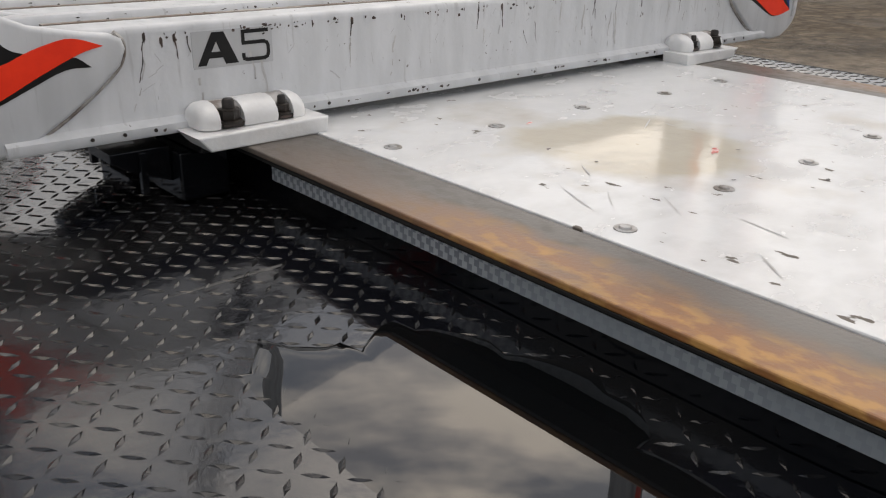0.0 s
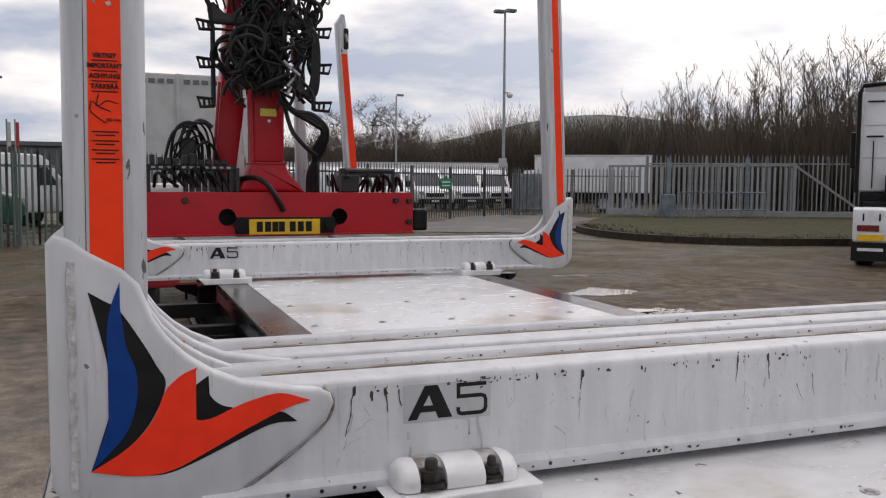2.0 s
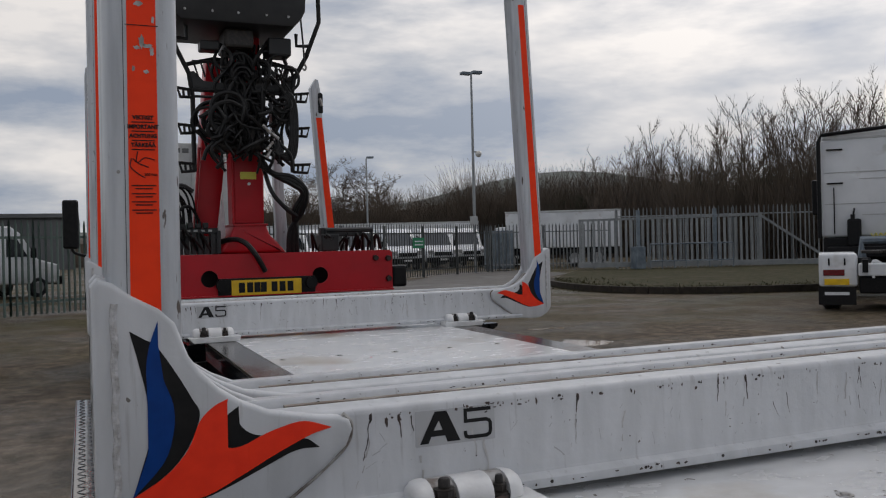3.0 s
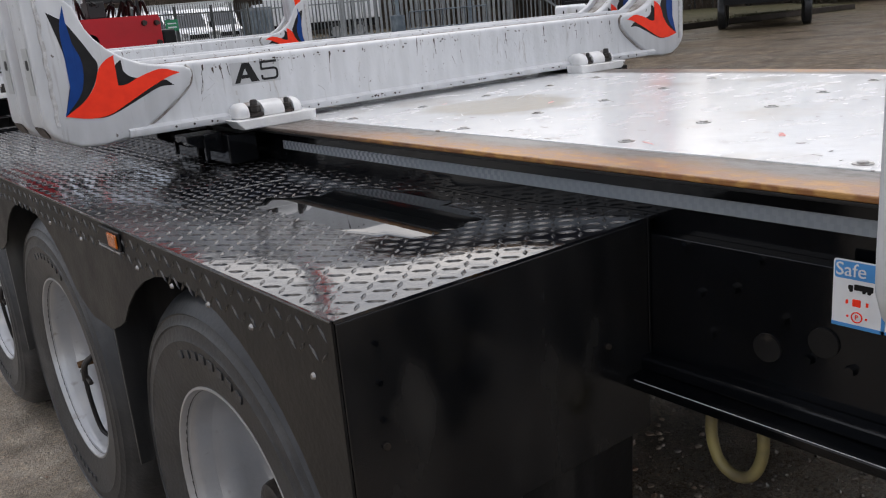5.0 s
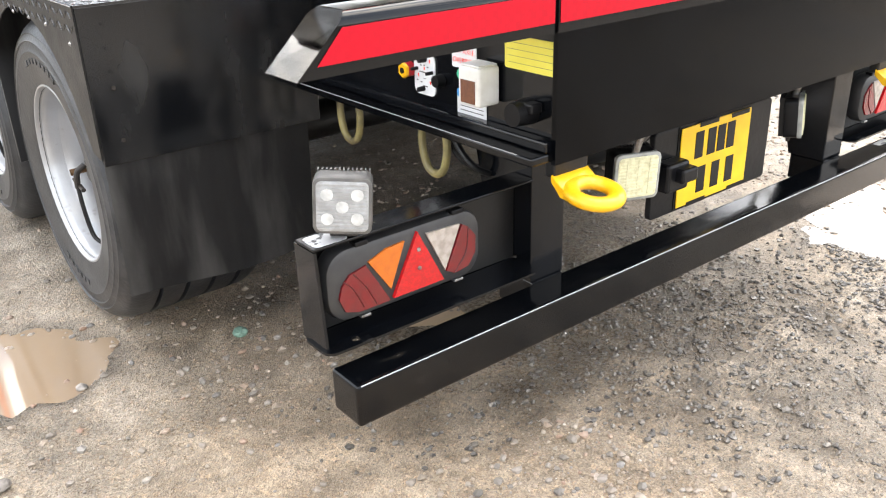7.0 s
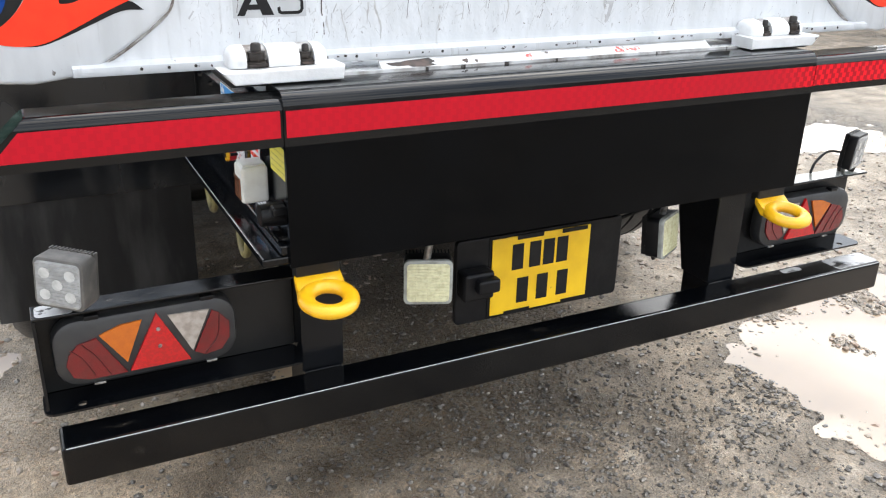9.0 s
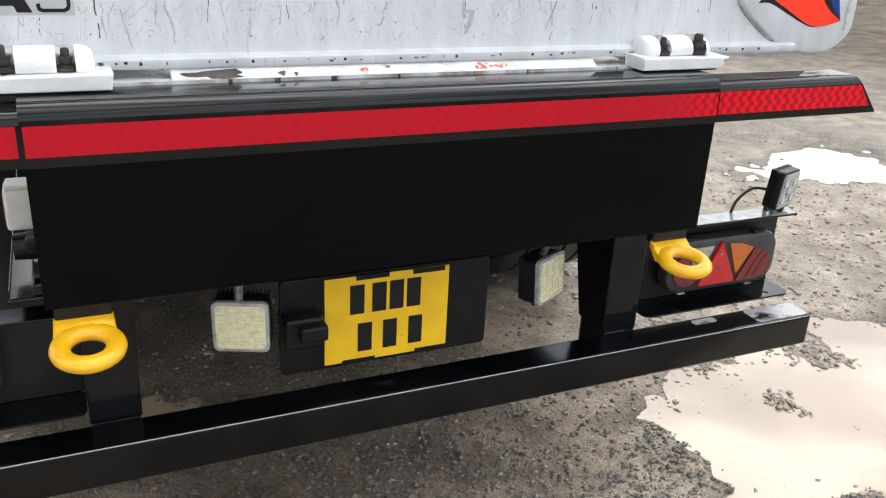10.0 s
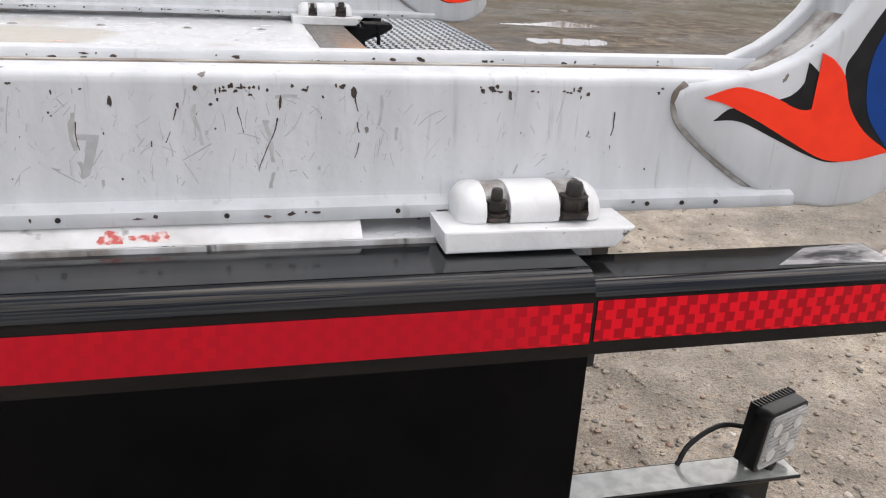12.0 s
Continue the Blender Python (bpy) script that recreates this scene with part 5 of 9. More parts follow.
# under-run bar on two posts
BW = 1.175
# thin grey rod paints the sky highlight along the bar's rubbed edge
part("worn_edge", rod((XC - BW + 0.01, 0.0203, 0.3747), (XC + BW - 0.01, 0.0203, 0.3747), 0.0011, seg=6), SCUFF_AND_HIGHLIGHT, trailer, "rubbed edge of the bar with a painted highlight")
part("underrun_bar", box(XC - BW, XC + BW, 0.018, 0.108, 0.288, 0.377, 0.008, seg=3), BAR, trailer, "gloss black steel under-run bar")
for s in (-1, 1):
    x0, x1 = span(s, 0.60, 0.70)
    part("bar_post", slab([(0.112, 0.377), (0.226, 0.377), (0.305, 0.700), (0.112, 0.700)], 0.10, (lambda s: lambda a, b, d: (ux(s, 0.556 + d), a, b))(s), 0.003), BLACK, trailer)
    part("post_stay", box(*span(s, 0.56, 0.652), 0.109, 0.22, 0.30, 0.3765, 0.003), BLACK, trailer)
    if s > 0:
        # worn spots with the sky glare painted on as pale slabs
        part("worn_patch", slab(rounded(1.00, 1.172, 0.028, 0.100, 0.012), 0.0005, lambda a, b, d: (ux(1, a), b, 0.3772 + d)), DUST_GLARE, trailer, "worn end of the bar with its glare painted pale")
        part("worn_patch", slab(rounded(0.82, 0.895, 0.070, 0.096, 0.010), 0.0005, lambda a, b, d: (ux(1, a), b, 0.3772 + d)), DUST_GLARE, trailer)
        part("worn_patch", slab([(0.96, 0.030), (1.125, 0.022), (1.125, 0.088), (1.03, 0.080)], 0.0005, lambda a, b, d: (ux(1, a), b, ZT1 - 0.0001 + d)), DUST_GLARE, trailer, "worn end of the rear tube with its glare painted pale")
    # lamp bracket: top shelf, back plate, bottom shelf
    ue, zb = (1.189, 0.618) if s < 0 else (1.137, 0.641)
    shelf = part("lamp_bracket", box(*span(s, 0.657, ue), 0.104, 0.168, zb, zb + 0.006, 0.002), BAR, trailer, "black folded steel lamp bracket")
    if s > 0:
        # pale film paints the sky's reflection over the shelf's dust
        part("dusty_top", box(*span(s, 0.705, ue - 0.003), 0.106, 0.164, zb + 0.0062, zb + 0.0068), LENS_RIM_AND_SHEEN, shelf, "dusty top of the bracket with its sky sheen painted pale")
    part("back_plate", box(*span(s, 0.657, ue - 0.002), 0.166, 0.173, 0.425, zb - 0.0005, 0.001), BLACK_DULL, shelf)
    part("bottom_shelf", slab(rounded(0.657, ue + 0.005, 0.076, 0.172, 0.022), 0.005, (lambda s: lambda a, b, d: (ux(s, a), b, 0.419 + d))(s), 0, [circle(ue - 0.067, 0.098, 0.009, 14)]), BLACK, shelf)
    if s < 0:
        part("end_plate", slab([(0.090, 0.4245), (0.104, 0.617), (0.172, 0.617), (0.172, 0.4245)], 0.006, (lambda s: lambda a, b, d: (ux(s, 1.183 + d), a, b))(s)), BLACK, shelf, "black end plate of the lamp bracket")
        part("bare_patch", slab(rounded(1.112, 1.182, 0.106, 0.160, 0.012), 0.0006, (lambda s: lambda a, b, d: (ux(s, a), b, 0.6242 + d))(s)), BARE, shelf, "scraped pale patch on the bracket")
    # combination tail lamp
    c0, c1 = (0.796, 1.163) if s < 0 else (0.737, 1.100)
    yl = 0.106
    body = part("tail_lamp", slab(rounded(c0, c1, 0.452, 0.600, 0.05, 6), 0.046, (lambda s: lambda a, b, d: (ux(s, a), yl + 0.010 + d, b))(s), 0.012), GREY_PLASTIC, trailer, "combination tail lamp with red, amber and clear lenses in a grey housing", True)
    w = c1 - c0
    def ly(s, depth=0.0):
        return lambda a, b, d: (ux(s, c1 - a * w), yl + 0.011 - d - depth, 0.456 + b * 0.140)
    part("red_lens", slab([(0.06, 0.35), (0.09, 0.15), (0.17, 0.08), (0.37, 0.08), (0.23, 0.72), (0.13, 0.66), (0.08, 0.52)], 0.006, ly(s), 0.0015), LENS_RED, body, "red tail lamp lens", True)
    part("amber_lens", slab([(0.245, 0.75), (0.375, 0.24), (0.475, 0.88), (0.36, 0.86)], 0.006, ly(s), 0.0015), LENS_AMBER, body, "amber indicator lens", True)
    part("reflector", slab([(0.385, 0.10), (0.72, 0.10), (0.555, 0.96)], 0.009, ly(s), 0.0015), REFLEX, body, "red triangular reflector", True)
    part("clear_lens", slab([(0.615, 0.88), (0.735, 0.22), (0.845, 0.86)], 0.006, ly(s), 0.0015), LENS_WHITE, body, "clear reversing lamp lens", True)
    part("red_lens", slab([(0.745, 0.20), (0.80, 0.12), (0.90, 0.16), (0.95, 0.34), (0.955, 0.6), (0.90, 0.78), (0.86, 0.84)], 0.006, ly(s), 0.0015), LENS_RED, body, "red fog lamp lens", True)
    for bow in (((0.09, 0.60), (0.15, 0.42), (0.20, 0.14)), ((0.15, 0.66), (0.22, 0.42), (0.28, 0.10)), ((0.80, 0.14), (0.88, 0.40), (0.90, 0.76))):
        part("lens_divider", pipe([ly(s)(a, b, 0.0065) for a, b in bow], 0.0013, 5, 4), LENS_DIVIDER, body)
    for b in (0.42, 0.70):
        p = ly(s)(0.555, b, 0.009)
        part("screw", rod(p, (p[0], p[1] - 0.003, p[2]), 0.0045, 0.003, seg=10), ZINC, body)
    for a in (0.22, 0.84):
        p = ly(s)(a, 1.03, 0)
        part("clip", box(p[0] - 0.014, p[0] + 0.014, p[1] - 0.002, p[1] + 0.02, p[2] - 0.004, p[2] + 0.006, 0.002), PLASTIC, body)
        p = ly(s)(a, -0.03, 0)
        part("clip", box(p[0] - 0.011, p[0] + 0.011, p[1] - 0.001, p[1] + 0.015, p[2] - 0.003, p[2] + 0.002, 0.001), ZINC, body)


def work_lamp(at, yaw, pitch, size=0.104, cream=False, label="", roll=0, deep=0.048):
    """A square lamp with cooling fins, a yoke and a ribbed lens; it looks along -y before it is turned."""
    m = Matrix.Translation(at) @ Matrix.Rotation(radians(yaw), 4, "Z") @ Matrix.Rotation(radians(pitch), 4, "X") @ Matrix.Rotation(radians(roll), 4, "Y")
    h = size / 2
    lamp = part("work_lamp", turned(slab(rounded(-h, h, -h, h, 0.014), deep, lambda a, b, d: (a, d, b), 0.003), m), PLASTIC if cream else (LED_CASE if at[0] < 0 else PLASTIC), trailer, label, True)
    part("lens", turned(slab(rounded(-h + 0.006, h - 0.006, -h + 0.006, h - 0.006, 0.010), 0.003, lambda a, b, d: (a, -0.0025 + d, b), 0.001), m), LENS_CREAM if cream else LED_FACE, lamp, "", True)
    for k in range(12):
        z = -h + 0.012 + k * (size - 0.024) / 11
        part("lens_rib", turned(box(-h + 0.008, h - 0.008, -0.0042, -0.0024, z - 0.0015, z + 0.0015), m), LENS_CREAM if cream else LED_FACE, lamp)
    if cream:
        part("lens_rim", turned(slab(rounded(-h - 0.0012, h + 0.0012, -h - 0.0012, h + 0.0012, 0.014), 0.013, lambda a, b, d: (a, -0.0012 + d, b), 0.002), m), LENS_RIM_AND_SHEEN, lamp, "clear grey rim of the lens", True)
        for k in range(1, 4):
            x = -h + k * size / 4
            part("lens_rib", turned(box(x - 0.0012, x + 0.0012, -0.0046, -0.0022, -h + 0.009, h - 0.009), m), LENS_CREAM, lamp)
    if not cream:
        for kx, kz in ((0, 0), (-0.026, 0.022), (0.026, 0.022), (-0.026, -0.022), (0.026, -0.022)):
            part("led", turned(rod((kx, -0.0048, kz), (kx, -0.0023, kz), 0.011, seg=14), m), LED_DISC, lamp)
    for k in range(13):
        x = -h + 0.006 + k * (size - 0.012) / 12
        part("cooling_fin", turned(box(x - 0.0016, x + 0.0016, deep - 0.002, deep + 0.012, -h + 0.006, h + 0.001), m), PLASTIC if cream else (LED_CASE if at[0] < 0 else PLASTIC), lamp)
    part("yoke", turned(pipe([(-0.022, 0.036, -h + 0.01), (-0.022, 0.036, -h - 0.012), (0.022, 0.036, -h - 0.012), (0.022, 0.036, -h + 0.01)], 0.006, 6, 0), m), BOLT_DARK, lamp)
    return lamp


work_lamp((-1.056, 0.090, 0.694), -36, -2, 0.103, roll=4, label="square led work lamp standing on the lamp bracket")
work_lamp((1.172, 0.118, 0.711), 22, 4, 0.106, roll=2, deep=0.026, label="square led work lamp tilted outwards on the lamp bracket")
for x, z in ((-1.035, 0.623), (1.170, 0.646)):
    part("lamp_bolt", rod((x, 0.13, z), (x, 0.125, z + 0.016), 0.008, seg=8), BOLT_DARK, trailer)
part("lamp_cable", pipe([(1.15, 0.165, 0.70), (1.10, 0.17, 0.705), (1.05, 0.165, 0.68), (1.03, 0.16, 0.648)], 0.004, 6), HOSE, trailer)
work_lamp((-0.283, 0.075, 0.562), -22, 4, 0.112, True, "square reversing lamp with ribbed cream lens under the panel")
work_lamp((0.455, 0.100, 0.560), 28, -4, 0.112, True, "square reversing lamp with ribbed cream lens under the panel")
for x, y in ((-0.283, 0.09), (0.440, 0.128)):
    part("lamp_stem", rod((x, y, 0.60), (x, y - 0.03, 0.70), 0.009, seg=8), ZINC, trailer)
part("lamp_cable", pipe([(0.30, 0.2, 0.57), (0.36, 0.18, 0.60), (0.42, 0.15, 0.63)], 0.005, 6), HOSE, trailer)

# number plate on its holder
holder = part("plate_holder", slab(rounded(-0.198, 0.285, 0.420, 0.640, 0.012), 0.016, lambda a, b, d: (a, 0.098 + d, b), 0.003), PLASTIC, trailer, "black plastic number plate holder")
plate = part("number_plate", box(-0.104, 0.182, 0.0915, 0.0955, 0.430, 0.634, 0.002), YELLOW, holder, "yellow rear number plate with scuffed edges")
part("plate_frame", slab(rounded(-0.11, 0.262, 0.424, 0.640, 0.006), 0.004, lambda a, b, d: (a, 0.0960 + d * 0.5, b)), PLASTIC, holder)
for zc, cells in ((0.580, (-0.032, 0.018, 0.058, 0.098)), (0.488, (-0.014, 0.044, 0.104))):
    for xc in cells:
        part("plate_bar", box(xc - 0.016, xc + 0.016, 0.0900, 0.0913, zc - 0.034, zc + 0.034), DECAL_BLACK, plate)
for xa, za in ((0.0, 0.631), (0.13, 0.629), (-0.03, 0.432), (0.14, 0.433)):
    part("worn_edge", box(xa - 0.035, xa + 0.04, 0.0898, 0.0912, za - 0.006, za + 0.005), PLASTIC, plate)
part("plate_lamp", box(-0.196, -0.116, 0.052, 0.097, 0.500, 0.572, 0.008), PLASTIC, holder, "black number plate lamp")
part("lamp_hood", box(-0.170, -0.112, 0.030, 0.060, 0.525, 0.560, 0.006), PLASTIC, holder)
part("plate_hanger", box(-0.16, 0.25, 0.114, 0.122, 0.60, 0.70), BLACK_DULL, holder)

# lifting eyes under the rear panel
for s in (-1, 1):
    cx = ux(s, 0.641)
    own = lathe([(0.046 + 0.018 * math.cos(a), 0.0145 * math.sin(a)) for a in (2 * math.pi * k / 14 for k in range(15))], (0, 0, 0), "Z", 40, caps=False)
    turned(own, Matrix.Translation((cx, -0.047, 0.630)) @ Matrix.Rotation(radians(10), 4, "X"))
    own = slab([(-0.052, 0.020), (0.048, 0.020), (0.050, -0.008), (0.056, -0.030), (0.040, -0.024), (0.022, -0.012), (0.0, -0.008), (-0.022, -0.012), (-0.040, -0.024), (-0.056, -0.030), (-0.054, -0.008)], 0.022, lambda a, b, d: (cx + a, b, 0.629 + d + max(b, -0.012) * 0.75), 0.005, bm=own)
    part("towing_eye", own, YELLOW_PAINT, trailer, "thick yellow painted towing eye", True)
    part("eye_weld", box(cx - 0.05, cx + 0.046, 0.013, 0.04, 0.655, 0.692, 0.004), BLACK_DULL, trailer)

# hooks under the frame
for s in (-1, 1):
    for y in (0.722, 0.372):
        x = ux(s, 0.71)
        part("rope_hook", pipe([(x, y + 0.042, 0.70), (x, y + 0.045, 0.64), (x, y + 0.030, 0.595), (x, y, 0.580), (x, y - 0.030, 0.595), (x, y - 0.045, 0.64), (x, y - 0.042, 0.70)], 0.0095, 10), YELLOW_PALE, trailer, "faded yellow bent steel rope hook", True)

# fittings and labels on the left frame side
XS = ux(-1, U_SIDE) - 0.001


def on_side(a0, a1, z0, z1, t=0.001, r=0.004):
    return slab(rounded(min(a0, a1), max(a0, a1), z0, z1, r), t, lambda a, b, d: (XS - d, a, b))


sheet = part("safety_label", on_side(0.454, 0.590, 0.862, 0.956), PAPER, trailer, "blue edged white label with vehicle pictograms")
part("label_head", on_side(0.456, 0.588, 0.930, 0.954, 0.0016), PAPER_BLUE, sheet)
part("label_edge", on_side(0.454, 0.460, 0.862, 0.956, 0.0017, 0.001), PAPER_BLUE, sheet)
part("label_edge", on_side(0.454, 0.590, 0.862, 0.867, 0.0017, 0.001), PAPER_BLUE, sheet)
part("label_edge", on_side(0.519, 0.524, 0.862, 0.932, 0.0017, 0.001), PAPER_BLUE, sheet)
part("writing", lettering("Safe", 0.026, plane_left(XS - 0.002, 0.566, 0.942)), PAPER, sheet)
for y, z in ((0.552, 0.919), (0.489, 0.877)):
    # small lorry: body, cab and three wheels
    part("pictogram", on_side(y - 0.016, y + 0.009, z - 0.003, z + 0.005, 0.0018, 0.001), DECAL_BLACK, sheet)
    part("pictogram", on_side(y + 0.0105, y + 0.017, z - 0.003, z + 0.003, 0.0018, 0.0015), DECAL_BLACK, sheet)
    for k in (-0.011, -0.004, 0.013):
        part("pictogram", on_side(y + k - 0.0024, y + k + 0.0024, z - 0.0062, z - 0.0016, 0.0020, 0.0022), DECAL_BLACK, sheet)
for y, z in ((0.556, 0.878), (0.492, 0.898)):
    # ringed letter with a mark on either side
    part("pictogram", slab(circle(y, z, 0.0078, 20), 0.0018, lambda a, b, d: (XS - d, a, b), 0, [circle(y, z, 0.0062, 20)]), DECAL_RED, sheet)
    part("writing", lettering("P", 0.0095, plane_left(XS - 0.002, y, z)), DECAL_RED, sheet)
    for k in (-0.0125, 0.0125):
        part("pictogram", on_side(y + k - 0.0016, y + k + 0.0016, z - 0.0016, z + 0.0016, 0.0018, 0.0015), DECAL_RED, sheet)
for y, z, w, h in ((0.557, 0.898, 0.0055, 0.005), (0.570, 0.898, 0.0016, 0.003), (0.543, 0.898, 0.0016, 0.003), (0.480, 0.920, 0.006, 0.004), (0.500, 0.919, 0.004, 0.0022), (0.510, 0.919, 0.0015, 0.0015)):
    part("pictogram", on_side(y - w, y + w, z - h, z + h, 0.0018, 0.0012), DECAL_RED, sheet)
marker = part("side_marker", box(XS - 0.012, XS, 0.275, 0.385, 0.918, 0.952, 0.004), LENS_AMBER, trailer, "amber side marker lamp on the frame", True)
button = part("brake_button", rod((XS, 0.472, 0.803), (XS - 0.02, 0.472, 0.803), 0.017, seg=8), CRANE_RED, trailer, "yellow and red push button")
part("button_face", rod((XS - 0.02, 0.472, 0.803), (XS - 0.027, 0.472, 0.803), 0.019, 0.016, seg=6), YELLOW_PAINT, button)
part("button_centre", rod((XS - 0.027, 0.472, 0.803), (XS - 0.029, 0.472, 0.803), 0.007, seg=12), PLASTIC, button)
valve = part("valve_plate", on_side(0.382, 0.458, 0.752, 0.846, 0.003, 0.016), PAPER, trailer, "white control plate with red symbols and black knobs")
for y, z, r in ((0.418, 0.834, 0.0085), (0.424, 0.766, 0.006), (0.446, 0.809, 0.0042), (0.392, 0.806, 0.0042)):
    part("knob", rod((XS - 0.003, y, z), (XS - 0.020, y, z), r, r * 0.9, seg=14), PLASTIC, valve)
for y, z in ((0.438, 0.834), (0.400, 0.830), (0.442, 0.795), (0.399, 0.782), (0.420, 0.812)):
    part("symbol", on_side(y - 0.0018, y + 0.0018, z - 0.0035, z + 0.0035, 0.0036, 0.0006), DECAL_RED, valve)
for y, z, w in ((0.420, 0.819, 0.002), (0.432, 0.818, 0.003), (0.408, 0.816, 0.003), (0.420, 0.803, 0.018), (0.423, 0.789, 0.0012), (0.418, 0.789, 0.0012), (0.446, 0.783, 0.003), (0.432, 0.780, 0.003), (0.418, 0.772, 0.009)):
    part("symbol", on_side(y - w, y + w, z - 0.0011, z + 0.0011, 0.0036, 0.0004), GREY_PLASTIC, valve)
part("valve_knob", rod((XS, 0.362, 0.794), (XS - 0.020, 0.362, 0.794), 0.015, 0.013, seg=18), PLASTIC, trailer, smooth=True)
lift = part("warning_label", on_side(0.243, 0.323, 0.832, 0.882), PAPER, trailer, "white label with red writing")
part("writing", lettering("LIFT AXLE", 0.0165, plane_left(XS - 0.0022, 0.283, 0.868), 0.95, -0.0005), DECAL_RED, lift)
part("writing", lettering("OVERRIDE", 0.0165, plane_left(XS - 0.0022, 0.283, 0.848), 0.95, -0.0005), DECAL_RED, lift)
sheet = part("load_label", on_side(0.010, 0.156, 0.856, 0.921), PAPER_YELLOW, trailer, "yellow label with rows of small print")
for k in range(4):
    part("print_row", on_side(0.018, 0.148, 0.868 + k * 0.013, 0.8688 + k * 0.013, 0.0013, 0.0003), YELLOW_PALE, sheet)
box_lamp = part("side_lamp", box(XS - 0.062, XS - 0.004, 0.166, 0.231, 0.778, 0.858, 0.007, seg=3), WHITE_PLASTIC, trailer, "white plastic box lamp with a brown reflector")
part("reflector", box(XS - 0.0645, XS - 0.061, 0.177, 0.220, 0.785, 0.832, 0.001), shader("brown reflector", (0.16, 0.06, 0.03), 0.2, second=(0.12, 0.045, 0.025), scale=120), box_lamp)
part("box_lid", box(XS - 0.058, XS - 0.008, 0.170, 0.227, 0.858, 0.862, 0.002), WHITE_PLASTIC, box_lamp)
part("test_point", rod((XS, 0.284, 0.822), (XS - 0.012, 0.284, 0.822), 0.011, seg=14), GREEN_DOT, trailer, "green test point cap")
tyre_label = part("data_label", on_side(0.213, 0.308, 0.714, 0.787), PAPER, trailer, "white label with a blue head")
part("label_head", on_side(0.236, 0.308, 0.770, 0.787, 0.0015), PAPER_BLUE, tyre_label)
for k in range(5):
    part("print_row", on_side(0.222, 0.297, 0.724 + k * 0.009, 0.7255 + k * 0.009, 0.0015, 0.0004), DECAL_BLACK, tyre_label)
part("air_coupling", rod((XS, 0.082, 0.780), (XS - 0.05, 0.082, 0.780), 0.026, 0.023, seg=18), PLASTIC, trailer, "black round air coupling", True)
part("coupling_arm", box(XS - 0.03, XS, 0.048, 0.103, 0.783, 0.803, 0.004), PLASTIC, trailer)
for y, z in ((0.83, 0.93), (0.80, 0.86), (0.74, 0.88), (0.70, 0.93), (0.66, 0.85), (0.62, 0.80), (0.56, 0.80), (0.78, 0.80)):
    part("frame_bolt", rod((XS + 0.001, y, z), (XS - 0.008, y, z), 0.009, 0.007, seg=6), BLACK, trailer)
for y, z in ((0.60, 0.83), (0.685, 0.80)):
    part("frame_hole", rod((XS + 0.001, y, z), (XS - 0.003, y, z), 0.022, seg=20), BLACK_DULL, trailer)
part("air_line", pipe([(ux(-1, 0.69), 0.33, 0.70), (ux(-1, 0.70), 0.30, 0.66), (ux(-1, 0.69), 0.26, 0.62), (ux(-1, 0.66), 0.24, 0.60)], 0.008, 8), HOSE, trailer)
part("air_line", pipe([(ux(-1, 0.68), 0.36, 0.70), (ux(-1, 0.69), 0.33, 0.65), (ux(-1, 0.67), 0.30, 0.61), (ux(-1, 0.64), 0.28, 0.60)], 0.008, 8), HOSE, trailer)

# ---- load bolsters with uprights ----
RED = [(1.194, 1.142), (1.146, 1.171), (1.114, 1.206), (1.097, 1.245), (1.076, 1.266), (1.054, 1.276), (1.0575, 1.264), (1.064, 1.2446), (1.068, 1.225), (1.0665, 1.2125), (1.059, 1.2030), (1.0445, 1.2003),
       (1.027, 1.2045), (1.0067, 1.2135), (0.975, 1.2240), (0.937, 1.230), (0.893, 1.216), (0.929, 1.207), (0.984, 1.183), (1.038, 1.156), (1.089, 1.133), (1.137, 1.130)]
BLUE = [(1.194, 1.142), (1.178, 1.186), (1.169, 1.218), (1.167, 1.265), (1.171, 1.321), (1.166, 1.362), (1.153, 1.400), (1.153, 1.358), (1.147, 1.314), (1.134, 1.275), (1.134, 1.236), (1.149, 1.190)]
SHADE_A = [(1.193, 1.387), (1.171, 1.373), (1.155, 1.362), (1.127, 1.318), (1.107, 1.281), (1.096, 1.255), (1.114, 1.208), (1.146, 1.171), (1.194, 1.142), (1.169, 1.218), (1.169, 1.275), (1.180, 1.334)]
SHADE_B = [(1.0386, 1.263), (1.0400, 1.244), (1.0335, 1.230), (1.021, 1.2195), (1.005, 1.2142), (1.027, 1.2040), (1.0445, 1.1995), (1.0600, 1.2025), (1.0675, 1.2125), (1.0690, 1.225), (1.0655, 1.2400), (1.053, 1.253)]
SHADE_C = [(0.940, 1.203), (0.913, 1.186), (0.952, 1.185), (1.006, 1.163), (1.060, 1.140), (1.101, 1.128), (1.149, 1.132), (1.088, 1.137), (1.037, 1.161), (0.983, 1.187)]
GUSSET = [(1.243, 1.125), (1.244, 1.15), (1.244, 1.452), (1.234, 1.464), (1.215, 1.458), (1.190, 1.440), (1.150, 1.418), (1.128, 1.395), (1.110, 1.345), (1.092, 1.318), (1.066, 1.292), (1.034, 1.270), (0.990, 1.250), (0.930, 1.238),
          (0.880, 1.232), (0.862, 1.224), (0.857, 1.208), (0.868, 1.182), (0.905, 1.150), (0.955, 1.115), (1.000, 1.088), (1.050, 1.068), (1.115, 1.060), (1.170, 1.064), (1.208, 1.082), (1.232, 1.104)]
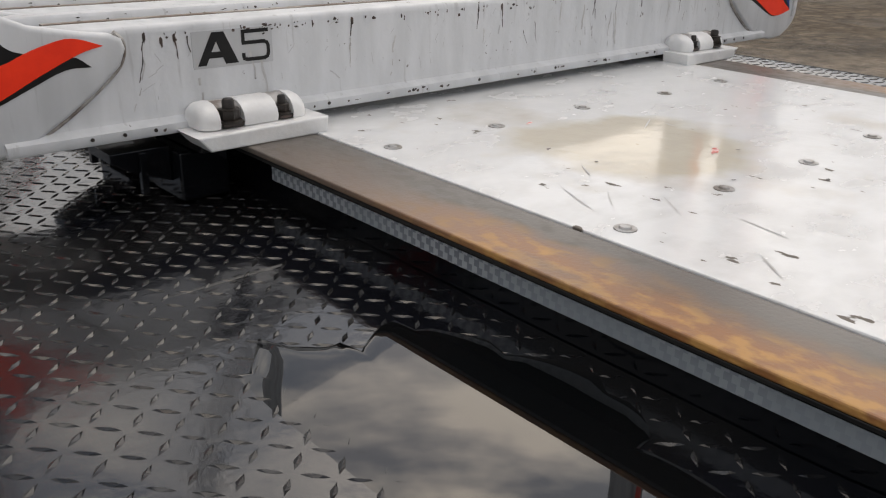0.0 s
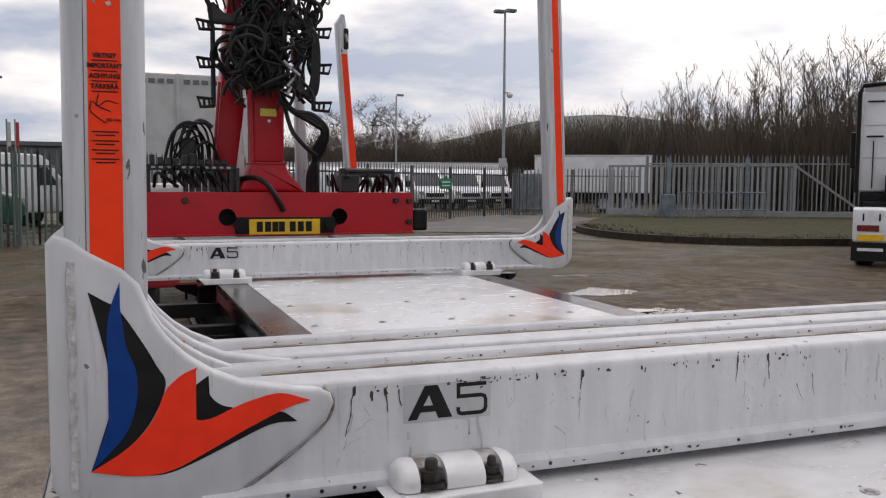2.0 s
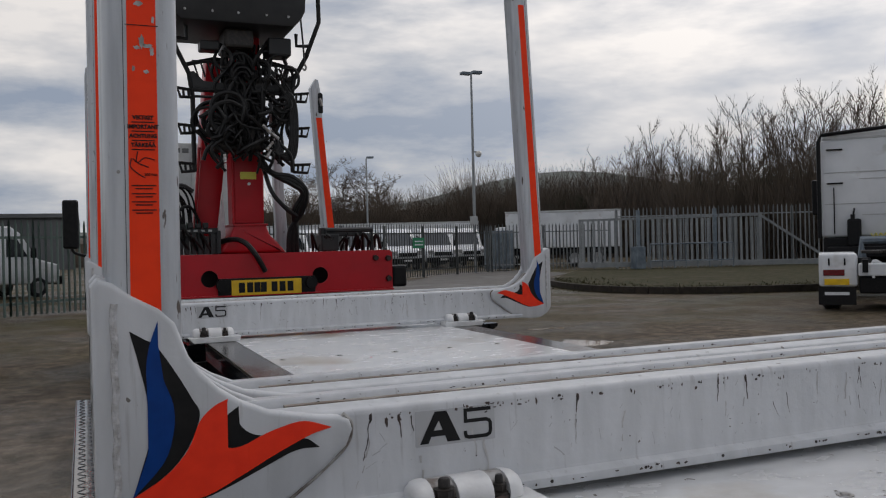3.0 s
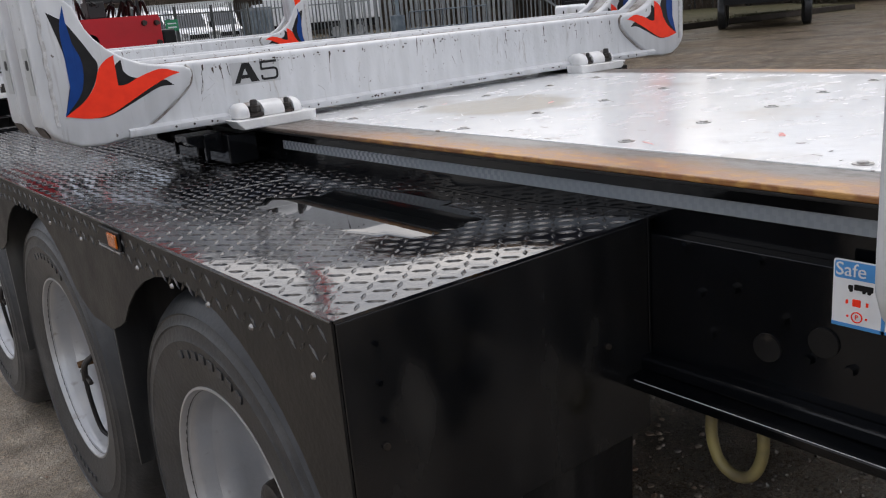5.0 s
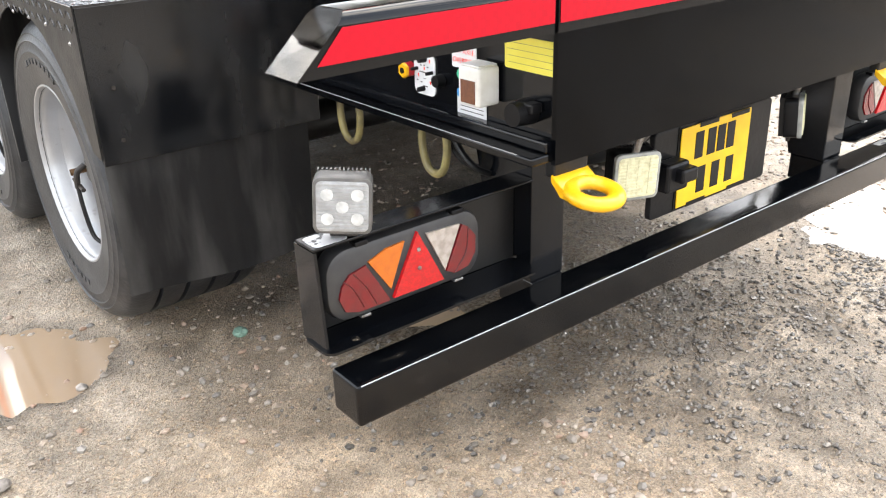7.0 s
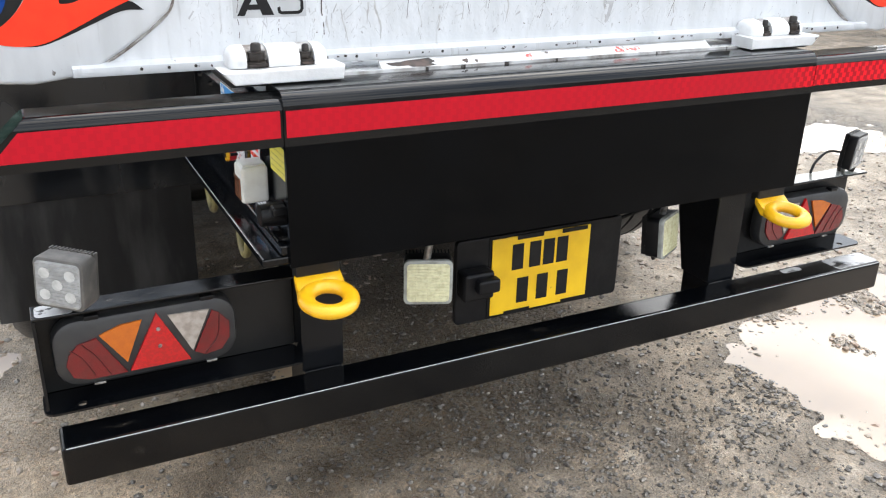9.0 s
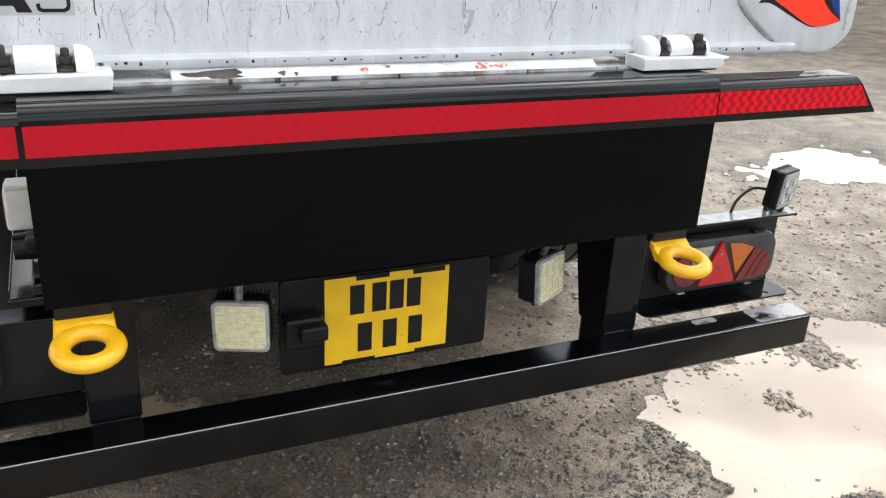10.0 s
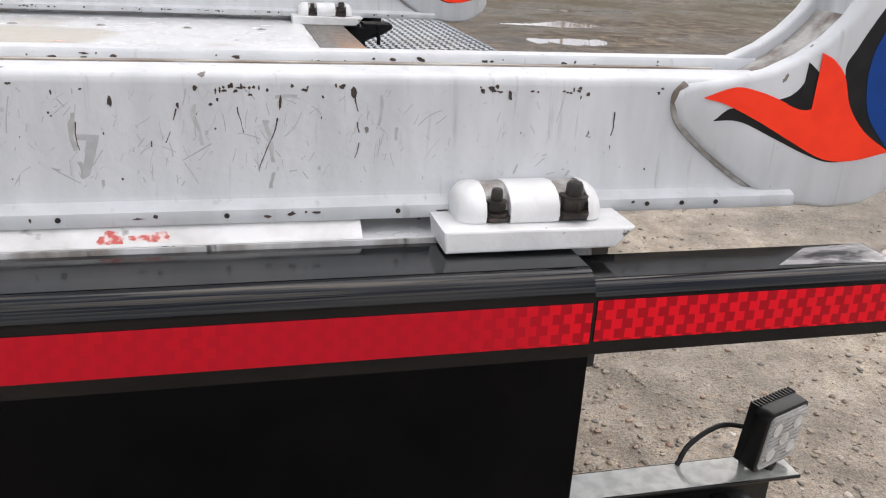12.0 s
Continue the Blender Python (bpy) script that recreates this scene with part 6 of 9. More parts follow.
BEAM = [(-0.020, 1.070), (-0.022, 1.074), (-0.020, 1.086), (-0.002, 1.094), (0.0, 1.100), (0.002, 1.226), (0.0032, 1.2325), (0.0065, 1.2365), (0.012, 1.2380), (0.064, 1.2395), (0.068, 1.236), (0.070, 1.231), (0.081, 1.231), (0.084, 1.247), (0.088, 1.251), (0.119, 1.251), (0.126, 1.246), (0.126, 1.070)]
INNER = (1.128, 1.110, 1.092, 1.066, 1.034, 0.990, 0.930, 0.880)   # outline stations along the bracket's hollow curve
Z_TOP = 3.95


def smooth_outline(pts, n=4):
    """Rounds an outline, keeping its sharp tips."""
    out, m = [], len(pts)
    for i in range(m):
        p, q, r, t = (Vector((*pts[(i + k) % m], 0)) for k in (-1, 0, 1, 2))
        sharp_q = (q - p).angle(r - q, 0) > 1.3
        sharp_r = (r - q).angle(t - r, 0) > 1.3
        p = q * 2 - r if sharp_q else p
        t = r * 2 - q if sharp_r else t
        for k in range(n):
            f = k / n
            v = 0.5 * (2 * q + (r - p) * f + (2 * p - 5 * q + 4 * r - t) * f * f + (3 * q - p - 3 * r + t) * f ** 3)
            out.append((v.x, v.y))
    return out


def film(outline, depth, s):
    bm = slab(smooth_outline(outline), 0, lambda a, b, d: (s * a, depth, b))
    bmesh.ops.triangulate(bm, faces=bm.faces[:])
    bmesh.ops.solidify(bm, geom=bm.faces[:], thickness=0.0004)
    return bm


def beam_y(z):
    """How far back the beam's slightly leaning face lies at height z."""
    return 0.002 * (z - 1.1) / 0.119


def stroke(path, width):
    """The outline of a pen line of even width along a path."""
    left, right = [], []
    for i, p in enumerate(path):
        d0 = Vector(path[i]) - Vector(path[i - 1]) if i else Vector(path[1]) - Vector(path[0])
        d1 = Vector(path[i + 1]) - Vector(path[i]) if i < len(path) - 1 else d0
        n0, n1 = Vector((-d0.y, d0.x)).normalized(), Vector((-d1.y, d1.x)).normalized()
        m = (n0 + n1).normalized()
        m *= width / 2 / max(0.5, m.dot(n0))
        left.append((p[0] + m.x, p[1] + m.y))
        right.append((p[0] - m.x, p[1] - m.y))
    return left + right[::-1]


CLAMP_PROFILE = [(-0.072, 1.078), (-0.0745, 1.088), (-0.0715, 1.099), (-0.063, 1.109), (-0.050, 1.1155), (-0.032, 1.118), (-0.012, 1.115), (0.000, 1.107), (0.004, 1.096), (0.004, 1.078)]


def capsule(u0, u1, s, round0, round1, bm=None):
    """A length of the clamp's half round body, with rounded ends where asked."""
    stations, cap = [], 0.022
    for u, end, way in ((u0, round0, 1), (u1, round1, -1)):
        if end:
            ks = [(cap * (1 - math.cos(radians(t))), 0.55 + 0.45 * math.sin(radians(t))) for t in (0, 18, 36, 54, 72, 90)]
            if way < 0:
                ks = ks[::-1]
            stations += [(u + way * d, k) for d, k in ks]
        else:
            stations.append((u, 1.0))
    own = bmesh.new()
    rings = [[own.verts.new((s * u, -0.034 + (y + 0.034) * k, 1.078 + (z - 1.078) * k)) for y, z in CLAMP_PROFILE] for u, k in stations]
    n = len(CLAMP_PROFILE)
    for p, q in zip(rings, rings[1:]):
        for i in range(n):
            own.faces.new((p[i], p[(i + 1) % n], q[(i + 1) % n], q[i]))
    own.faces.new(rings[0][::-1])
    own.faces.new(rings[-1])
    return join(bm, own)


def blot(bm, x, z, w, h, r, y=None):
    """One ragged chip on the beam's face."""
    n = r.randint(7, 10)
    ring = []
    for k in range(n):
        a = 2 * math.pi * k / n
        q = r.uniform(0.5, 1.15)
        zz = z + h * q * math.sin(a)
        ring.append(bm.verts.new((x + w * q * math.cos(a), (beam_y(zz) if y is None else y) - 0.0007, zz)))
    bm.faces.new(ring)


def beam_marks(b, seed, wear):
    """Chipped edges, wandering runs of dirty oil, faint streaks and scratches on a beam's face."""
    rr = random.Random(seed)
    runs, faint, marks = bmesh.new(), bmesh.new(), bmesh.new()

    def trickle(bm, x, z, long, w, gaps):
        n = max(4, int(long / 0.006))
        rows, drift = [], rr.uniform(-0.25, 0.25)
        for k in range(n + 1):
            hw = w * rr.uniform(0.45, 1.3) * (1 - 0.45 * k / n)
            rows.append(None if rr.random() < gaps and k else (bm.verts.new((x - hw, beam_y(z) - 0.0007, z)), bm.verts.new((x + hw, beam_y(z) - 0.0007, z))))
            drift = drift * 0.7 + rr.uniform(-0.28, 0.28)
            x, z = x + drift * long / n, z - long / n
            if z < 1.104:
                break
        for p, q in zip(rows, rows[1:]):
            if p and q:
                bm.faces.new((p[0], p[1], q[1], q[0]))

    for _ in range(34):
        # chips cluster along the top edge
        x = rr.uniform(-0.84, 0.84)
        for _ in range(rr.randint(1, 4)):
            w = 0.0012 + 0.0045 * rr.random() ** 2
            blot(runs, x + rr.gauss(0, 0.012), 1.226 - abs(rr.gauss(0, 0.007)), w, rr.uniform(0.0012, 0.004), rr)
    for _ in range(13 if not wear else 9):
        x, z = rr.uniform(-0.83, 0.83), 1.224 - abs(rr.gauss(0, 0.012))
        blot(runs, x, z, rr.uniform(0.002, 0.0042), rr.uniform(0.005, 0.012), rr)
        if rr.random() < 0.75:
            trickle(runs, x + rr.uniform(-0.002, 0.002), z - 0.004, rr.uniform(0.025, 0.085), rr.uniform(0.0007, 0.0016), 0.12)
    for _ in range(9):
        trickle(runs, rr.uniform(-0.83, 0.83), rr.uniform(1.16, 1.22), rr.uniform(0.02, 0.06), rr.uniform(0.0006, 0.0012), 0.25)
    for _ in range(16):
        trickle(faint, rr.uniform(-0.84, 0.84), rr.uniform(1.17, 1.222), rr.uniform(0.03, 0.10), rr.uniform(0.0012, 0.0035), 0.1)
    for _ in range(16):
        blot(runs, rr.uniform(-0.84, 0.84), rr.uniform(1.115, 1.20), rr.uniform(0.0008, 0.002), rr.uniform(0.0008, 0.002), rr)
    for _ in range(38):
        blot(runs, rr.uniform(-0.84, 0.84), 1.0795 + rr.uniform(-0.002, 0.003), rr.uniform(0.0015, 0.007), rr.uniform(0.0012, 0.0035), rr, -0.0215)
    for _ in range(70):
        blot(runs, rr.uniform(-0.9, 0.9), 1.241 + rr.uniform(-0.004, 0.006), 0.001 + 0.006 * rr.random() ** 2, rr.uniform(0.0008, 0.0025), rr, 0.0834)
    # scratches and dull smears across the beam's face
    for _ in range(110 + 620 * wear):
        x, z, w = rr.uniform(-0.84, 0.84 - 0.5 * wear * rr.random()), rr.uniform(1.108, 1.222), rr.uniform(0.0002, 0.0006) if rr.random() < 0.94 else rr.uniform(0.0010, 0.0020)
        a, turn, step_l, n = rr.gauss(1.35, 0.55), rr.uniform(-0.12, 0.12), rr.uniform(0.002, 0.007), rr.randint(2, 4 if rr.random() < 0.8 else 8)
        line = []
        for k in range(n):
            line.append((x, z, a))
            x, z, a = x + step_l * math.cos(a), z + step_l * math.sin(a), a + turn
            if not 1.104 < z < 1.222:
                break
        rows = [[marks.verts.new((px + o * w * math.sin(pa), beam_y(pz) - 0.0004, pz - o * w * math.cos(pa))) for o in (-1, 1)] for px, pz, pa in line]
        for p, q in zip(rows, rows[1:]):
            marks.faces.new((p[0], p[1], q[1], q[0]))
    if wear:
        # a worn stencil stroke left on the rear beam
        marks.faces.new([marks.verts.new((x - XC, beam_y(z) - 0.0004, z)) for x, z in ((0.218, 1.171), (0.243, 1.170), (0.2365, 1.146), (0.229, 1.124), (0.222, 1.120), (0.219, 1.123), (0.226, 1.145), (0.2295, 1.164), (0.219, 1.165))])
    part("scuffing", marks, SCUFF_AND_HIGHLIGHT, b, "grey scratches on the beam")["kind"] = "stuff"
    part("rain_streak", faint, STREAK, b, "faint grey rain streaks on the beam")["kind"] = "stuff"
    part("run_stains", runs, GRIME, b, "dark chips and run stains on the beam")["kind"] = "stuff"


def build_bolster(name_label):
    """A bolster whose front face lies at y = 0, about the middle line."""
    b = thing("load_bolster", (0, 0, 0), name_label, "bolster", "bolsters of the timber vehicle")
    part("cross_beam", slab(BEAM, 2.1, lambda a, z, d: (d - 1.05, a, z)), WHITE, b, "white cross beam with dark scratches and run stains", True)
    part("beam_groove", box(-0.95, 0.95, 0.0705, 0.0834, 1.2300, 1.2405), GROOVE, b, "brown grime in the beam's groove")
    for s in (-1, 1):
        g = part("end_gusset", slab(GUSSET, 0.032, lambda a, z, d: (s * a, d - 0.010, z), 0.008, seg=3), WHITE, b, "white cast end bracket with welded seams", True)
        part("back_plate", slab(GUSSET, 0.024, lambda a, z, d: (s * a, d + 0.094, z), 0.005, seg=3), WHITE, g, "", True)
        core = [(a + 0.009, z - 0.013) if a in INNER else (a + 0.0005 if a > 1.24 else a, z) for a, z in GUSSET]
        part("bracket_core", slab(core, 0.088, lambda a, z, d: (s * a, d + 0.014, z)), WHITE, g, "", True)
        curve = [p for p in core if p[0] - 0.009 in INNER or any(abs(p[0] - 0.009 - q) < 1e-6 for q in INNER)]
        part("curve_grime", slab(curve + [(a + 0.004, z - 0.004) for a, z in reversed(curve)], 0.068, lambda a, z, d: (s * (a - 0.0008), d + 0.024, z + 0.0008)), WHITE_GRIMY, g, "dirt in the bracket's hollow curve")
        part("film_shadow", film(SHADE_A, -0.0105, s), DECAL_BLACK, g, "black film")
        part("film_shadow", film(SHADE_B, -0.0105, s), DECAL_BLACK, g, "black film")
        part("film_shadow", film(SHADE_C, -0.0105, s), DECAL_BLACK, g, "black film")
        part("film_blue", film(BLUE, -0.0111, s), DECAL_BLUE, g, "blue film")
        part("film_red", film(RED, -0.0117, s), DECAL_RED, g, "orange red film")
        part("weld_seam", pipe([(s * (1.214 + 0.0015 * math.sin(k * 2.1)), -0.0100, 1.12 + 0.022 * k) for k in range(15)], 0.0055, 6, 2), WELD, g)
        part("weld_seam", pipe([(s * a, 0.0, z) for a, z in ((0.872, 1.232), (0.859, 1.215), (0.867, 1.184), (0.904, 1.150), (0.954, 1.114), (0.999, 1.087))], 0.0046, 6, 4), WHITE_GRIMY, g, "grimy weld at the bracket's tail")
        # open lower end of the upright and a film patch on the bracket's outer face
        # flat brown slab; the hollow's inner shade is put into its dark colour
        part("bracket_hollow", slab(rounded(0.020, 0.108, 1.092, 1.119, 0.011), 0.003, lambda a, z, d: (s * (1.2435 - (1.125 - z) * 0.50 + d), a, z)), HOLLOW, g, "rust brown hollow end with its shade painted dark")
        part("bracket_film", slab(rounded(0.012, 0.066, 1.198, 1.310, 0.002), 0.0006, lambda a, z, d: (s * (1.2452 + d), a, z)), VAN_SILVER, g, "faded grey film patch with a dark mark")
        part("film_mark", slab(rounded(0.024, 0.050, 1.258, 1.282, 0.008), 0.0005, lambda a, z, d: (s * (1.2459 + d), a, z)), DECAL_BLACK, g)
        # upright: rounded aluminium section
        x0, x1 = 1.118, 1.224
        up = part("upright", slab(rounded(x0, x1, 0.0, 0.115, 0.022, 6), Z_TOP - 1.15, lambda a, y, d: (s * a, y - 0.004, 1.15 + d)), UPRIGHT, b, "white aluminium upright with scuffs", True)
        part("upright_tip", slab([(x0, Z_TOP), (x1, Z_TOP), (x1 - 0.01, Z_TOP + 0.09), (x1 - 0.04, Z_TOP + 0.10)], 0.09, lambda a, z, d: (s * a, 0.02 + d, z), 0.004), UPRIGHT, up)
        part("orange_strip", slab([(1.147, 1.36), (1.190, 1.36), (1.186, 2.86), (1.150, 2.86)], 0.0006, lambda a, z, d: (s * a, -0.0046 - d, z)), ORANGE, up, "orange warning strip")
        part("groove_line", box(*sorted((s * 1.1945, s * 1.1935)), -0.0046, -0.0040, 1.40, 3.15), GREY_PLASTIC, up)
        for z in (1.62, 1.93, 2.2, 2.61):
            part("rivet", rod((s * 1.203, -0.003, z), (s * 1.203, -0.0052, z), 0.0028, seg=8), ZINC, up)
        # clamp
        u0, u1 = (0.565, 0.785) if s < 0 else (0.553, 0.768)
        CU, CL = (0.577, 1.0) if s < 0 else (0.564, 0.92)
        part("clamp_plate", slab([(u0 - 0.01, 1.050), (u1 - 0.012, 1.050), (u1 + 0.012, 1.076), (u0 - 0.014, 1.078)], 0.075, lambda a, z, d: (s * a, -0.095 + d, z), 0.003), WHITE_CLEAN, b, "white clamp plate")
        us = (0.623, 0.722) if s < 0 else (0.611, 0.709)
        radii = (0.0150, 0.0215)
        c = part("clamp", capsule(us[0] + radii[0], us[1] - radii[1], s, False, False), WHITE_CLEAN, b, "rounded white clamp with two dark bolts", True)
        part("clamp_end", capsule(CU, us[0] - radii[0], s, True, False), WHITE_CLEAN, c, "", True)
        part("clamp_end", capsule(us[1] + radii[1], CU + 0.198 * CL, s, False, True), WHITE_CLEAN, c, "", True)
        for u, r in zip(us, radii):
            part("pocket_wall", slab([(-0.056, 1.078), (-0.058, 1.096), (-0.053, 1.106), (-0.044, 1.1125), (-0.032, 1.1165), (-0.012, 1.1135), (0.003, 1.103), (0.003, 1.078)], 2 * r - 0.0002, lambda a, z, d: (s * (u - r + 0.0001 + d), a, z)), POCKET, c)
            part("pocket_floor", slab([(-0.070, 1.0785), (-0.072, 1.086), (-0.0565, 1.086), (-0.0565, 1.0785)], 2 * r - 0.0002, lambda a, z, d: (s * (u - r + 0.0001 + d), a, z)), BOLT_DARK, c)
            k = r / 0.0225
            bolt = lathe([(0.0, 1.086), (0.0225 * k, 1.086), (0.0225 * k, 1.0895), (0.017 * k, 1.090)], (s * u, -0.060, 0), "Z", 20)
            bolt = rod((s * u, -0.060, 1.0895), (s * u, -0.060, 1.0895 + 0.017 * k), 0.0175 * k, seg=6, bm=bolt, bevel=0.002)
            bolt = lathe([(0.0185 * k, 1.0895 + 0.017 * k), (0.0185 * k, 1.0915 + 0.017 * k), (0.011 * k, 1.0925 + 0.017 * k), (0.0105 * k, 1.1 + 0.022 * k), (0.008 * k, 1.103 + 0.022 * k), (0.0, 1.104 + 0.022 * k)], (s * u, -0.060, 0), "Z", 16, bm=bolt)
            part("clamp_bolt", bolt, BOLT_DARK, c, "dark greasy bolt", True)
            # grease streak under the bolt
            part("grease_smear", slab([(-0.7 * r, 1.0805), (0.6 * r, 1.0805), (0.75 * r, 1.085), (0.3 * r, 1.0845), (-0.2 * r, 1.0855), (-0.8 * r, 1.0848)], 0.0006, lambda a, z, d: (s * u + a, -0.0728 - d - (z - 1.078) * 0.14, z)), GRIME, c)
        part("clamp_pad", box(*sorted((s * 0.575, s * 0.775)), -0.06, 0.115, 1.040, 1.052, 0.002), BLACK_DULL, b)
        for u in (0.83, 0.88, 0.93, 0.5, 0.3, 0.12):
            part("flange_hole", rod((s * u, -0.0226, 1.080), (s * u, -0.0214, 1.080), 0.0032, seg=8), BOLT_DARK, b)
    beam_marks(b, 8, 0)
    # model sign on the left half
    sign = part("model_sign", slab(rounded(-0.7465, -0.5985, 1.1625, 1.2225, 0.002), 0.0004, lambda a, z, d: (a, beam_y(z) - 0.0002 - d, z)), SIGN_FILM, b, "clear film sign with black writing")
    letter = [(-0.739, 1.167), (-0.7109, 1.2198), (-0.6894, 1.2198), (-0.6647, 1.167), (-0.6886, 1.167), (-0.6932, 1.178), (-0.7183, 1.178), (-0.7237, 1.167)]
    part("writing", slab(letter, 0.0004, lambda a, z, d: (a, beam_y(z) - 0.0009 - d, z), 0, [[(-0.7134, 1.1881), (-0.6973, 1.1881), (-0.7039, 1.2048)]]), DECAL_BLACK, sign)
    five = [(-0.606, 1.2167), (-0.6543, 1.2167), (-0.6543, 1.1982), (-0.6151, 1.1982), (-0.6093, 1.1956), (-0.6072, 1.1908), (-0.6072, 1.178), (-0.6093, 1.1732), (-0.6151, 1.1703), (-0.6481, 1.1703), (-0.6535, 1.1723), (-0.6547, 1.1762), (-0.6547, 1.1815)]
    part("writing", slab(stroke(five, 0.0062), 0.0004, lambda a, z, d: (a, beam_y(z) - 0.0009 - d, z)), DECAL_BLACK, sign)
    return b


BOLSTERS = [(2.259, "white timber bolster with orange striped uprights, clamped to the trailer deck"), (2.478, "white timber bolster standing close behind another one"), (5.254, "white timber bolster in front of the red crane"),
            (0.165, "white timber bolster at the rear end of the trailer"), (9.70, "white timber bolster behind the crane on the lorry")]
first = build_bolster(BOLSTERS[0][1])
warn = next(o for o in first.children if o.name.startswith("upright"))
for word, z in (("VIKTIGT", 1.700), ("IMPORTANT", 1.6865), ("ACHTUNG", 1.673), ("TÄRKEÄÄ", 1.6595)):
    part("writing", lettering(word, 0.0082, plane_rear(-1.168, -0.0058, z), 0.95, 0.0003), DECAL_BLACK, warn)
    part("print_row", box(-1.184, -1.152, -0.0060, -0.0054, z - 0.0072, z - 0.0058), DECAL_BLACK, warn)
for k, z in enumerate((1.600, 1.5955, 1.588, 1.5835, 1.576, 1.5715, 1.564, 1.5595)):
    w = 0.017 if k % 2 == 0 else 0.012
    part("print_row", box(-1.168 - w, -1.168 + w, -0.0060, -0.0054, z - 0.0008, z + 0.0008), DECAL_BLACK, warn)
for pts in (((-1.185, 1.640), (-1.186, 1.627), (-1.172, 1.615), (-1.166, 1.612)), ((-1.183, 1.640), (-1.176, 1.634), (-1.166, 1.641), (-1.152, 1.638)), ((-1.176, 1.650), (-1.178, 1.636), (-1.170, 1.630)), ((-1.173, 1.632), (-1.161, 1.627))):
    part("pictogram", pipe([(x, -0.0056, z) for x, z in pts], 0.0008, 5, 4), DECAL_BLACK, warn)
part("writing", lettering("200 Nm", 0.0055, plane_rear(-1.158, -0.0058, 1.616)), DECAL_BLACK, warn)
scrape = bmesh.new()
for x, z, w, h in ((-1.172, 1.868, 0.006, 0.004), (-1.168, 1.812, 0.004, 0.009), (-1.160, 1.806, 0.007, 0.003), (-1.154, 1.798, 0.003, 0.006), (-1.175, 1.803, 0.005, 0.0025), (-1.162, 1.768, 0.004, 0.003), (-1.180, 1.772, 0.002, 0.004), (-1.152, 1.845, 0.002, 0.005), (-1.166, 1.905, 0.003, 0.007)):
    scrape.faces.new([scrape.verts.new((x + w * (1 + 0.3 * math.sin(2 * k + x * 900)) * math.cos(math.pi * k / 6), -0.0060, z + h * (1 + 0.3 * math.sin(3 * k + z * 700)) * math.sin(math.pi * k / 6))) for k in range(12)])
part("scrape", scrape, POCKET, warn, "grey scraped patches in the orange film")
part("film_seam", box(-1.191, -1.145, -0.0058, -0.0053, 1.8355, 1.8366), DECAL_BLACK, warn)

# uprights lean slightly inwards above their brackets
for ob in first.children_recursive:
    if ob.name.startswith("upright") or ob.parent.name.startswith("upright"):
        for v in ob.data.vertices:
            if v.co.z > 1.40:
                v.co.x -= (v.co.z - 1.40) * (0.052 if v.co.x > 0 else -0.008)
first.location = (XC, BOLSTERS[0][0], 0)
for y, label in BOLSTERS[1:]:
    c = copy_thing(first, pose(XC, y, 0))
    c["label"] = label
    if y < 1:
        rear_bolster = c
    for ch in list(c.children_recursive):
        if ch.name.startswith(("writing", "print_row", "pictogram", "film_seam", "scrape")) and ch.parent.name.startswith("upright"):
            bpy.data.objects.remove(ch)
        elif y < 1 and ch.name.startswith(("scuffing", "run_stains", "rain_streak")):
            bpy.data.objects.remove(ch)
        elif y > 9 and ch.name.startswith(("upright", "groove_line")):
            ch.data = ch.data.copy()
            for v in ch.data.vertices:
                v.co.z -= 0.78 if v.co.z > 2.9 else 0
            if ch.name.startswith("upright") and not ch.name.startswith("upright_tip"):
                # open slot with a pin in the cut-off tip, its shade painted black
                side = 1 if ch.data.vertices[0].co.x > 0 else -1
                mid_x = side * (1.171 - (0.085 if side > 0 else 0.013))
                for name, own, mat in (("tip_slot", slab(rounded(mid_x - 0.026, mid_x + 0.026, 2.905, 3.12, 0.02), 0.001, lambda a, z, d: (a, -0.0045 - d, z)), DECAL_BLACK), ("tip_pin", rod((mid_x - 0.01, -0.02, 3.06), (mid_x + 0.01, -0.02, 2.98), 0.016, seg=8), ZINC)):
                    part(name, own, mat, None).parent = ch
        elif y > 9 and ch.name.startswith("orange_strip"):
            # the last pair carries broader film
            ch.data = ch.data.copy()
            mid_x = sum(v.co.x for v in ch.data.vertices) / len(ch.data.vertices)
            for v in ch.data.vertices:
                v.co.x = mid_x + (v.co.x - mid_x) * 1.7

beam_marks(rear_bolster, 23, 1)

# scratches and chips on the deck sheet
dr = random.Random(19)
for name, mat, n in (("deck_scratches", STREAK, 46), ("deck_chips", GRIME, 60), ("deck_rubs", RUB, 6)):
    bm = bmesh.new()
    for _ in range(n):
        cx, cy, turn = XC + dr.uniform(-0.54, 0.54), dr.choice((dr.uniform(0.3, 2.1), dr.uniform(0.3, 2.1), dr.uniform(2.7, 5.1))), dr.uniform(-0.5, 0.5) + (0.9 if n < 50 else 0)
        ln, wd = (dr.uniform(0.010, 0.055), dr.uniform(0.0006, 0.0022)) if mat is STREAK else ((dr.uniform(0.002, 0.0085), dr.uniform(0.0015, 0.004)) if mat is GRIME else (dr.uniform(0.012, 0.035), dr.uniform(0.003, 0.008)))
        ring = []
        for k in range(12):
            a = 2 * math.pi * k / 12
            q = dr.uniform(0.65, 1.15)
            px, py = ln * q * math.cos(a), wd * q * math.sin(a)
            ring.append(bm.verts.new((cx + px * math.cos(turn) - py * math.sin(turn), cy + px * math.sin(turn) + py * math.cos(turn), ZD + 0.0006)))
        bm.faces.new(ring)
    part(name, bm, mat, deck)["kind"] = "stuff"

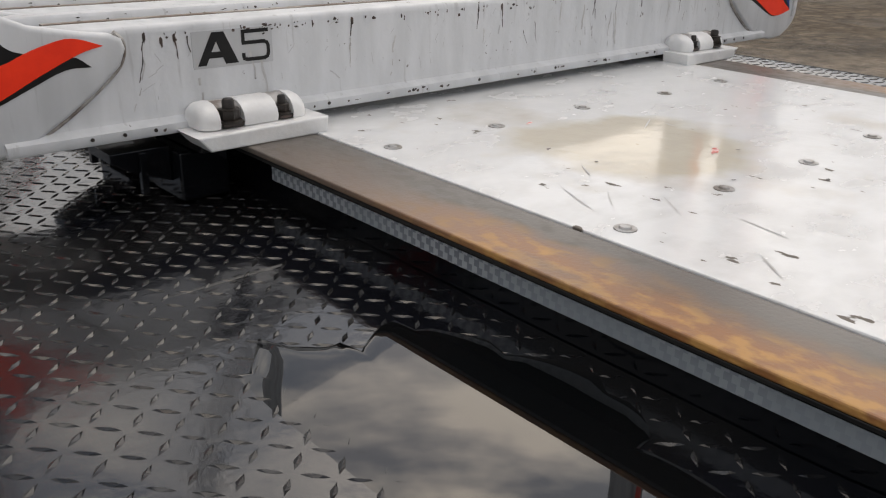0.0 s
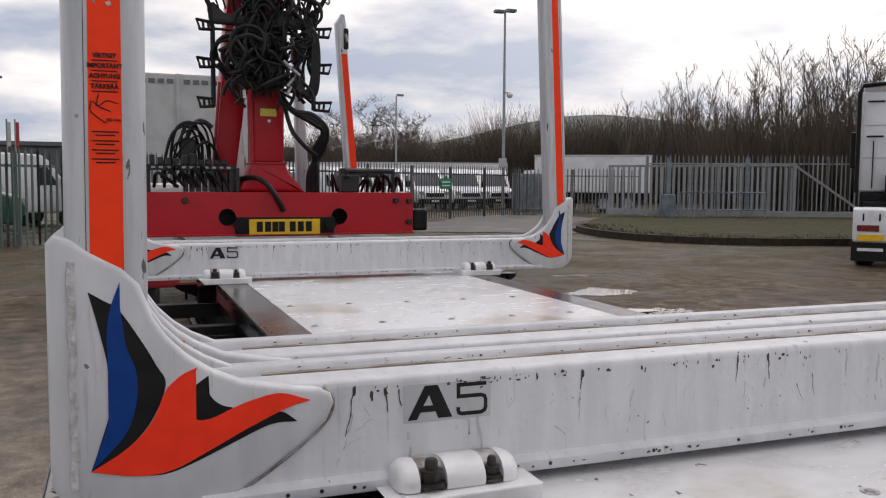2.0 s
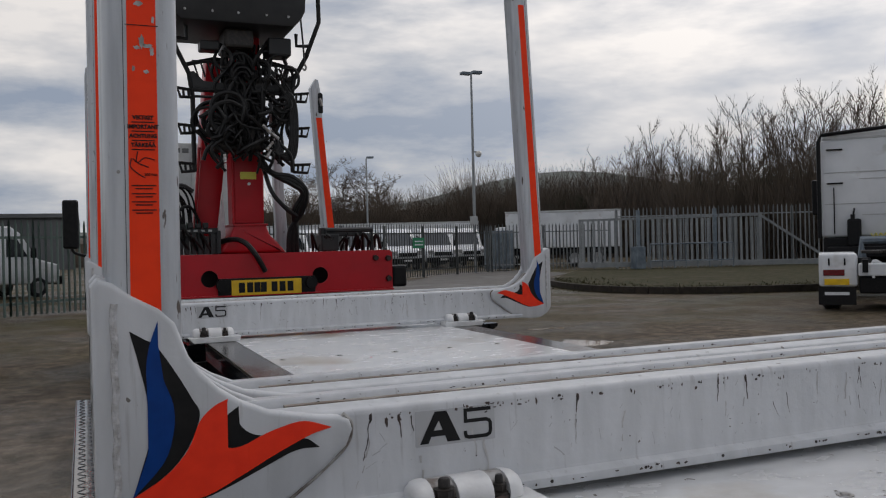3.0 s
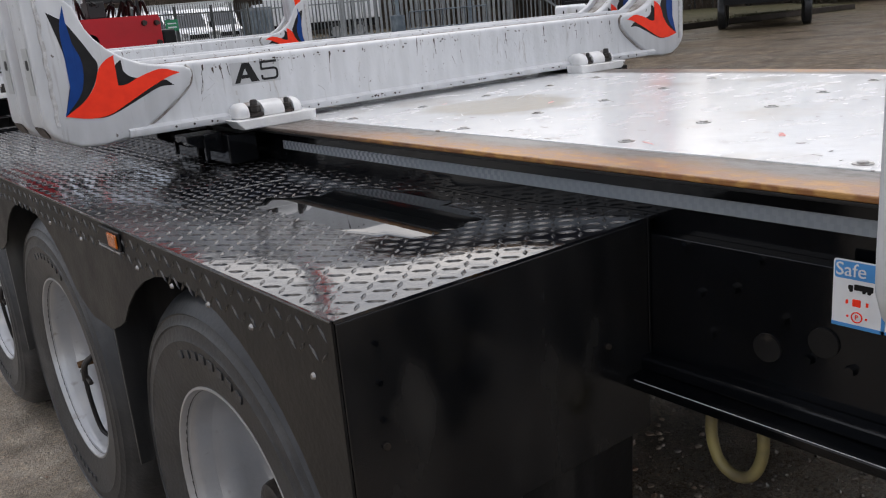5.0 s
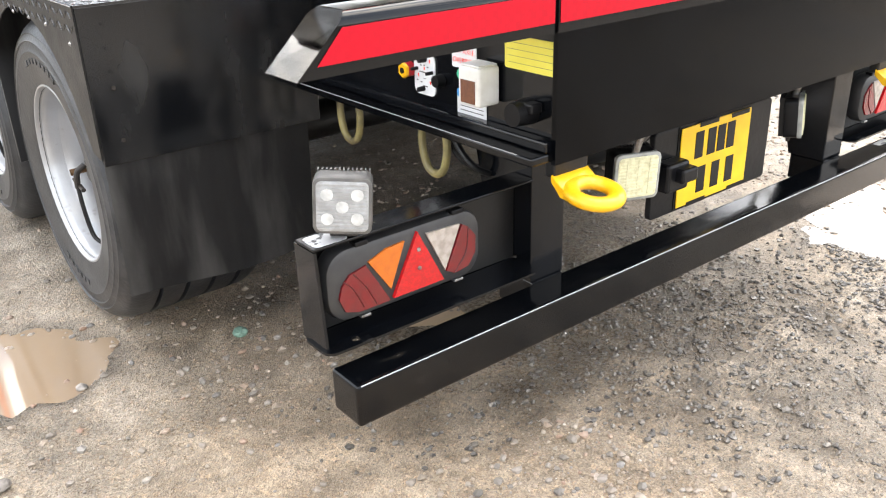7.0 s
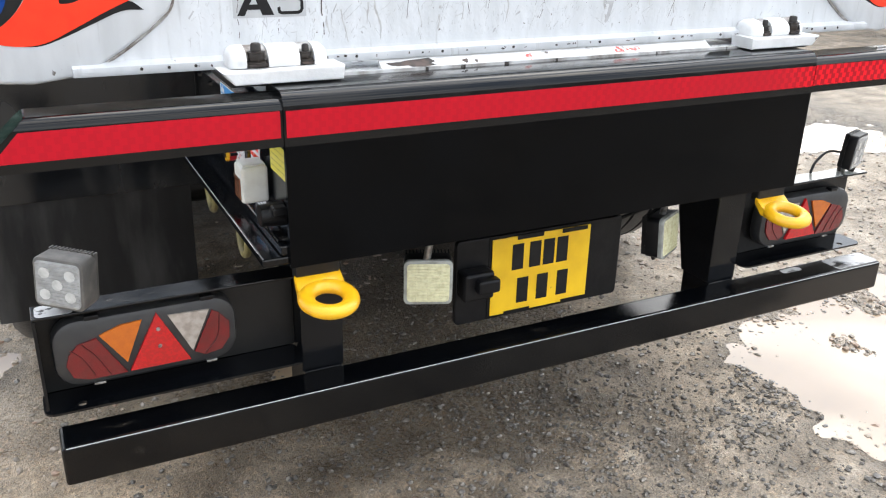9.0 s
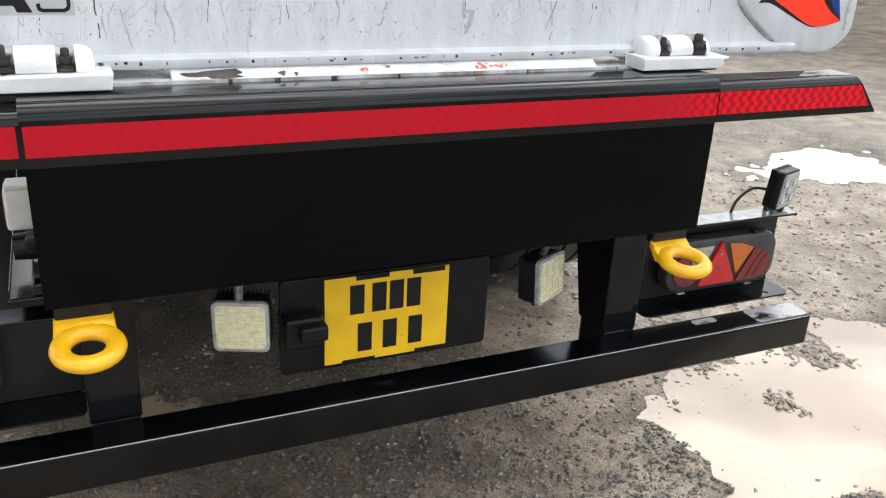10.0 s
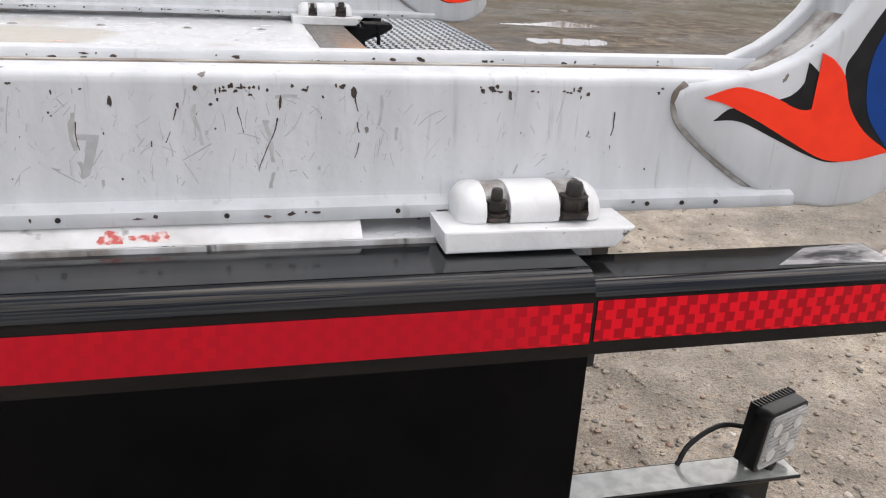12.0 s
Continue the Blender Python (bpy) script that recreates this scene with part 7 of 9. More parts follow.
# ---- the red log crane on the lorry ahead ----
crane = thing("log_crane", (XC, 7.5, 1.0), "red hydraulic log crane with black hoses and a dark operator seat", "crane")
CB = 7.246
holes = [circle(-0.335 - XC, 1.285, 0.062), circle(0.415, 1.285, 0.062)]
beam_outline = [(-1.0, 1.150), (1.0, 1.150), (1.0, 1.44), (0.985, 1.465), (-0.985, 1.465), (-1.0, 1.44)]
part("frame_beam", slab(beam_outline, 0.012, lambda a, b, d: (XC + a, CB + 0.06 + d, b), 0, holes), CRANE_RED, crane, "red steel frame beam with two round holes")
part("beam_top", box(XC - 0.985, XC + 0.985, CB + 0.0725, CB + 0.36, 1.452, 1.464), CRANE_RED, crane)
part("beam_back", box(XC - 1.0, XC + 1.0, CB + 0.34, CB + 0.36, 1.15, 1.451), CRANE_DARK, crane)
part("beam_lip", box(XC - 1.0, XC + 1.0, CB + 0.03, CB + 0.0595, 1.150, 1.162, 0.002), CRANE_RED, crane)
for x in (-0.70, 0.86, 0.965):
    for z in ((1.405,) if x < 0.9 else (1.40, 1.24)):
        part("beam_bolt", rod((XC + x, CB + 0.06, z), (XC + x, CB + 0.03, z), 0.024, 0.02, seg=10), BOLT_DARK, crane)
holder2 = part("plate_holder", box(XC - 0.355, XC + 0.37, CB + 0.035, CB + 0.058, 1.145, 1.285, 0.008), PLASTIC, crane, "black holder of the front lorry's number plate")
plate2 = part("number_plate", box(XC - 0.26, XC + 0.26, CB + 0.029, CB + 0.034, 1.158, 1.270, 0.003), YELLOW, holder2, "wide yellow number plate")
for x in (-0.185, -0.125, -0.072, -0.025, 0.055, 0.115, 0.175):
    part("plate_bar", box(XC + x - 0.022, XC + x + 0.022, CB + 0.0268, CB + 0.0287, 1.178, 1.252), DECAL_BLACK, plate2)
for x in (-0.325, 0.335):
    part("plate_lamp", rod((XC + x, CB + 0.0, 1.235), (XC + x, CB + 0.05, 1.235), 0.045, seg=14), PLASTIC, holder2)
part("side_lamp", box(XC + 1.0, XC + 1.12, CB + 0.05, CB + 0.15, 1.17, 1.34, 0.02), PLASTIC, crane)
# column and pillar
CXM = XC - 0.08   # the column's middle
own = slab([(-0.25, 1.464), (0.27, 1.464), (0.255, 1.485), (0.20, 1.545), (0.15, 1.60), (0.125, 1.665), (0.122, 1.69), (-0.122, 1.69), (-0.125, 1.665), (-0.15, 1.60), (-0.19, 1.55), (-0.235, 1.485)], 0.42, lambda a, b, d: (CXM + a, CB + 0.20 + d, b), 0.025, seg=3)
part("slewing_base", own, CRANE_RED, crane, "flared red slewing base", True)
part("base_collar", box(CXM - 0.13, CXM + 0.13, CB + 0.19, CB + 0.63, 1.672, 1.690, 0.004), CRANE_RED, crane)
own = slab([(-0.115, 1.69), (0.115, 1.69), (0.120, 2.25), (0.125, 2.7), (0.11, 3.3), (-0.11, 3.3), (-0.125, 2.7), (-0.115, 2.25)], 0.28, lambda a, b, d: (CXM + a, CB + 0.25 + d, b), 0.02)
part("column", own, CRANE_RED, crane, "red tapered crane column", True)
part("column_edge", box(CXM - 0.128, CXM - 0.112, CB + 0.235, CB + 0.26, 1.69, 2.2, 0.004), CRANE_RED, crane)
own = slab([(-0.10, 1.47), (0.07, 1.47), (0.10, 3.0), (-0.12, 3.0)], 0.24, lambda a, b, d: (XC - 0.36 + a + (b - 1.47) * 0.10, CB + 0.55 + d, b), 0.02)
part("boom_cylinder", own, CRANE_RED, crane, "red boom beside the column", True)
part("boom_rib", pipe([(XC - 0.465, CB + 0.545, 1.50), (XC - 0.40, CB + 0.545, 2.3)], 0.012, 6, 0), CRANE_RED, crane)
part("white_rod", slab([(-0.05, 1.47), (0.055, 1.47), (0.035, 2.2), (-0.03, 3.4)], 0.09, lambda a, b, d: (XC + 0.335 + a - (b - 1.47) * 0.03, CB + 1.0 + d, b), 0.01), UPRIGHT, crane, "pale upright behind the column", True)
part("white_rod", slab([(-0.055, 1.47), (0.03, 1.47), (0.02, 1.80), (0.008, 1.95)], 0.05, lambda a, b, d: (XC - 0.255 + a, CB + 0.45 + d, b), 0.004), WHITE_CLEAN, crane)
part("yellow_label", box(XC - 0.14, XC - 0.02, CB + 0.240, CB + 0.248, 2.03, 2.085), PAPER_YELLOW, crane)
part("label_dot", rod((XC - 0.075, CB + 0.249, 1.995), (XC - 0.075, CB + 0.242, 1.995), 0.012, seg=12), PAPER, crane)
# operator seat platform
SX = XC - 0.19
seat = part("operator_seat", slab([(-0.52, 3.60), (-0.50, 3.27), (-0.49, 3.20), (-0.395, 3.115), (0.40, 3.115), (0.46, 3.18), (0.49, 3.24), (0.51, 3.60), (0.50, 3.95), (-0.51, 3.95)], 0.75, lambda a, b, d: (SX + a, CB - 0.15 + d, b), 0.02), CRANE_DARK, crane, "charcoal operator seat shell high on the crane", True)
for x in (-0.37, -0.18, 0.0, 0.20, 0.36):
    part("seat_bolt", rod((SX + x, CB - 0.152, 3.185), (SX + x, CB - 0.160, 3.185), 0.009, seg=8), ZINC, seat)
part("seat_block", box(SX - 0.08, SX + 0.13, CB - 0.02, CB + 0.35, 2.97, 3.114, 0.02), BOLT_DARK, crane)
# ladder frames on both sides
LX = XC - 0.134
for s in (-1, 1):
    pts = [(LX + s * 0.56, CB - 0.02, 3.55), (LX + s * 0.565, CB - 0.02, 3.20), (LX + s * 0.47, CB + 0.02, 2.94), (LX + s * 0.385, CB + 0.06, 2.78), (LX + s * 0.36, CB + 0.08, 2.62), (LX + s * 0.36, CB + 0.08, 2.07)]
    part("ladder_tube", pipe(pts, 0.017, 8, 0), HOSE, crane, smooth=True)
    part("ladder_tube", pipe([(LX + s * 0.40, CB + 0.03, 3.11), (LX + s * 0.40, CB + 0.03, 3.02), (LX + s * 0.49, CB + 0.01, 3.02)], 0.014, 8, 0), HOSE, crane)
    part("ladder_tube", pipe([(LX + s * 0.40, CB + 0.05, 2.84), (LX + s * 0.20, CB + 0.10, 2.90), (LX + s * 0.10, CB + 0.14, 2.90)], 0.016, 8, 0), HOSE, crane)
    part("frame_brace", slab([(0.06, 2.68), (0.36, 2.68), (0.385, 2.79), (0.35, 2.80), (0.28, 2.73), (0.06, 2.715)], 0.012, (lambda s: lambda a, b, d: (LX + s * a, CB + 0.07 + d, b))(s)), CRANE_DARK, crane)
    for k in range(5):
        part("frame_slot_bar", rod((LX + s * (0.12 + 0.05 * k), CB + 0.06, 2.74 + 0.006 * k), (LX + s * (0.15 + 0.05 * k), CB + 0.06, 2.86), 0.007, seg=6), HOSE, crane)
    for z in (2.66, 2.40, 2.125):
        step_tube = pipe([(LX + s * 0.36, CB + 0.08, z), (LX + s * 0.475, CB + 0.0, z), (LX + s * 0.455, CB + 0.0, z - 0.065), (LX + s * 0.36, CB + 0.08, z - 0.05)], 0.012, 6, 0)
        for k in (1, 2):
            step_tube = rod((LX + s * (0.36 + 0.035 * k), CB + 0.04, z), (LX + s * (0.355 + 0.035 * k), CB + 0.04, z - 0.055), 0.009, seg=6, bm=step_tube)
        part("ladder_step", step_tube, HOSE, crane)
for z, r in ((2.665, 0.018), (2.615, 0.010), (2.87, 0.010)):
    part("ladder_rung", rod((LX - 0.36, CB + 0.07, z), (LX + 0.36, CB + 0.07, z), r, seg=8), HOSE, crane)
part("control_box", box(XC + 0.045, XC + 0.215, CB - 0.03, CB + 0.16, 2.93, 3.06, 0.012), CRANE_DARK, crane)
part("control_box", box(XC - 0.44, XC - 0.30, CB + 0.02, CB + 0.16, 2.95, 3.02, 0.012), CRANE_DARK, crane)
part("chain", pipe([(XC + 0.285, CB - 0.05, 3.2), (XC + 0.30, CB - 0.05, 3.0), (XC + 0.305, CB - 0.05, 2.87)], 0.007, 6, 2), HOSE, crane)
part("chain_hook", pipe([(XC + 0.305, CB - 0.05, 2.87), (XC + 0.318, CB - 0.05, 2.845), (XC + 0.305, CB - 0.05, 2.825), (XC + 0.292, CB - 0.05, 2.838)], 0.008, 6, 4), ZINC, crane)
# hydraulic hoses, valve block
hr = random.Random(8)
part("valve_block", box(XC - 0.36, XC + 0.02, CB + 0.06, CB + 0.24, 2.22, 2.50, 0.03), BOLT_DARK, crane, "black valve block under a tangle of hoses")
part("valve_block", box(XC - 0.20, XC + 0.0, CB + 0.10, CB + 0.24, 2.50, 2.66, 0.02), BOLT_DARK, crane)
part("steel_pipe", rod((CXM - 0.04, CB + 0.20, 2.55), (CXM - 0.045, CB + 0.20, 3.1), 0.034, seg=12), HOSE, crane, smooth=True)
# rising bundle along the column
for k in range(9):
    x = CXM - 0.13 + 0.033 * k
    part("hydraulic_hose", pipe([(x, CB + 0.22, 3.05), (x + hr.uniform(-0.03, 0.03), CB + 0.16, 2.85), (x + hr.uniform(-0.04, 0.04), CB + 0.10, 2.62), (x + hr.uniform(-0.08, 0.06), CB + 0.02, 2.42)], hr.choice((0.009, 0.012)), 7, 5), HOSE, crane, smooth=True)
# wavy curtain of hoses from the seat down to the block
for k in range(30):
    x, y, top, low = XC + hr.uniform(-0.34, 0.20), CB + hr.uniform(-0.02, 0.20), hr.uniform(2.72, 3.06), hr.uniform(2.08, 2.40)
    steps = [(x * (0.75 if f < 0.2 else 1) + hr.gauss(0, 0.045), y + hr.gauss(0, 0.03), top + (low - top) * f) for f in (0, 0.2, 0.42, 0.66, 0.85, 1)]
    part("hydraulic_hose", pipe(steps, hr.choice((0.009, 0.012, 0.015)), 6, 4), HOSE, crane, smooth=True)
for k in range(26):
    cx, cz, r, a0, y = XC + hr.uniform(-0.30, 0.20), hr.uniform(2.55, 2.92), hr.uniform(0.04, 0.10), hr.uniform(0, 6.28), CB + hr.uniform(-0.05, 0.10)
    part("hydraulic_hose", pipe([(cx + r * math.cos(a0 + t), y + 0.01 * t, cz + r * 1.2 * math.sin(a0 + t)) for t in (0, 0.8, 1.6, 2.4, 3.2)], hr.choice((0.009, 0.012)), 6, 4), HOSE, crane, smooth=True)
for x, z, w, h in ((-0.22, 2.78, 0.10, 0.12), (0.02, 2.74, 0.12, 0.09), (0.12, 2.50, 0.08, 0.16), (-0.30, 2.62, 0.07, 0.09)):
    part("valve_block", box(XC + x - w / 2, XC + x + w / 2, CB + 0.08, CB + 0.22, z - h / 2, z + h / 2, 0.015), BOLT_DARK, crane)
# coils over the valve block, to the left
for k in range(16):
    cx, cz, r = XC - 0.30 + hr.gauss(0, 0.05), 2.45 + hr.gauss(0, 0.06), hr.uniform(0.06, 0.125)
    a0, y = hr.uniform(0, 6.28), CB + hr.uniform(-0.06, 0.06)
    part("hydraulic_hose", pipe([(cx + r * 1.1 * math.cos(a0 + t), y + 0.012 * t, cz + r * math.sin(a0 + t)) for t in (0, 0.8, 1.6, 2.4, 3.2, 4.0)], hr.choice((0.011, 0.014, 0.017)), 7, 5), HOSE, crane, smooth=True)
# short bent hoses in front of the block
for k in range(44):
    p = Vector((XC + hr.uniform(-0.38, 0.10), CB + hr.uniform(-0.05, 0.08), hr.uniform(2.22, 2.60)))
    q = p + Vector((hr.gauss(0.02, 0.10), hr.uniform(-0.03, 0.03), -hr.uniform(0.04, 0.20)))
    m = (p + q) / 2 + Vector((hr.uniform(-0.06, 0.06), -hr.uniform(0.0, 0.06), hr.uniform(-0.03, 0.06)))
    part("hydraulic_hose", pipe([p, m, q], hr.choice((0.009, 0.012, 0.015)), 7, 5), HOSE, crane, smooth=True)
# long upright loops to the right
for k in range(5):
    x, o = XC + 0.13 + 0.012 * k, 0.014 * k
    part("hydraulic_hose", pipe([(x - 0.05, CB + 0.06, 2.56 + o), (x + 0.02, CB + 0.0, 2.62 + o * 0.6), (x + 0.065, CB + 0.0, 2.55), (x + 0.07, CB + 0.0, 2.34), (x + 0.045, CB + 0.0, 2.22 - o * 0.7), (x - 0.03, CB + 0.0, 2.20 - o * 0.5), (x - 0.06, CB + 0.03, 2.30)], 0.0125, 8, 6), HOSE, crane, smooth=True)
for k in range(3):
    part("hydraulic_hose", pipe([(XC + 0.06, CB + 0.02, 2.62 - 0.05 * k), (XC + 0.12, CB - 0.02, 2.57 - 0.06 * k), (XC + 0.20, CB + 0.02, 2.58 - 0.06 * k)], 0.011, 7, 5), HOSE, crane, smooth=True)
# thick pair that sags to the right and down to the beam
for k in range(3):
    o = 0.034 * k
    part("hydraulic_hose", pipe([(XC - 0.02, CB + 0.12, 2.20 - o), (XC + 0.06 + o * 0.5, CB + 0.02, 2.06 - o * 0.4), (XC + 0.20, CB + 0.0, 2.03 - o * 0.8), (XC + 0.315 - o * 0.4, CB + 0.04, 1.93 - o * 0.3), (XC + 0.30 - o, CB + 0.10, 1.78), (XC + 0.215 + o * 0.6, CB + 0.16, 1.64), (XC + 0.205 + o, CB + 0.2, 1.46)], 0.0195, 8, 6), HOSE, crane, smooth=True)
part("hydraulic_hose", pipe([(XC + 0.02, CB + 0.14, 2.10), (XC + 0.06, CB + 0.06, 1.92), (XC + 0.16, CB + 0.06, 1.80), (XC + 0.25, CB + 0.10, 1.74)], 0.017, 8, 6), HOSE, crane, smooth=True)
part("hydraulic_hose", pipe([(LX + 0.36, CB + 0.08, 2.12), (LX + 0.25, CB + 0.05, 2.19), (XC - 0.0, CB + 0.08, 2.21)], 0.014, 8, 5), HOSE, crane, smooth=True)
part("hydraulic_hose", pipe([(XC - 0.45, CB + 0.3, 1.50), (XC - 0.25, CB + 0.2, 1.57), (XC - 0.16, CB + 0.04, 1.55), (XC - 0.08, CB + 0.0, 1.45), (XC - 0.01, CB + 0.03, 1.33)], 0.020, 8, 6), HOSE, crane, smooth=True)
for dx, z, tilt in ((-0.02, 2.40, 0.05), (0.02, 2.36, 0.07), (0.05, 2.28, -0.05), (0.03, 2.22, -0.03), (-0.30, 2.18, 0.0)):
    p = Vector((XC + dx, CB - 0.07, z))
    part("hose_fitting", rod(p, p + Vector((tilt, -0.02, -0.06)), 0.012, seg=8), ZINC, crane)
# boxes and frames on the beam
rack = part("valve_rack", box(XC - 0.95, XC - 0.33, CB + 0.15, CB + 0.30, 1.62, 1.66, 0.004), CRANE_DARK, crane, "black perforated rack with valves on the frame beam")
for k in range(9):
    part("valve", box(XC - 0.70 + k * 0.045, XC - 0.67 + k * 0.045, CB + 0.14, CB + 0.26, 1.466, 1.60 + 0.02 * (k % 3), 0.004), CRANE_DARK, rack)
for k in range(8):
    part("valve_hose", pipe([(XC - 0.9 + 0.07 * k, CB + 0.2, 1.50), (XC - 0.88 + 0.06 * k, CB + 0.1, 1.60 + 0.03 * (k % 3)), (XC - 0.74 + 0.05 * k, CB + 0.15, 1.50)], 0.012, 6, 5), HOSE, rack)
box_r = part("hose_guard", pipe([(XC + 0.50, CB + 0.2, 1.466), (XC + 0.50, CB + 0.2, 1.63), (XC + 0.88, CB + 0.2, 1.63), (XC + 0.88, CB + 0.2, 1.466)], 0.022, 8, 0), CRANE_DARK, crane, "black guard frame on the frame beam")
part("guard_plate", box(XC + 0.46, XC + 0.80, CB + 0.19, CB + 0.26, 1.58, 1.65, 0.006), CRANE_DARK, box_r)
part("guard_box", box(XC + 0.46, XC + 0.60, CB + 0.16, CB + 0.34, 1.466, 1.60, 0.01), CRANE_DARK, box_r)
for k in range(9):
    x, z = XC - 0.66 + hr.uniform(-0.08, 0.10), 1.90 + hr.uniform(-0.10, 0.10)
    part("valve_hose", pipe([(x + hr.uniform(-0.16, 0.05), CB + 0.5, 1.62 + hr.uniform(-0.1, 0.06)), (x - 0.05, CB + 0.45, z - 0.08), (x + 0.06, CB + 0.45, z), (x + 0.14, CB + 0.5, z - 0.10), (x + 0.16, CB + 0.5, 1.62)], hr.choice((0.008, 0.012)), 6, 5), HOSE, rack)
part("lever_arm", pipe([(XC - 0.70, CB + 0.5, 1.72), (XC - 0.62, CB + 0.5, 1.93), (XC - 0.55, CB + 0.5, 2.0), (XC - 0.46, CB + 0.5, 1.95)], 0.018, 8, 3), GREY_PLASTIC, rack, "grey control lever")
part("lever_block", box(XC - 0.70, XC - 0.58, CB + 0.45, CB + 0.58, 1.66, 1.86, 0.02), CRANE_DARK, rack)
for k in range(11):
    part("rack_slot", box(XC - 0.92 + 0.052 * k, XC - 0.892 + 0.052 * k, CB + 0.146, CB + 0.1495, 1.633, 1.648), VAN_SILVER, rack)
for x in (-0.95, -0.36):
    part("rack_leg", box(XC + x, XC + x + 0.025, CB + 0.16, CB + 0.29, 1.4645, 1.6195, 0.003), CRANE_DARK, rack)

for k in range(12):
    x = XC + 0.42 + 0.045 * k
    part("valve_hose", pipe([(x, CB + 0.28, 1.47), (x + hr.uniform(-0.05, 0.05), CB + 0.16, 1.55 + hr.uniform(0, 0.07)), (x + hr.uniform(-0.02, 0.09), CB + 0.24, 1.48)], hr.choice((0.010, 0.014)), 6, 4), HOSE, box_r)
for k in range(10):
    x = XC - 0.93 + 0.055 * k
    part("valve", box(x, x + 0.035, CB + 0.12, CB + 0.20, 1.661, 1.69 + hr.uniform(0, 0.05), 0.004), CRANE_DARK, rack)

# the lorry that carries the crane
lorry = thing("timber_lorry", (XC, 10, 0), "timber lorry seen beyond the red crane", "lorry")
for s in (-1, 1):
    part("chassis_rail", box(*span(s, 0.36, 0.44), 6.75, 13.6, 0.72, 1.0, 0.005), CRANE_DARK, lorry)
    part("rear_lamp", box(*span(s, 0.78, 1.12), 6.70, 6.80, 0.86, 1.02, 0.02), BRICKRED, lorry, "red rear lamp of the lorry")
    part("rear_guard", box(*span(s, 0.70, 1.24), 6.81, 8.9, 1.02, 1.05, 0.01), BLACK_DULL, lorry)
    for y in (7.5, 8.75, 12.6):
        w = part("wheel", lathe([(0.28, s * 0.10), (0.27, s * 0.03), (0.2, s * 0.0), (0.1, s * 0.02), (0.0, s * 0.02)], (ux(s, 1.05), y, 0.5), "X", 32), RIM, lorry, "wheel of the lorry", True)
        part("tyre", lathe([(0.29, -0.15), (0.40, -0.165), (0.48, -0.15), (0.50, -0.12), (0.50, 0.12), (0.48, 0.15), (0.40, 0.165), (0.29, 0.15)], (ux(s, 1.05), y, 0.5), "X", 40, caps=False), RUBBER, w, "", True)
part("deck_plate", box(ux(-1, 0.6), ux(1, 0.6), 6.7, 11.3, 1.0, 1.04), BLACK_DULL, lorry)
cab = part("cab", box(ux(-1, 1.22), ux(1, 1.22), 11.6, 13.8, 0.7, 1.52, 0.06), VAN_SILVER, lorry, "pale grey lorry cab")
part("mirror", box(ux(-1, 1.50), ux(-1, 1.30), 13.2, 13.32, 1.55, 2.2, 0.03), PLASTIC, lorry, "black door mirror")
part("mirror_arm", pipe([(ux(-1, 1.40), 13.26, 1.60), (ux(-1, 1.36), 13.26, 1.50), (ux(-1, 1.18), 13.2, 1.44)], 0.02, 8, 3), PLASTIC, lorry)

# ---- yard edge: island, road, fences, gate ----
road = bmesh.new()
vs = [road.verts.new(p) for p in ((6.0, 27.5, 0.02), (12.5, 24.5, 0.02), (13.2, 26.5, 0.02), (15.5, 30.5, 0.02), (19.2, 34.5, 0.02), (19.5, 40, 0.02), (15.5, 40, 0.02), (11, 33.0, 0.02), (4, 31.5, 0.02))]
road.faces.new(vs)
setting("road", road, TARMAC, "pale worn tarmac drive beside the grass island", "road")
ISLAND = [(14.2, 27.2), (13.2, 25.6), (12.6, 23.5), (12.5, 21.6), (13.0, 20.1), (14.2, 19.0), (16.0, 18.2), (19.0, 17.4), (23, 16.8), (30, 16.0), (36, 22), (36, 33), (27, 30.6), (19.6, 34.2), (16.8, 30.8)]
isl = bmesh.new()
isl.faces.new([isl.verts.new((x, y, 0.16)) for x, y in ISLAND])
setting("grass_verge", isl, GRASS, "short brown and green winter grass on a raised island", "grass")
kerb = bmesh.new()
line = curve_points([(x, y, 0) for x, y in ISLAND[:10]], 4)
for a, b in zip(line, line[1:]):
    d = (b - a).normalized()
    n = Vector((d.y, -d.x, 0)) * 0.14
    q = [kerb.verts.new(v) for v in (a - n * 0.2, b - n * 0.2, b + n, a + n)]
    t = [kerb.verts.new(v.co + Vector((0, 0, 0.19))) for v in q]
    for f in ((0, 1, 5, 4), (2, 3, 7, 6), (3, 0, 4, 7), (1, 2, 6, 5)):
        kerb.faces.new([(q + t)[k] for k in f])
    kerb.faces.new(t)
setting("kerb", kerb, KERB, "dark weathered kerb round the grass island", "kerb")


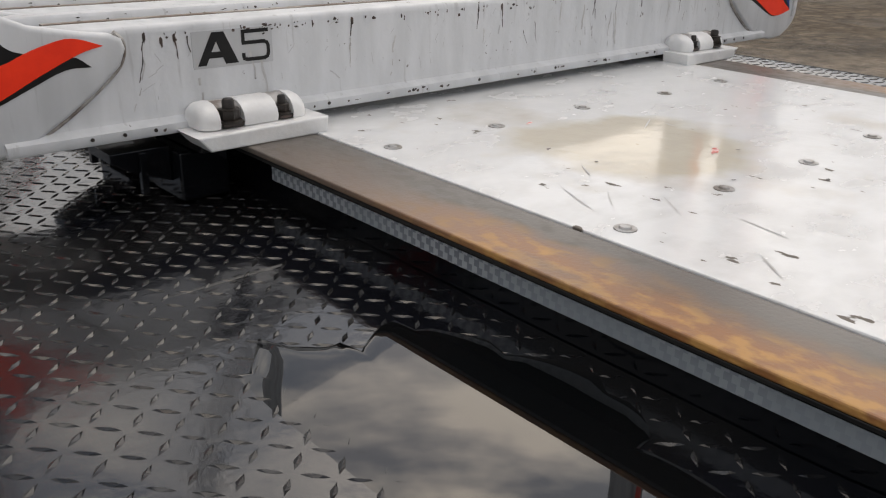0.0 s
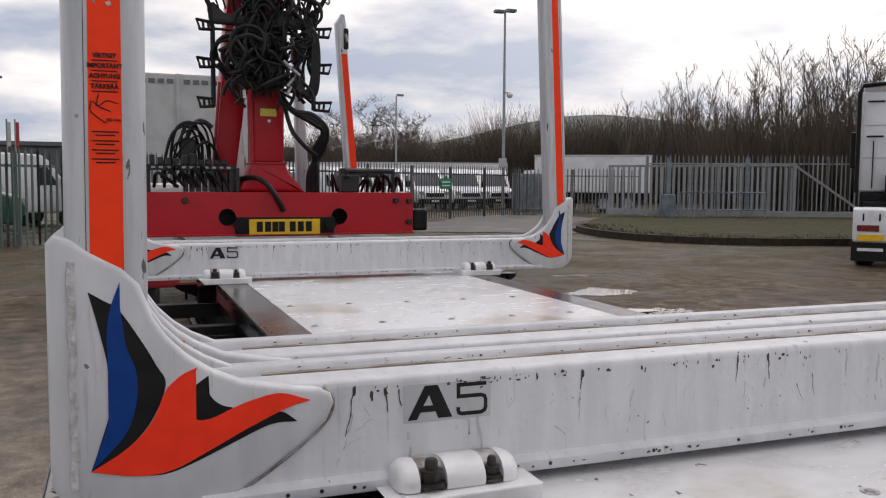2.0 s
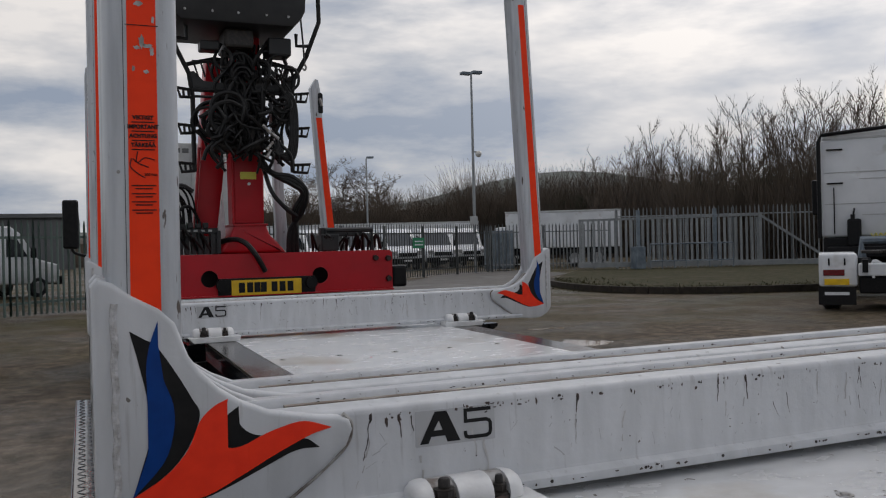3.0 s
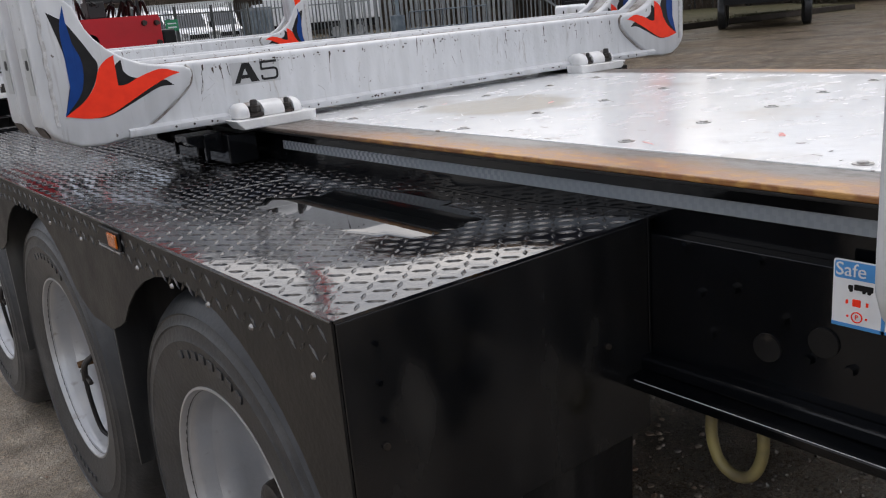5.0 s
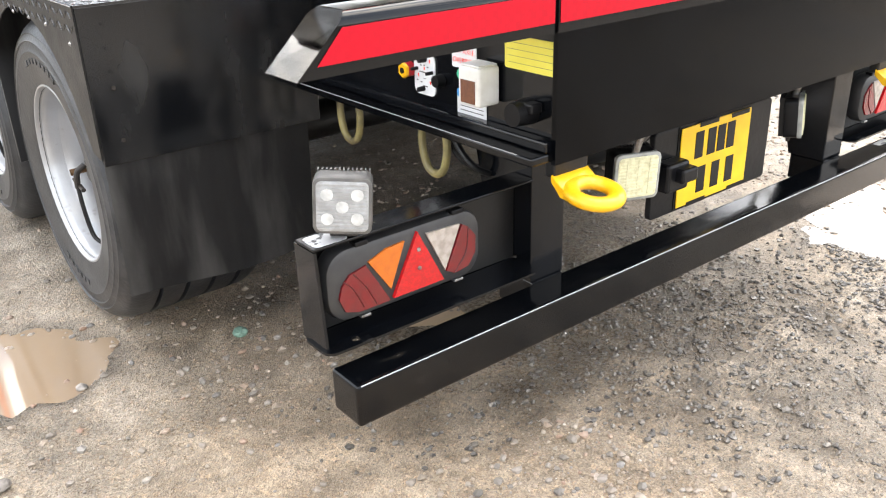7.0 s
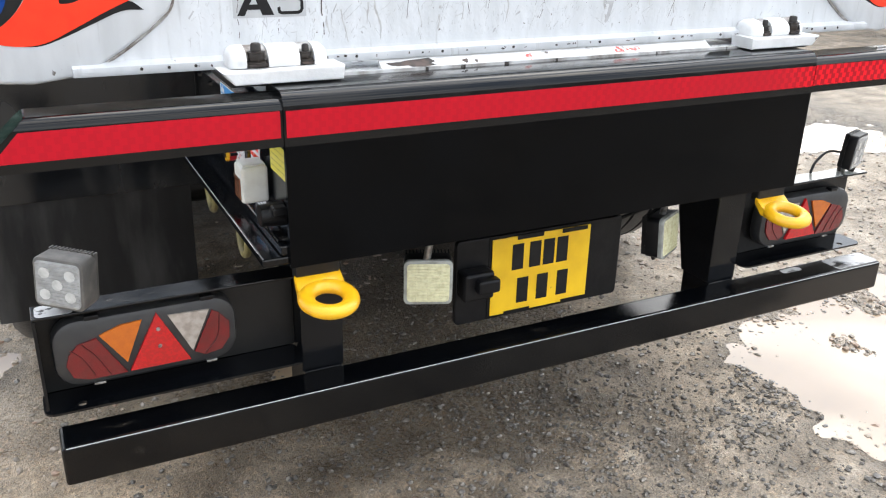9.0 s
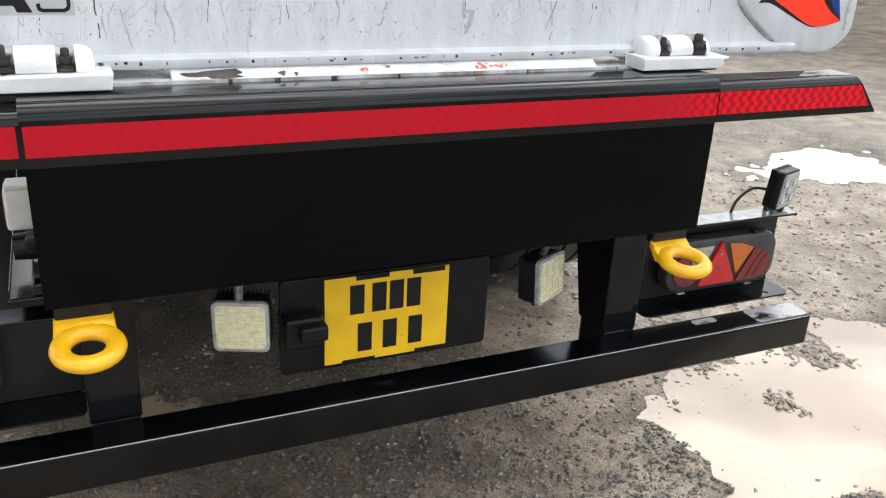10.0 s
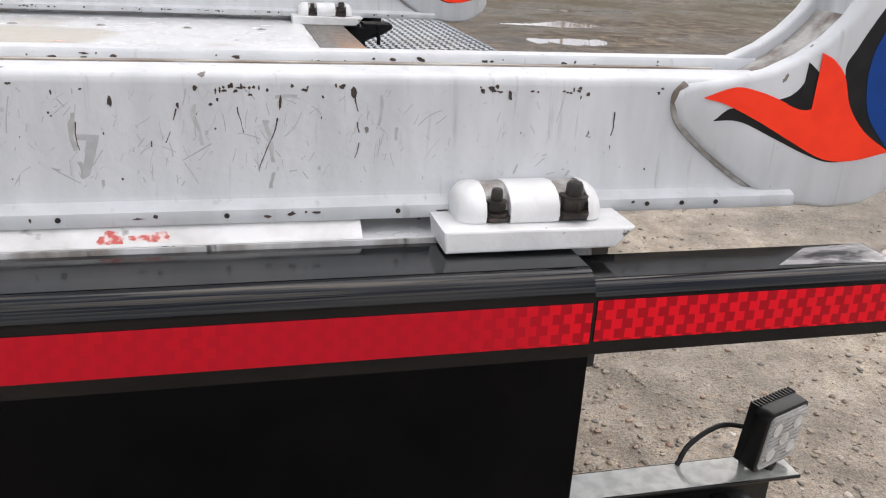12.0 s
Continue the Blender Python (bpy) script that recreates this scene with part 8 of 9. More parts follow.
def build_tufts():
    """Ragged winter grass that leans over the kerb and grows at its foot."""
    r = np.random.default_rng(31)
    V, F = [], []
    for a, b in zip(line, line[1:]):
        d = (b - a).normalized()
        n = Vector((d.y, -d.x, 0))
        for _ in range(int((b - a).length * 150)):
            foot = r.random() < 0.22
            p = a.lerp(b, r.random()) - n * (r.exponential(0.5) if not foot else -0.16 - r.exponential(0.05))
            p.z = 0.0 if foot else 0.16
            h, w, t = r.uniform(0.02, 0.085), r.uniform(0.006, 0.016), r.uniform(0, 6.28)
            side, lean = Vector((math.cos(t), math.sin(t), 0)) * w, Vector((r.normal(0, 0.04), r.normal(0, 0.04), h))
            k = len(V)
            V += [p - side, p + side, p + lean]
            F.append((k, k + 1, k + 2))
    me = bpy.data.meshes.new("grass_tufts")
    me.from_pydata([tuple(v) for v in V], [], F)
    me.materials.append(GRASS)
    tagged(new("grass_tufts", me), "ragged winter grass along the kerb", "grass", "", "stuff")


build_tufts()


def palisade(name, p, q, height, material, label, gap=0.155, tip=True, post_step=2.75):
    p, q = Vector((*p, 0)), Vector((*q, 0))
    d = (q - p).normalized()
    n = Vector((-d.y, d.x, 0))
    L = (q - p).length
    fence = thing(name, p, label, "fence", "palisade fences round the yard")
    k, jr = 0, random.Random(int(L * 100))
    own = bmesh.new()
    w = 0.034
    prof = [(-w, 0.0), (-w * 0.45, 0.016), (w * 0.45, 0.016), (w, 0.0)]
    rings = [[own.verts.new((a * k2, -b, z)) for a, b in prof] for z, k2 in ((0.06, 1.0), (height - 0.12, 1.0), (height, 0.12 if tip else 1.0))]
    for lo, hi in zip(rings, rings[1:]):
        for j in range(3):
            own.faces.new((lo[j], lo[j + 1], hi[j + 1], hi[j]))
    bmesh.ops.solidify(own, geom=own.faces[:], thickness=0.004)
    first_pale = part("pale", own, material, None)
    while k * gap < L:
        pale = first_pale if k == 0 else new("pale", first_pale.data)
        pale.parent = fence
        pale.location = d * (k * gap) + Vector((0, 0, jr.uniform(-0.012, 0.012)))
        pale.rotation_euler = (0, jr.uniform(-0.008, 0.008), math.atan2(d.y, d.x))
        k += 1
    for z in (0.35, height - 0.42):
        own = bmesh.new()
        a, b = p + n * 0.01, q + n * 0.01
        bmesh.ops.create_cube(own, size=1)
        for v in own.verts:
            v.co = (a + b) / 2 + d * v.co.x * L + n * (v.co.y * 0.05 + 0.03) + Vector((0, 0, z + v.co.z * 0.06))
        part("rail", own, material, fence)
    for i in range(int(L / post_step) + 1):
        c = p + d * min(i * post_step, L) + n * 0.09
        part("post", box(c.x - 0.05, c.x + 0.05, c.y - 0.05, c.y + 0.05, 0, height - 0.1), material, fence)
    return fence


palisade("palisade_fence", (-14, 14.0), (3.5, 27.6), 2.3, GREEN_FENCE, "green grey steel palisade fence at the yard edge")
palisade("palisade_fence", (3.6, 30.5), (17.6, 39.4), 2.4, GALV_OLD, "weathered steel palisade fence in front of parked vans", 0.18)
palisade("palisade_fence", (17.7, 39.4), (24, 38.2), 2.4, GALV, "galvanised steel palisade fence beside the gate", 0.19)
palisade("palisade_fence", (22.5, 35.5), (44, 24.5), 3.0, GALV, "tall galvanised palisade fence below the trees", 0.21)

GA, GB = Vector((19.5, 34.0, 0)), Vector((26.6, 30.6, 0))
gd = (GB - GA).normalized()
gn = Vector((-gd.y, gd.x, 0))
gate = thing("sliding_gate", GA, "galvanised sliding yard gate with a slanted brace", "gate")


def gate_bar(name, a, z0, b, z1, w=0.10, mat=None):
    p, q = GA + gd * a + Vector((0, 0, z0)), GA + gd * b + Vector((0, 0, z1))
    x = (q - p).normalized()
    y = gn
    z = x.cross(y)
    own = bmesh.new()
    bmesh.ops.create_cube(own, size=1)
    for v in own.verts:
        v.co = (p + q) / 2 + x * v.co.x * ((q - p).length + w) + y * v.co.y * w + z * v.co.z * w
    part(name, own, mat or GALV, gate)


gate_bar("bottom_rail", 0, 0.36, 12.0, 0.30, 0.22)
gate_bar("top_rail", 0, 2.38, 8.0, 2.46)
gate_bar("end_post", 0, 0.4, 0, 2.35)
gate_bar("end_post", 8.0, 0.4, 8.0, 2.45, 0.14)
gate_bar("brace", 8.0, 2.45, 10.7, 0.6)
first_pale = part("gate_pale", box(-0.050, 0.050, -0.02, 0.02, 0.45, 2.36), GALV, None)
for k in range(33):
    pale = first_pale if k == 0 else new("gate_pale", first_pale.data)
    pale.parent = gate
    pale.location = gd * (0.12 + 0.243 * k)
    pale.rotation_euler = (0, 0, math.atan2(gd.y, gd.x))
for a in (2.6, 6.0):
    gate_bar("guide_post", a, 0.1, a, 2.7, 0.16, GALV_BLUE)
c = GA + gd * 2.5 - gn * 0.5
motor_box = thing("gate_motor", (c.x, c.y, 0.16), "blue grey steel gate motor cabinet", "cabinet")
part("housing", box(c.x - 0.25, c.x + 0.25, c.y - 0.22, c.y + 0.22, 0.16, 1.15, 0.03), GALV_BLUE, motor_box)
rail = thing("guard_rail", (GA + gd * 4 - gn * 0.7), "low blue grey steel guard rail before the gate", "railing")
for z in (1.25, 0.5):
    a, b = GA + gd * 3.0 - gn * 0.7, GA + gd * 6.6 - gn * 0.7
    part("bar", rod(a + Vector((0, 0, z)), b + Vector((0, 0, z)), 0.03, seg=8), GALV_BLUE, rail)
for k in range(8):
    a = GA + gd * (3.0 + 3.6 * k / 7) - gn * 0.7
    part("baluster", rod(a + Vector((0, 0, 0.16)), a + Vector((0, 0, 1.25)), 0.02, seg=6), GALV_BLUE, rail)


def lamp_post(x, y, h, double=False):
    p = thing("street_lamp", (x, y, 0), "tall galvanised lamp post with a flat lamp head", "street lamp", "lamp posts")
    part("pole", rod((x, y, 0), (x, y, h), 0.09, 0.05, 12), GALV, p, smooth=True)
    for s in ((-1, 1) if double else (1,)):
        part("head", box(x + (0.05 if s > 0 else -0.55), x + (0.55 if s > 0 else -0.05), y - 0.16, y + 0.16, h - 0.02 + 0.04 * s, h + 0.12 + 0.04 * s, 0.02), GALV_BLUE, p)
    if double:
        cam_box = part("camera_arm", rod((x, y, h * 0.61), (x + 0.25, y, h * 0.61), 0.03, seg=8), GALV, p)
        own = bmesh.new()
        bmesh.ops.create_uvsphere(own, u_segments=12, v_segments=8, radius=0.16)
        part("dome", turned(own, Matrix.Translation((x + 0.3, y, h * 0.60))), WHITE_PLASTIC, cam_box, "white dome camera", True)
        part("sign_box", box(x - 0.28, x + 0.12, y - 0.12, y - 0.06, 2.35, 2.8, 0.01), VAN_SILVER, p)


lamp_post(16.6, 39.0, 9.8, True)
lamp_post(18.5, 62.0, 8.0)
lamp_post(-8.2, 62.0, 8.0)
for k, x in enumerate((-7.7, -7.2)):
    f = thing("flag_pole", (x, 64, 0), "thin pole with a furled flag", "flag pole", "flag poles")
    part("pole", rod((x, 64, 0), (x, 64, 5.6), 0.05, seg=8), GALV, f)
    part("flag", box(x, x + 0.25, 63.97, 64.03, 3.8, 5.4, 0.02), BRICKRED if k else VAN_SILVER, f)


def wheels_for(v, L, W, r, y0, y1):
    for x in (-W / 2 + 0.1, W / 2 - 0.1):
        for y in (y0, y1):
            w = part("wheel", lathe([(r * 0.62, -0.11), (r * 0.95, -0.11), (r, -0.08), (r, 0.08), (r * 0.95, 0.11), (r * 0.62, 0.11)], (x, y, r), "X", 24, caps=False), RUBBER, v, "", True)
            part("rim", lathe([(0.0, 0.06), (r * 0.3, 0.07), (r * 0.62, 0.09), (r * 0.62, -0.09), (r * 0.3, -0.07), (0.0, -0.06)], (x, y, r), "X", 20), RIM, w, "", True)


def build_van(paint, label):
    """A panel van, front towards -y, standing round the origin."""
    v = thing("panel_van", (0, 0, 0), label, "van", "vans parked behind the fence")
    W, H = 2.0, 2.45
    side = [(-2.6, 0.45), (-2.65, 0.9), (-2.5, 1.12), (-1.75, 1.32), (-1.1, 2.2), (-0.75, 2.42), (0.0, H), (2.6, H), (2.75, 2.2), (2.75, 0.5)]
    part("body", slab(side, W, lambda a, b, d: (d - W / 2, a, b), 0.07, seg=3), paint, v, "", True)
    part("windscreen", slab([(-0.82, 1.42), (0.82, 1.42), (0.76, 2.14), (-0.76, 2.14)], 0.01, lambda a, b, d: (a, -1.72 + (b - 1.32) * 0.735 - d - 0.03, b)), GLASS_DARK, v)
    for s in (-1, 1):
        part("side_window", slab([(-1.35, 1.40), (-0.55, 1.40), (-0.55, 2.0), (-0.95, 2.0)], 0.01, lambda a, b, d: (s * (W / 2 + d), a, b)), GLASS_DARK, v)
        part("headlamp", box(*sorted((s * 0.62, s * 0.93)), -2.66, -2.52, 0.88, 1.12, 0.03), LED_FACE, v)
        part("mirror", box(*sorted((s * 1.02, s * 1.2)), -1.55, -1.43, 1.35, 1.7, 0.03), PLASTIC, v)
    part("grille", box(-0.55, 0.55, -2.69, -2.62, 0.80, 1.02, 0.02), PLASTIC, v)
    part("bumper", box(-1.0, 1.0, -2.72, -2.5, 0.40, 0.70, 0.04), PLASTIC, v)
    part("plate", box(-0.26, 0.26, -2.735, -2.722, 0.52, 0.63), PAPER, v)
    wheels_for(v, 5.4, W, 0.34, -1.75, 1.8)
    return v


van_a = build_van(VAN_WHITE, "white panel van parked behind the fence")
spots = [(10.5, 47.5, 8), (13.1, 48.4, 5), (15.7, 49.0, 2), (18.4, 49.5, -4), (20.8, 50.5, -6), (7.4, 50.0, 10), (24.5, 49.0, -10), (-9.6, 26.0, 125), (-6.6, 29.5, 128), (-4.6, 33.0, 130)]
van_a.location = (*spots[0][:2], 0)
van_a.rotation_euler = (0, 0, radians(spots[0][2]))
for x, y, a in spots[1:]:
    copy_thing(van_a, pose(x, y, 0, 0, 0, a))
van_g = build_van(VAN_GREEN, "dark green van parked behind the green fence")
van_g.location, van_g.rotation_euler = (-6.0, 24.6, 0), (0, 0, radians(118))


def box_lorry(x, y, yaw, L, W, H, paint, label, base=1.1):
    t = thing("box_trailer", (0, 0, 0), label, "trailer")
    part("box_body", box(-W / 2, W / 2, -L / 2, L / 2, base, H, 0.06), paint, t)
    part("roof_edge", box(-W / 2 - 0.02, W / 2 + 0.02, -L / 2 - 0.02, L / 2 + 0.02, H - 0.09, H + 0.02, 0.02), VAN_SILVER, t)
    part("underframe", box(-W / 2 + 0.2, W / 2 - 0.2, -L / 2 + 0.2, L / 2 - 0.2, 0.7, base - 0.01), PLASTIC, t)
    for s in (-1, 1):
        part("door_seam", box(*sorted((s * 0.02, s * 0.035)), -L / 2 - 0.012, -L / 2 - 0.0, base + 0.05, H - 0.1), GREY_PLASTIC, t)
    wheels_for(t, L, W, 0.5, -L / 2 + 1.3, -L / 2 + 2.6)
    t.location, t.rotation_euler = (x, y, 0), (0, 0, radians(yaw))
    return t


box_lorry(24.6, 44.0, 58.5, 6.5, 2.5, 3.2, VAN_WHITE, "white box trailer parked behind the fence")
box_lorry(20.0, 60.0, 70, 12.0, 2.5, 3.05, VAN_WHITE, "white box trailer parked behind the fence")
box_lorry(12.0, 58.0, 80, 10.0, 2.5, 2.9, VAN_WHITE, "white box trailer parked behind the fence")
box_lorry(24.2, 15.9, -59, 9.0, 2.5, 3.9, TARP_GREEN, "dark green curtain sided lorry parked in the yard")
# green notice and a grey cabinet at the fence by the drive
fd = Vector((14.0, 8.9, 0)).normalized()
fn = Vector((fd.y, -fd.x, 0))
c = Vector((12.38, 36.08, 0)) + fn * 0.12
own = bmesh.new()
bmesh.ops.create_cube(own, size=1)
for v in own.verts:
    v.co = c + fd * v.co.x * 0.84 + fn * v.co.y * 0.02 + Vector((0, 0, 1.55 + v.co.z * 0.46))
notice = tagged(mesh_object("fence_sign", own, SIGN_GREEN), "green notice board fixed to the steel fence", "sign")
for k in range(2):
    own = bmesh.new()
    bmesh.ops.create_cube(own, size=1)
    for v in own.verts:
        v.co = c + fn * 0.014 + fd * v.co.x * 0.6 + fn * v.co.y * 0.004 + Vector((0, 0, 1.62 - 0.15 * k + v.co.z * 0.05))
    part("print_bar", own, PAPER, notice)
cabinet = thing("steel_cabinet", (19.0, 40.6, 0), "tall blue grey steel cabinet beside the drive", "cabinet")
part("cabinet_body", box(18.3, 19.6, 40.6, 41.6, 0.1, 2.1, 0.03), GALV_BLUE, cabinet)
part("cabinet_door", box(18.36, 18.93, 40.57, 40.60, 0.2, 2.0, 0.01), GALV_BLUE, cabinet)
part("cabinet_door", box(18.97, 19.54, 40.57, 40.60, 0.2, 2.0, 0.01), GALV_BLUE, cabinet)
# pale slatted livestock body beyond the crane
cattle = thing("livestock_body", (-1.6, 25.0, 0), "pale slatted livestock lorry body with top vents", "lorry")
part("body", box(-0.65, 3.2, 27.0, 34.0, 0.9, 4.65, 0.04), VAN_SILVER, cattle)
for k in range(4):
    x = -0.62 + k * 1.22
    part("rib", box(x, x + 0.10, 26.95, 26.999, 0.9, 4.65, 0.01), VAN_SILVER, cattle)
    for j in range(4 if k < 3 else 0):
        part("vent", box(x + 0.22 + 0.25 * j, x + 0.40 + 0.25 * j, 26.985, 26.9985, 4.36, 4.49), GLASS_DARK, cattle)
part("underframe", box(-0.5, 3.0, 27.2, 33.8, 0.3, 0.89), PLASTIC, cattle)


# ---- white tractor unit with its back to the yard ----
def build_tractor():
    t = thing("tractor_unit", (0, 0, 0), "white articulated lorry tractor unit seen from behind", "lorry")
    cab = part("cab", box(-1.24, 1.24, 0, 2.2, 1.42, 3.75, 0.08, seg=3), VAN_WHITE, t, "white sleeper cab rear wall", True)
    for z in (2.95, 2.2):
        part("cab_crease", box(-1.15, 1.15, -0.012, 0.002, z, z + 0.02, 0.004), VAN_SILVER, cab)
    part("blue_label", box(0.72, 0.92, -0.008, 0.001, 2.35, 2.62), PAPER_BLUE, cab)
    part("roof_edge", pipe([(-1.27, -0.1, 1.4), (-1.27, -0.1, 3.7), (-1.2, -0.1, 3.86), (1.2, -0.1, 4.02), (1.27, -0.1, 3.85), (1.27, -0.1, 1.4)], 0.05, 8, 0), PLASTIC, t, "black air deflector edge")
    part("roof_deflector", box(-1.2, 1.2, 0.0, 1.8, 3.72, 3.92, 0.06), VAN_WHITE, t)
    for x, z in ((-0.95, 3.5), (1.0, 3.2), (-0.95, 2.7)):
        part("stay", rod((x - 0.15, -0.06, z), (x + 0.2, -0.03, z), 0.02, seg=6), PLASTIC, t)
    part("stay", rod((-0.95, -0.05, 1.5), (-0.95, -0.05, 2.6), 0.015, seg=6), PLASTIC, t)
    part("stay", rod((-0.62, -0.05, 1.5), (-0.52, -0.05, 2.1), 0.02, seg=6), PLASTIC, t)
    part("air_filter", box(-0.68, -0.38, -0.35, -0.02, 1.2, 1.85, 0.05), PLASTIC, t)
    part("cab_floor", box(-1.2, 1.2, 0.02, 2.1, 0.8, 1.415, 0.03), PLASTIC, t)
    part("catwalk", box(-1.1, 1.1, -0.7, 0.0, 0.95, 1.20, 0.02), PLASTIC, t)
    part("side_fairing_gap", box(0.72, 1.05, -0.03, 0.0, 1.50, 1.58, 0.01), PLASTIC, t)
    part("hose_mast", rod((-0.56, -0.3, 1.2), (-0.56, -0.3, 1.95), 0.05, seg=8), PLASTIC, t)
    part("exhaust_box", box(0.42, 0.66, -0.2, -0.02, 1.45, 1.85, 0.03), GALV, t)
    coil = pipe([(0.1 + 0.02 * k, -0.15 + 0.05 * math.cos(k * 1.2), 1.45 + 0.05 * math.sin(k * 1.2)) for k in range(-14, 14)], 0.012, 6, 2)
    part("coiled_line", coil, PAPER_YELLOW, t)
    for s in (-1, 1):
        part("chassis_rail", box(*sorted((s * 0.35, s * 0.45)), -4.2, 1.8, 0.75, 1.0), PLASTIC, t)
        g = part("rear_mudguard", box(*sorted((s * 0.53, s * 1.22)), -4.1, -3.75, 0.47, 1.13, 0.07, seg=3), VAN_WHITE, t, "white rear mudguard with lamps", True)
        part("rear_lamp", box(*sorted((s * 0.76, s * 1.14)), -4.125, -4.10, 0.69, 0.81, 0.01), LENS_RED, g, "red rear lamp")
        part("plate", box(*sorted((s * 0.68, s * 1.12)), -4.12, -4.10, 0.51, 0.63, 0.003), YELLOW if s < 0 else VAN_SILVER, g)
        part("slot", box(*sorted((s * 0.74, s * 0.77)), -4.112, -4.098, 0.89, 1.03, 0.01), PLASTIC, g)
        part("slot", box(*sorted((s * 1.02, s * 1.05)), -4.112, -4.098, 0.89, 1.03, 0.01), PLASTIC, g)
        flap = part("mud_flap", box(*sorted((s * 0.56, s * 1.23)), -4.06, -4.03, 0.12, 0.469, 0.003), DECAL_BLACK, t, "black mud flap with a white maker's mark")
        part("mark", box(*sorted((s * 0.68, s * 1.12)), -4.0625, -4.0605, 0.31, 0.37), PAPER, flap)
        part("fender", slab([(0.62 * math.cos(radians(a)) - 3.35, 0.52 + 0.62 * math.sin(radians(a))) for a in range(20, 161, 14)] + [(0.58 * math.cos(radians(a)) - 3.35, 0.52 + 0.58 * math.sin(radians(a))) for a in range(160, 19, -14)], 0.64, lambda a, b, d: (s * (0.58 + d), a, b)), VAN_WHITE, t, "", True)
        for y, r in ((-3.35, 0.5), (0.9, 0.5)):
            w = part("wheel", lathe([(0.28, -0.15), (0.46, -0.17), (0.5, -0.13), (0.5, 0.13), (0.46, 0.17), (0.28, 0.15)], (s * 1.0, y, 0.5), "X", 32, caps=False), RUBBER, t, "", True)
            part("rim", lathe([(0.0, 0.02), (0.2, 0.05), (0.28, 0.12), (0.28, -0.12), (0.2, -0.05), (0.0, -0.02)], (s * 1.0, y, 0.5), "X", 24), RIM, w, "", True)
        part("door_mirror", box(*sorted((s * 1.3, s * 1.48)), 1.6, 1.75, 2.0, 2.9, 0.04), PLASTIC, t)
    part("rear_beam", box(-0.52, 0.52, -4.15, -3.95, 0.68, 0.93, 0.03), VAN_WHITE, t)
    part("rear_frame", box(-0.50, 0.50, -4.05, -2.2, 0.34, 0.675, 0.03), PLASTIC, t)
    for s in (-1, 1):
        part("beam_horn", slab([(0.10, 0.931), (0.30, 0.931), (0.27, 0.99), (0.20, 1.0)], 0.12, lambda a, b, d: (s * a, -4.1 + d, b), 0.01), VAN_WHITE, t)
        part("beam_lug", rod((s * 0.26, -4.155, 0.67), (s * 0.26, -4.10, 0.67), 0.03, seg=10), VAN_WHITE, t)
        part("air_spring", rod((s * 0.42, -3.5, 0.68), (s * 0.42, -3.5, 1.02), 0.13, seg=16), RUBBER, t, smooth=True)
    part("cab_press_line", box(-0.35, 0.35, -0.010, 0.002, 1.93, 1.955, 0.004), VAN_SILVER, cab)
    part("cab_press_line", box(-0.40, 0.40, -0.010, 0.002, 2.78, 2.80, 0.004), VAN_SILVER, cab)
    part("fifth_wheel", slab([(-0.45, -0.4), (0.45, -0.4), (0.45, 0.3), (0.12, 0.5), (0.06, 0.1), (-0.06, 0.1), (-0.12, 0.5), (-0.45, 0.3)], 0.06, lambda a, b, d: (a, -3.1 - b, 1.10 + d), 0.01), BOLT_DARK, t)
    part("hitch_frame", pipe([(-0.42, -2.4, 1.0), (-0.42, -2.4, 1.36), (0.42, -2.4, 1.36), (0.42, -2.4, 1.0)], 0.09, 8, 0), GALV_BLUE, t)
    return t


tractor = build_tractor()
tractor.location, tractor.rotation_euler = (15.95, 15.3, 0), (0, 0, radians(-48))

# ---- trees, scrub and distance ----


def grow(rng, height, spread, levels):
    """A bare tree: a tapered trunk that forks into limbs and fine twigs."""
    wood, twig = [], []

    def limb(p, d, length, r, level):
        steps = 3 if level < 2 else 2
        for k in range(steps):
            d2 = (d + Vector((rng.uniform(-1, 1), rng.uniform(-1, 1), rng.uniform(-0.3, 0.6))) * 0.16).normalized()
            q = p + d2 * (length / steps)
            r2 = r * (0.86 if level < 3 else 0.75)
            (wood if level < 2 else twig).append((p, q, r, r2))
            p, d, r = q, d2, r2
            if level < levels and (k > 0 or level > 0):
                for _ in range(2):
                    side = Vector((rng.uniform(-1, 1), rng.uniform(-1, 1), rng.uniform(-0.25, 0.75))).normalized()
                    limb(p, (d * (0.75 if spread < 0.7 else 0.45) + side * spread).normalized(), length * rng.uniform(0.5, 0.72), r * 0.55, level + 1)
    limb(Vector((0, 0, 0)), Vector((0, 0, 1)), height * 0.52, height * 0.017, 0)
    return [wood], twig


def sticks(segs, seg, thin=1.0):
    """Tapered bars as one mesh."""
    P = np.array([s[0][:] for s in segs])
    Q = np.array([s[1][:] for s in segs])
    R0, R1 = np.array([s[2] for s in segs]) * thin, np.array([s[3] for s in segs]) * thin
    D = Q - P
    D /= np.linalg.norm(D, axis=1, keepdims=True) + 1e-9
    A = np.cross(D, np.where(np.abs(D[:, 2:3]) > 0.9, [[1.0, 0, 0]], [[0, 0, 1.0]]))
    A /= np.linalg.norm(A, axis=1, keepdims=True) + 1e-9
    B = np.cross(D, A)
    rings = []
    for C, R in ((P, R0), (Q, R1)):
        for k in range(seg):
            a = 2 * math.pi * k / seg
            rings.append(C + (A * math.cos(a) + B * math.sin(a)) * R[:, None])
    V = np.stack(rings, 1).reshape(-1, 3)
    n = len(segs)
    o = np.arange(n)[:, None] * 2 * seg
    F = np.concatenate([o + np.array([[k, (k + 1) % seg, seg + (k + 1) % seg, seg + k]]) for k in range(seg)])
    return V, F


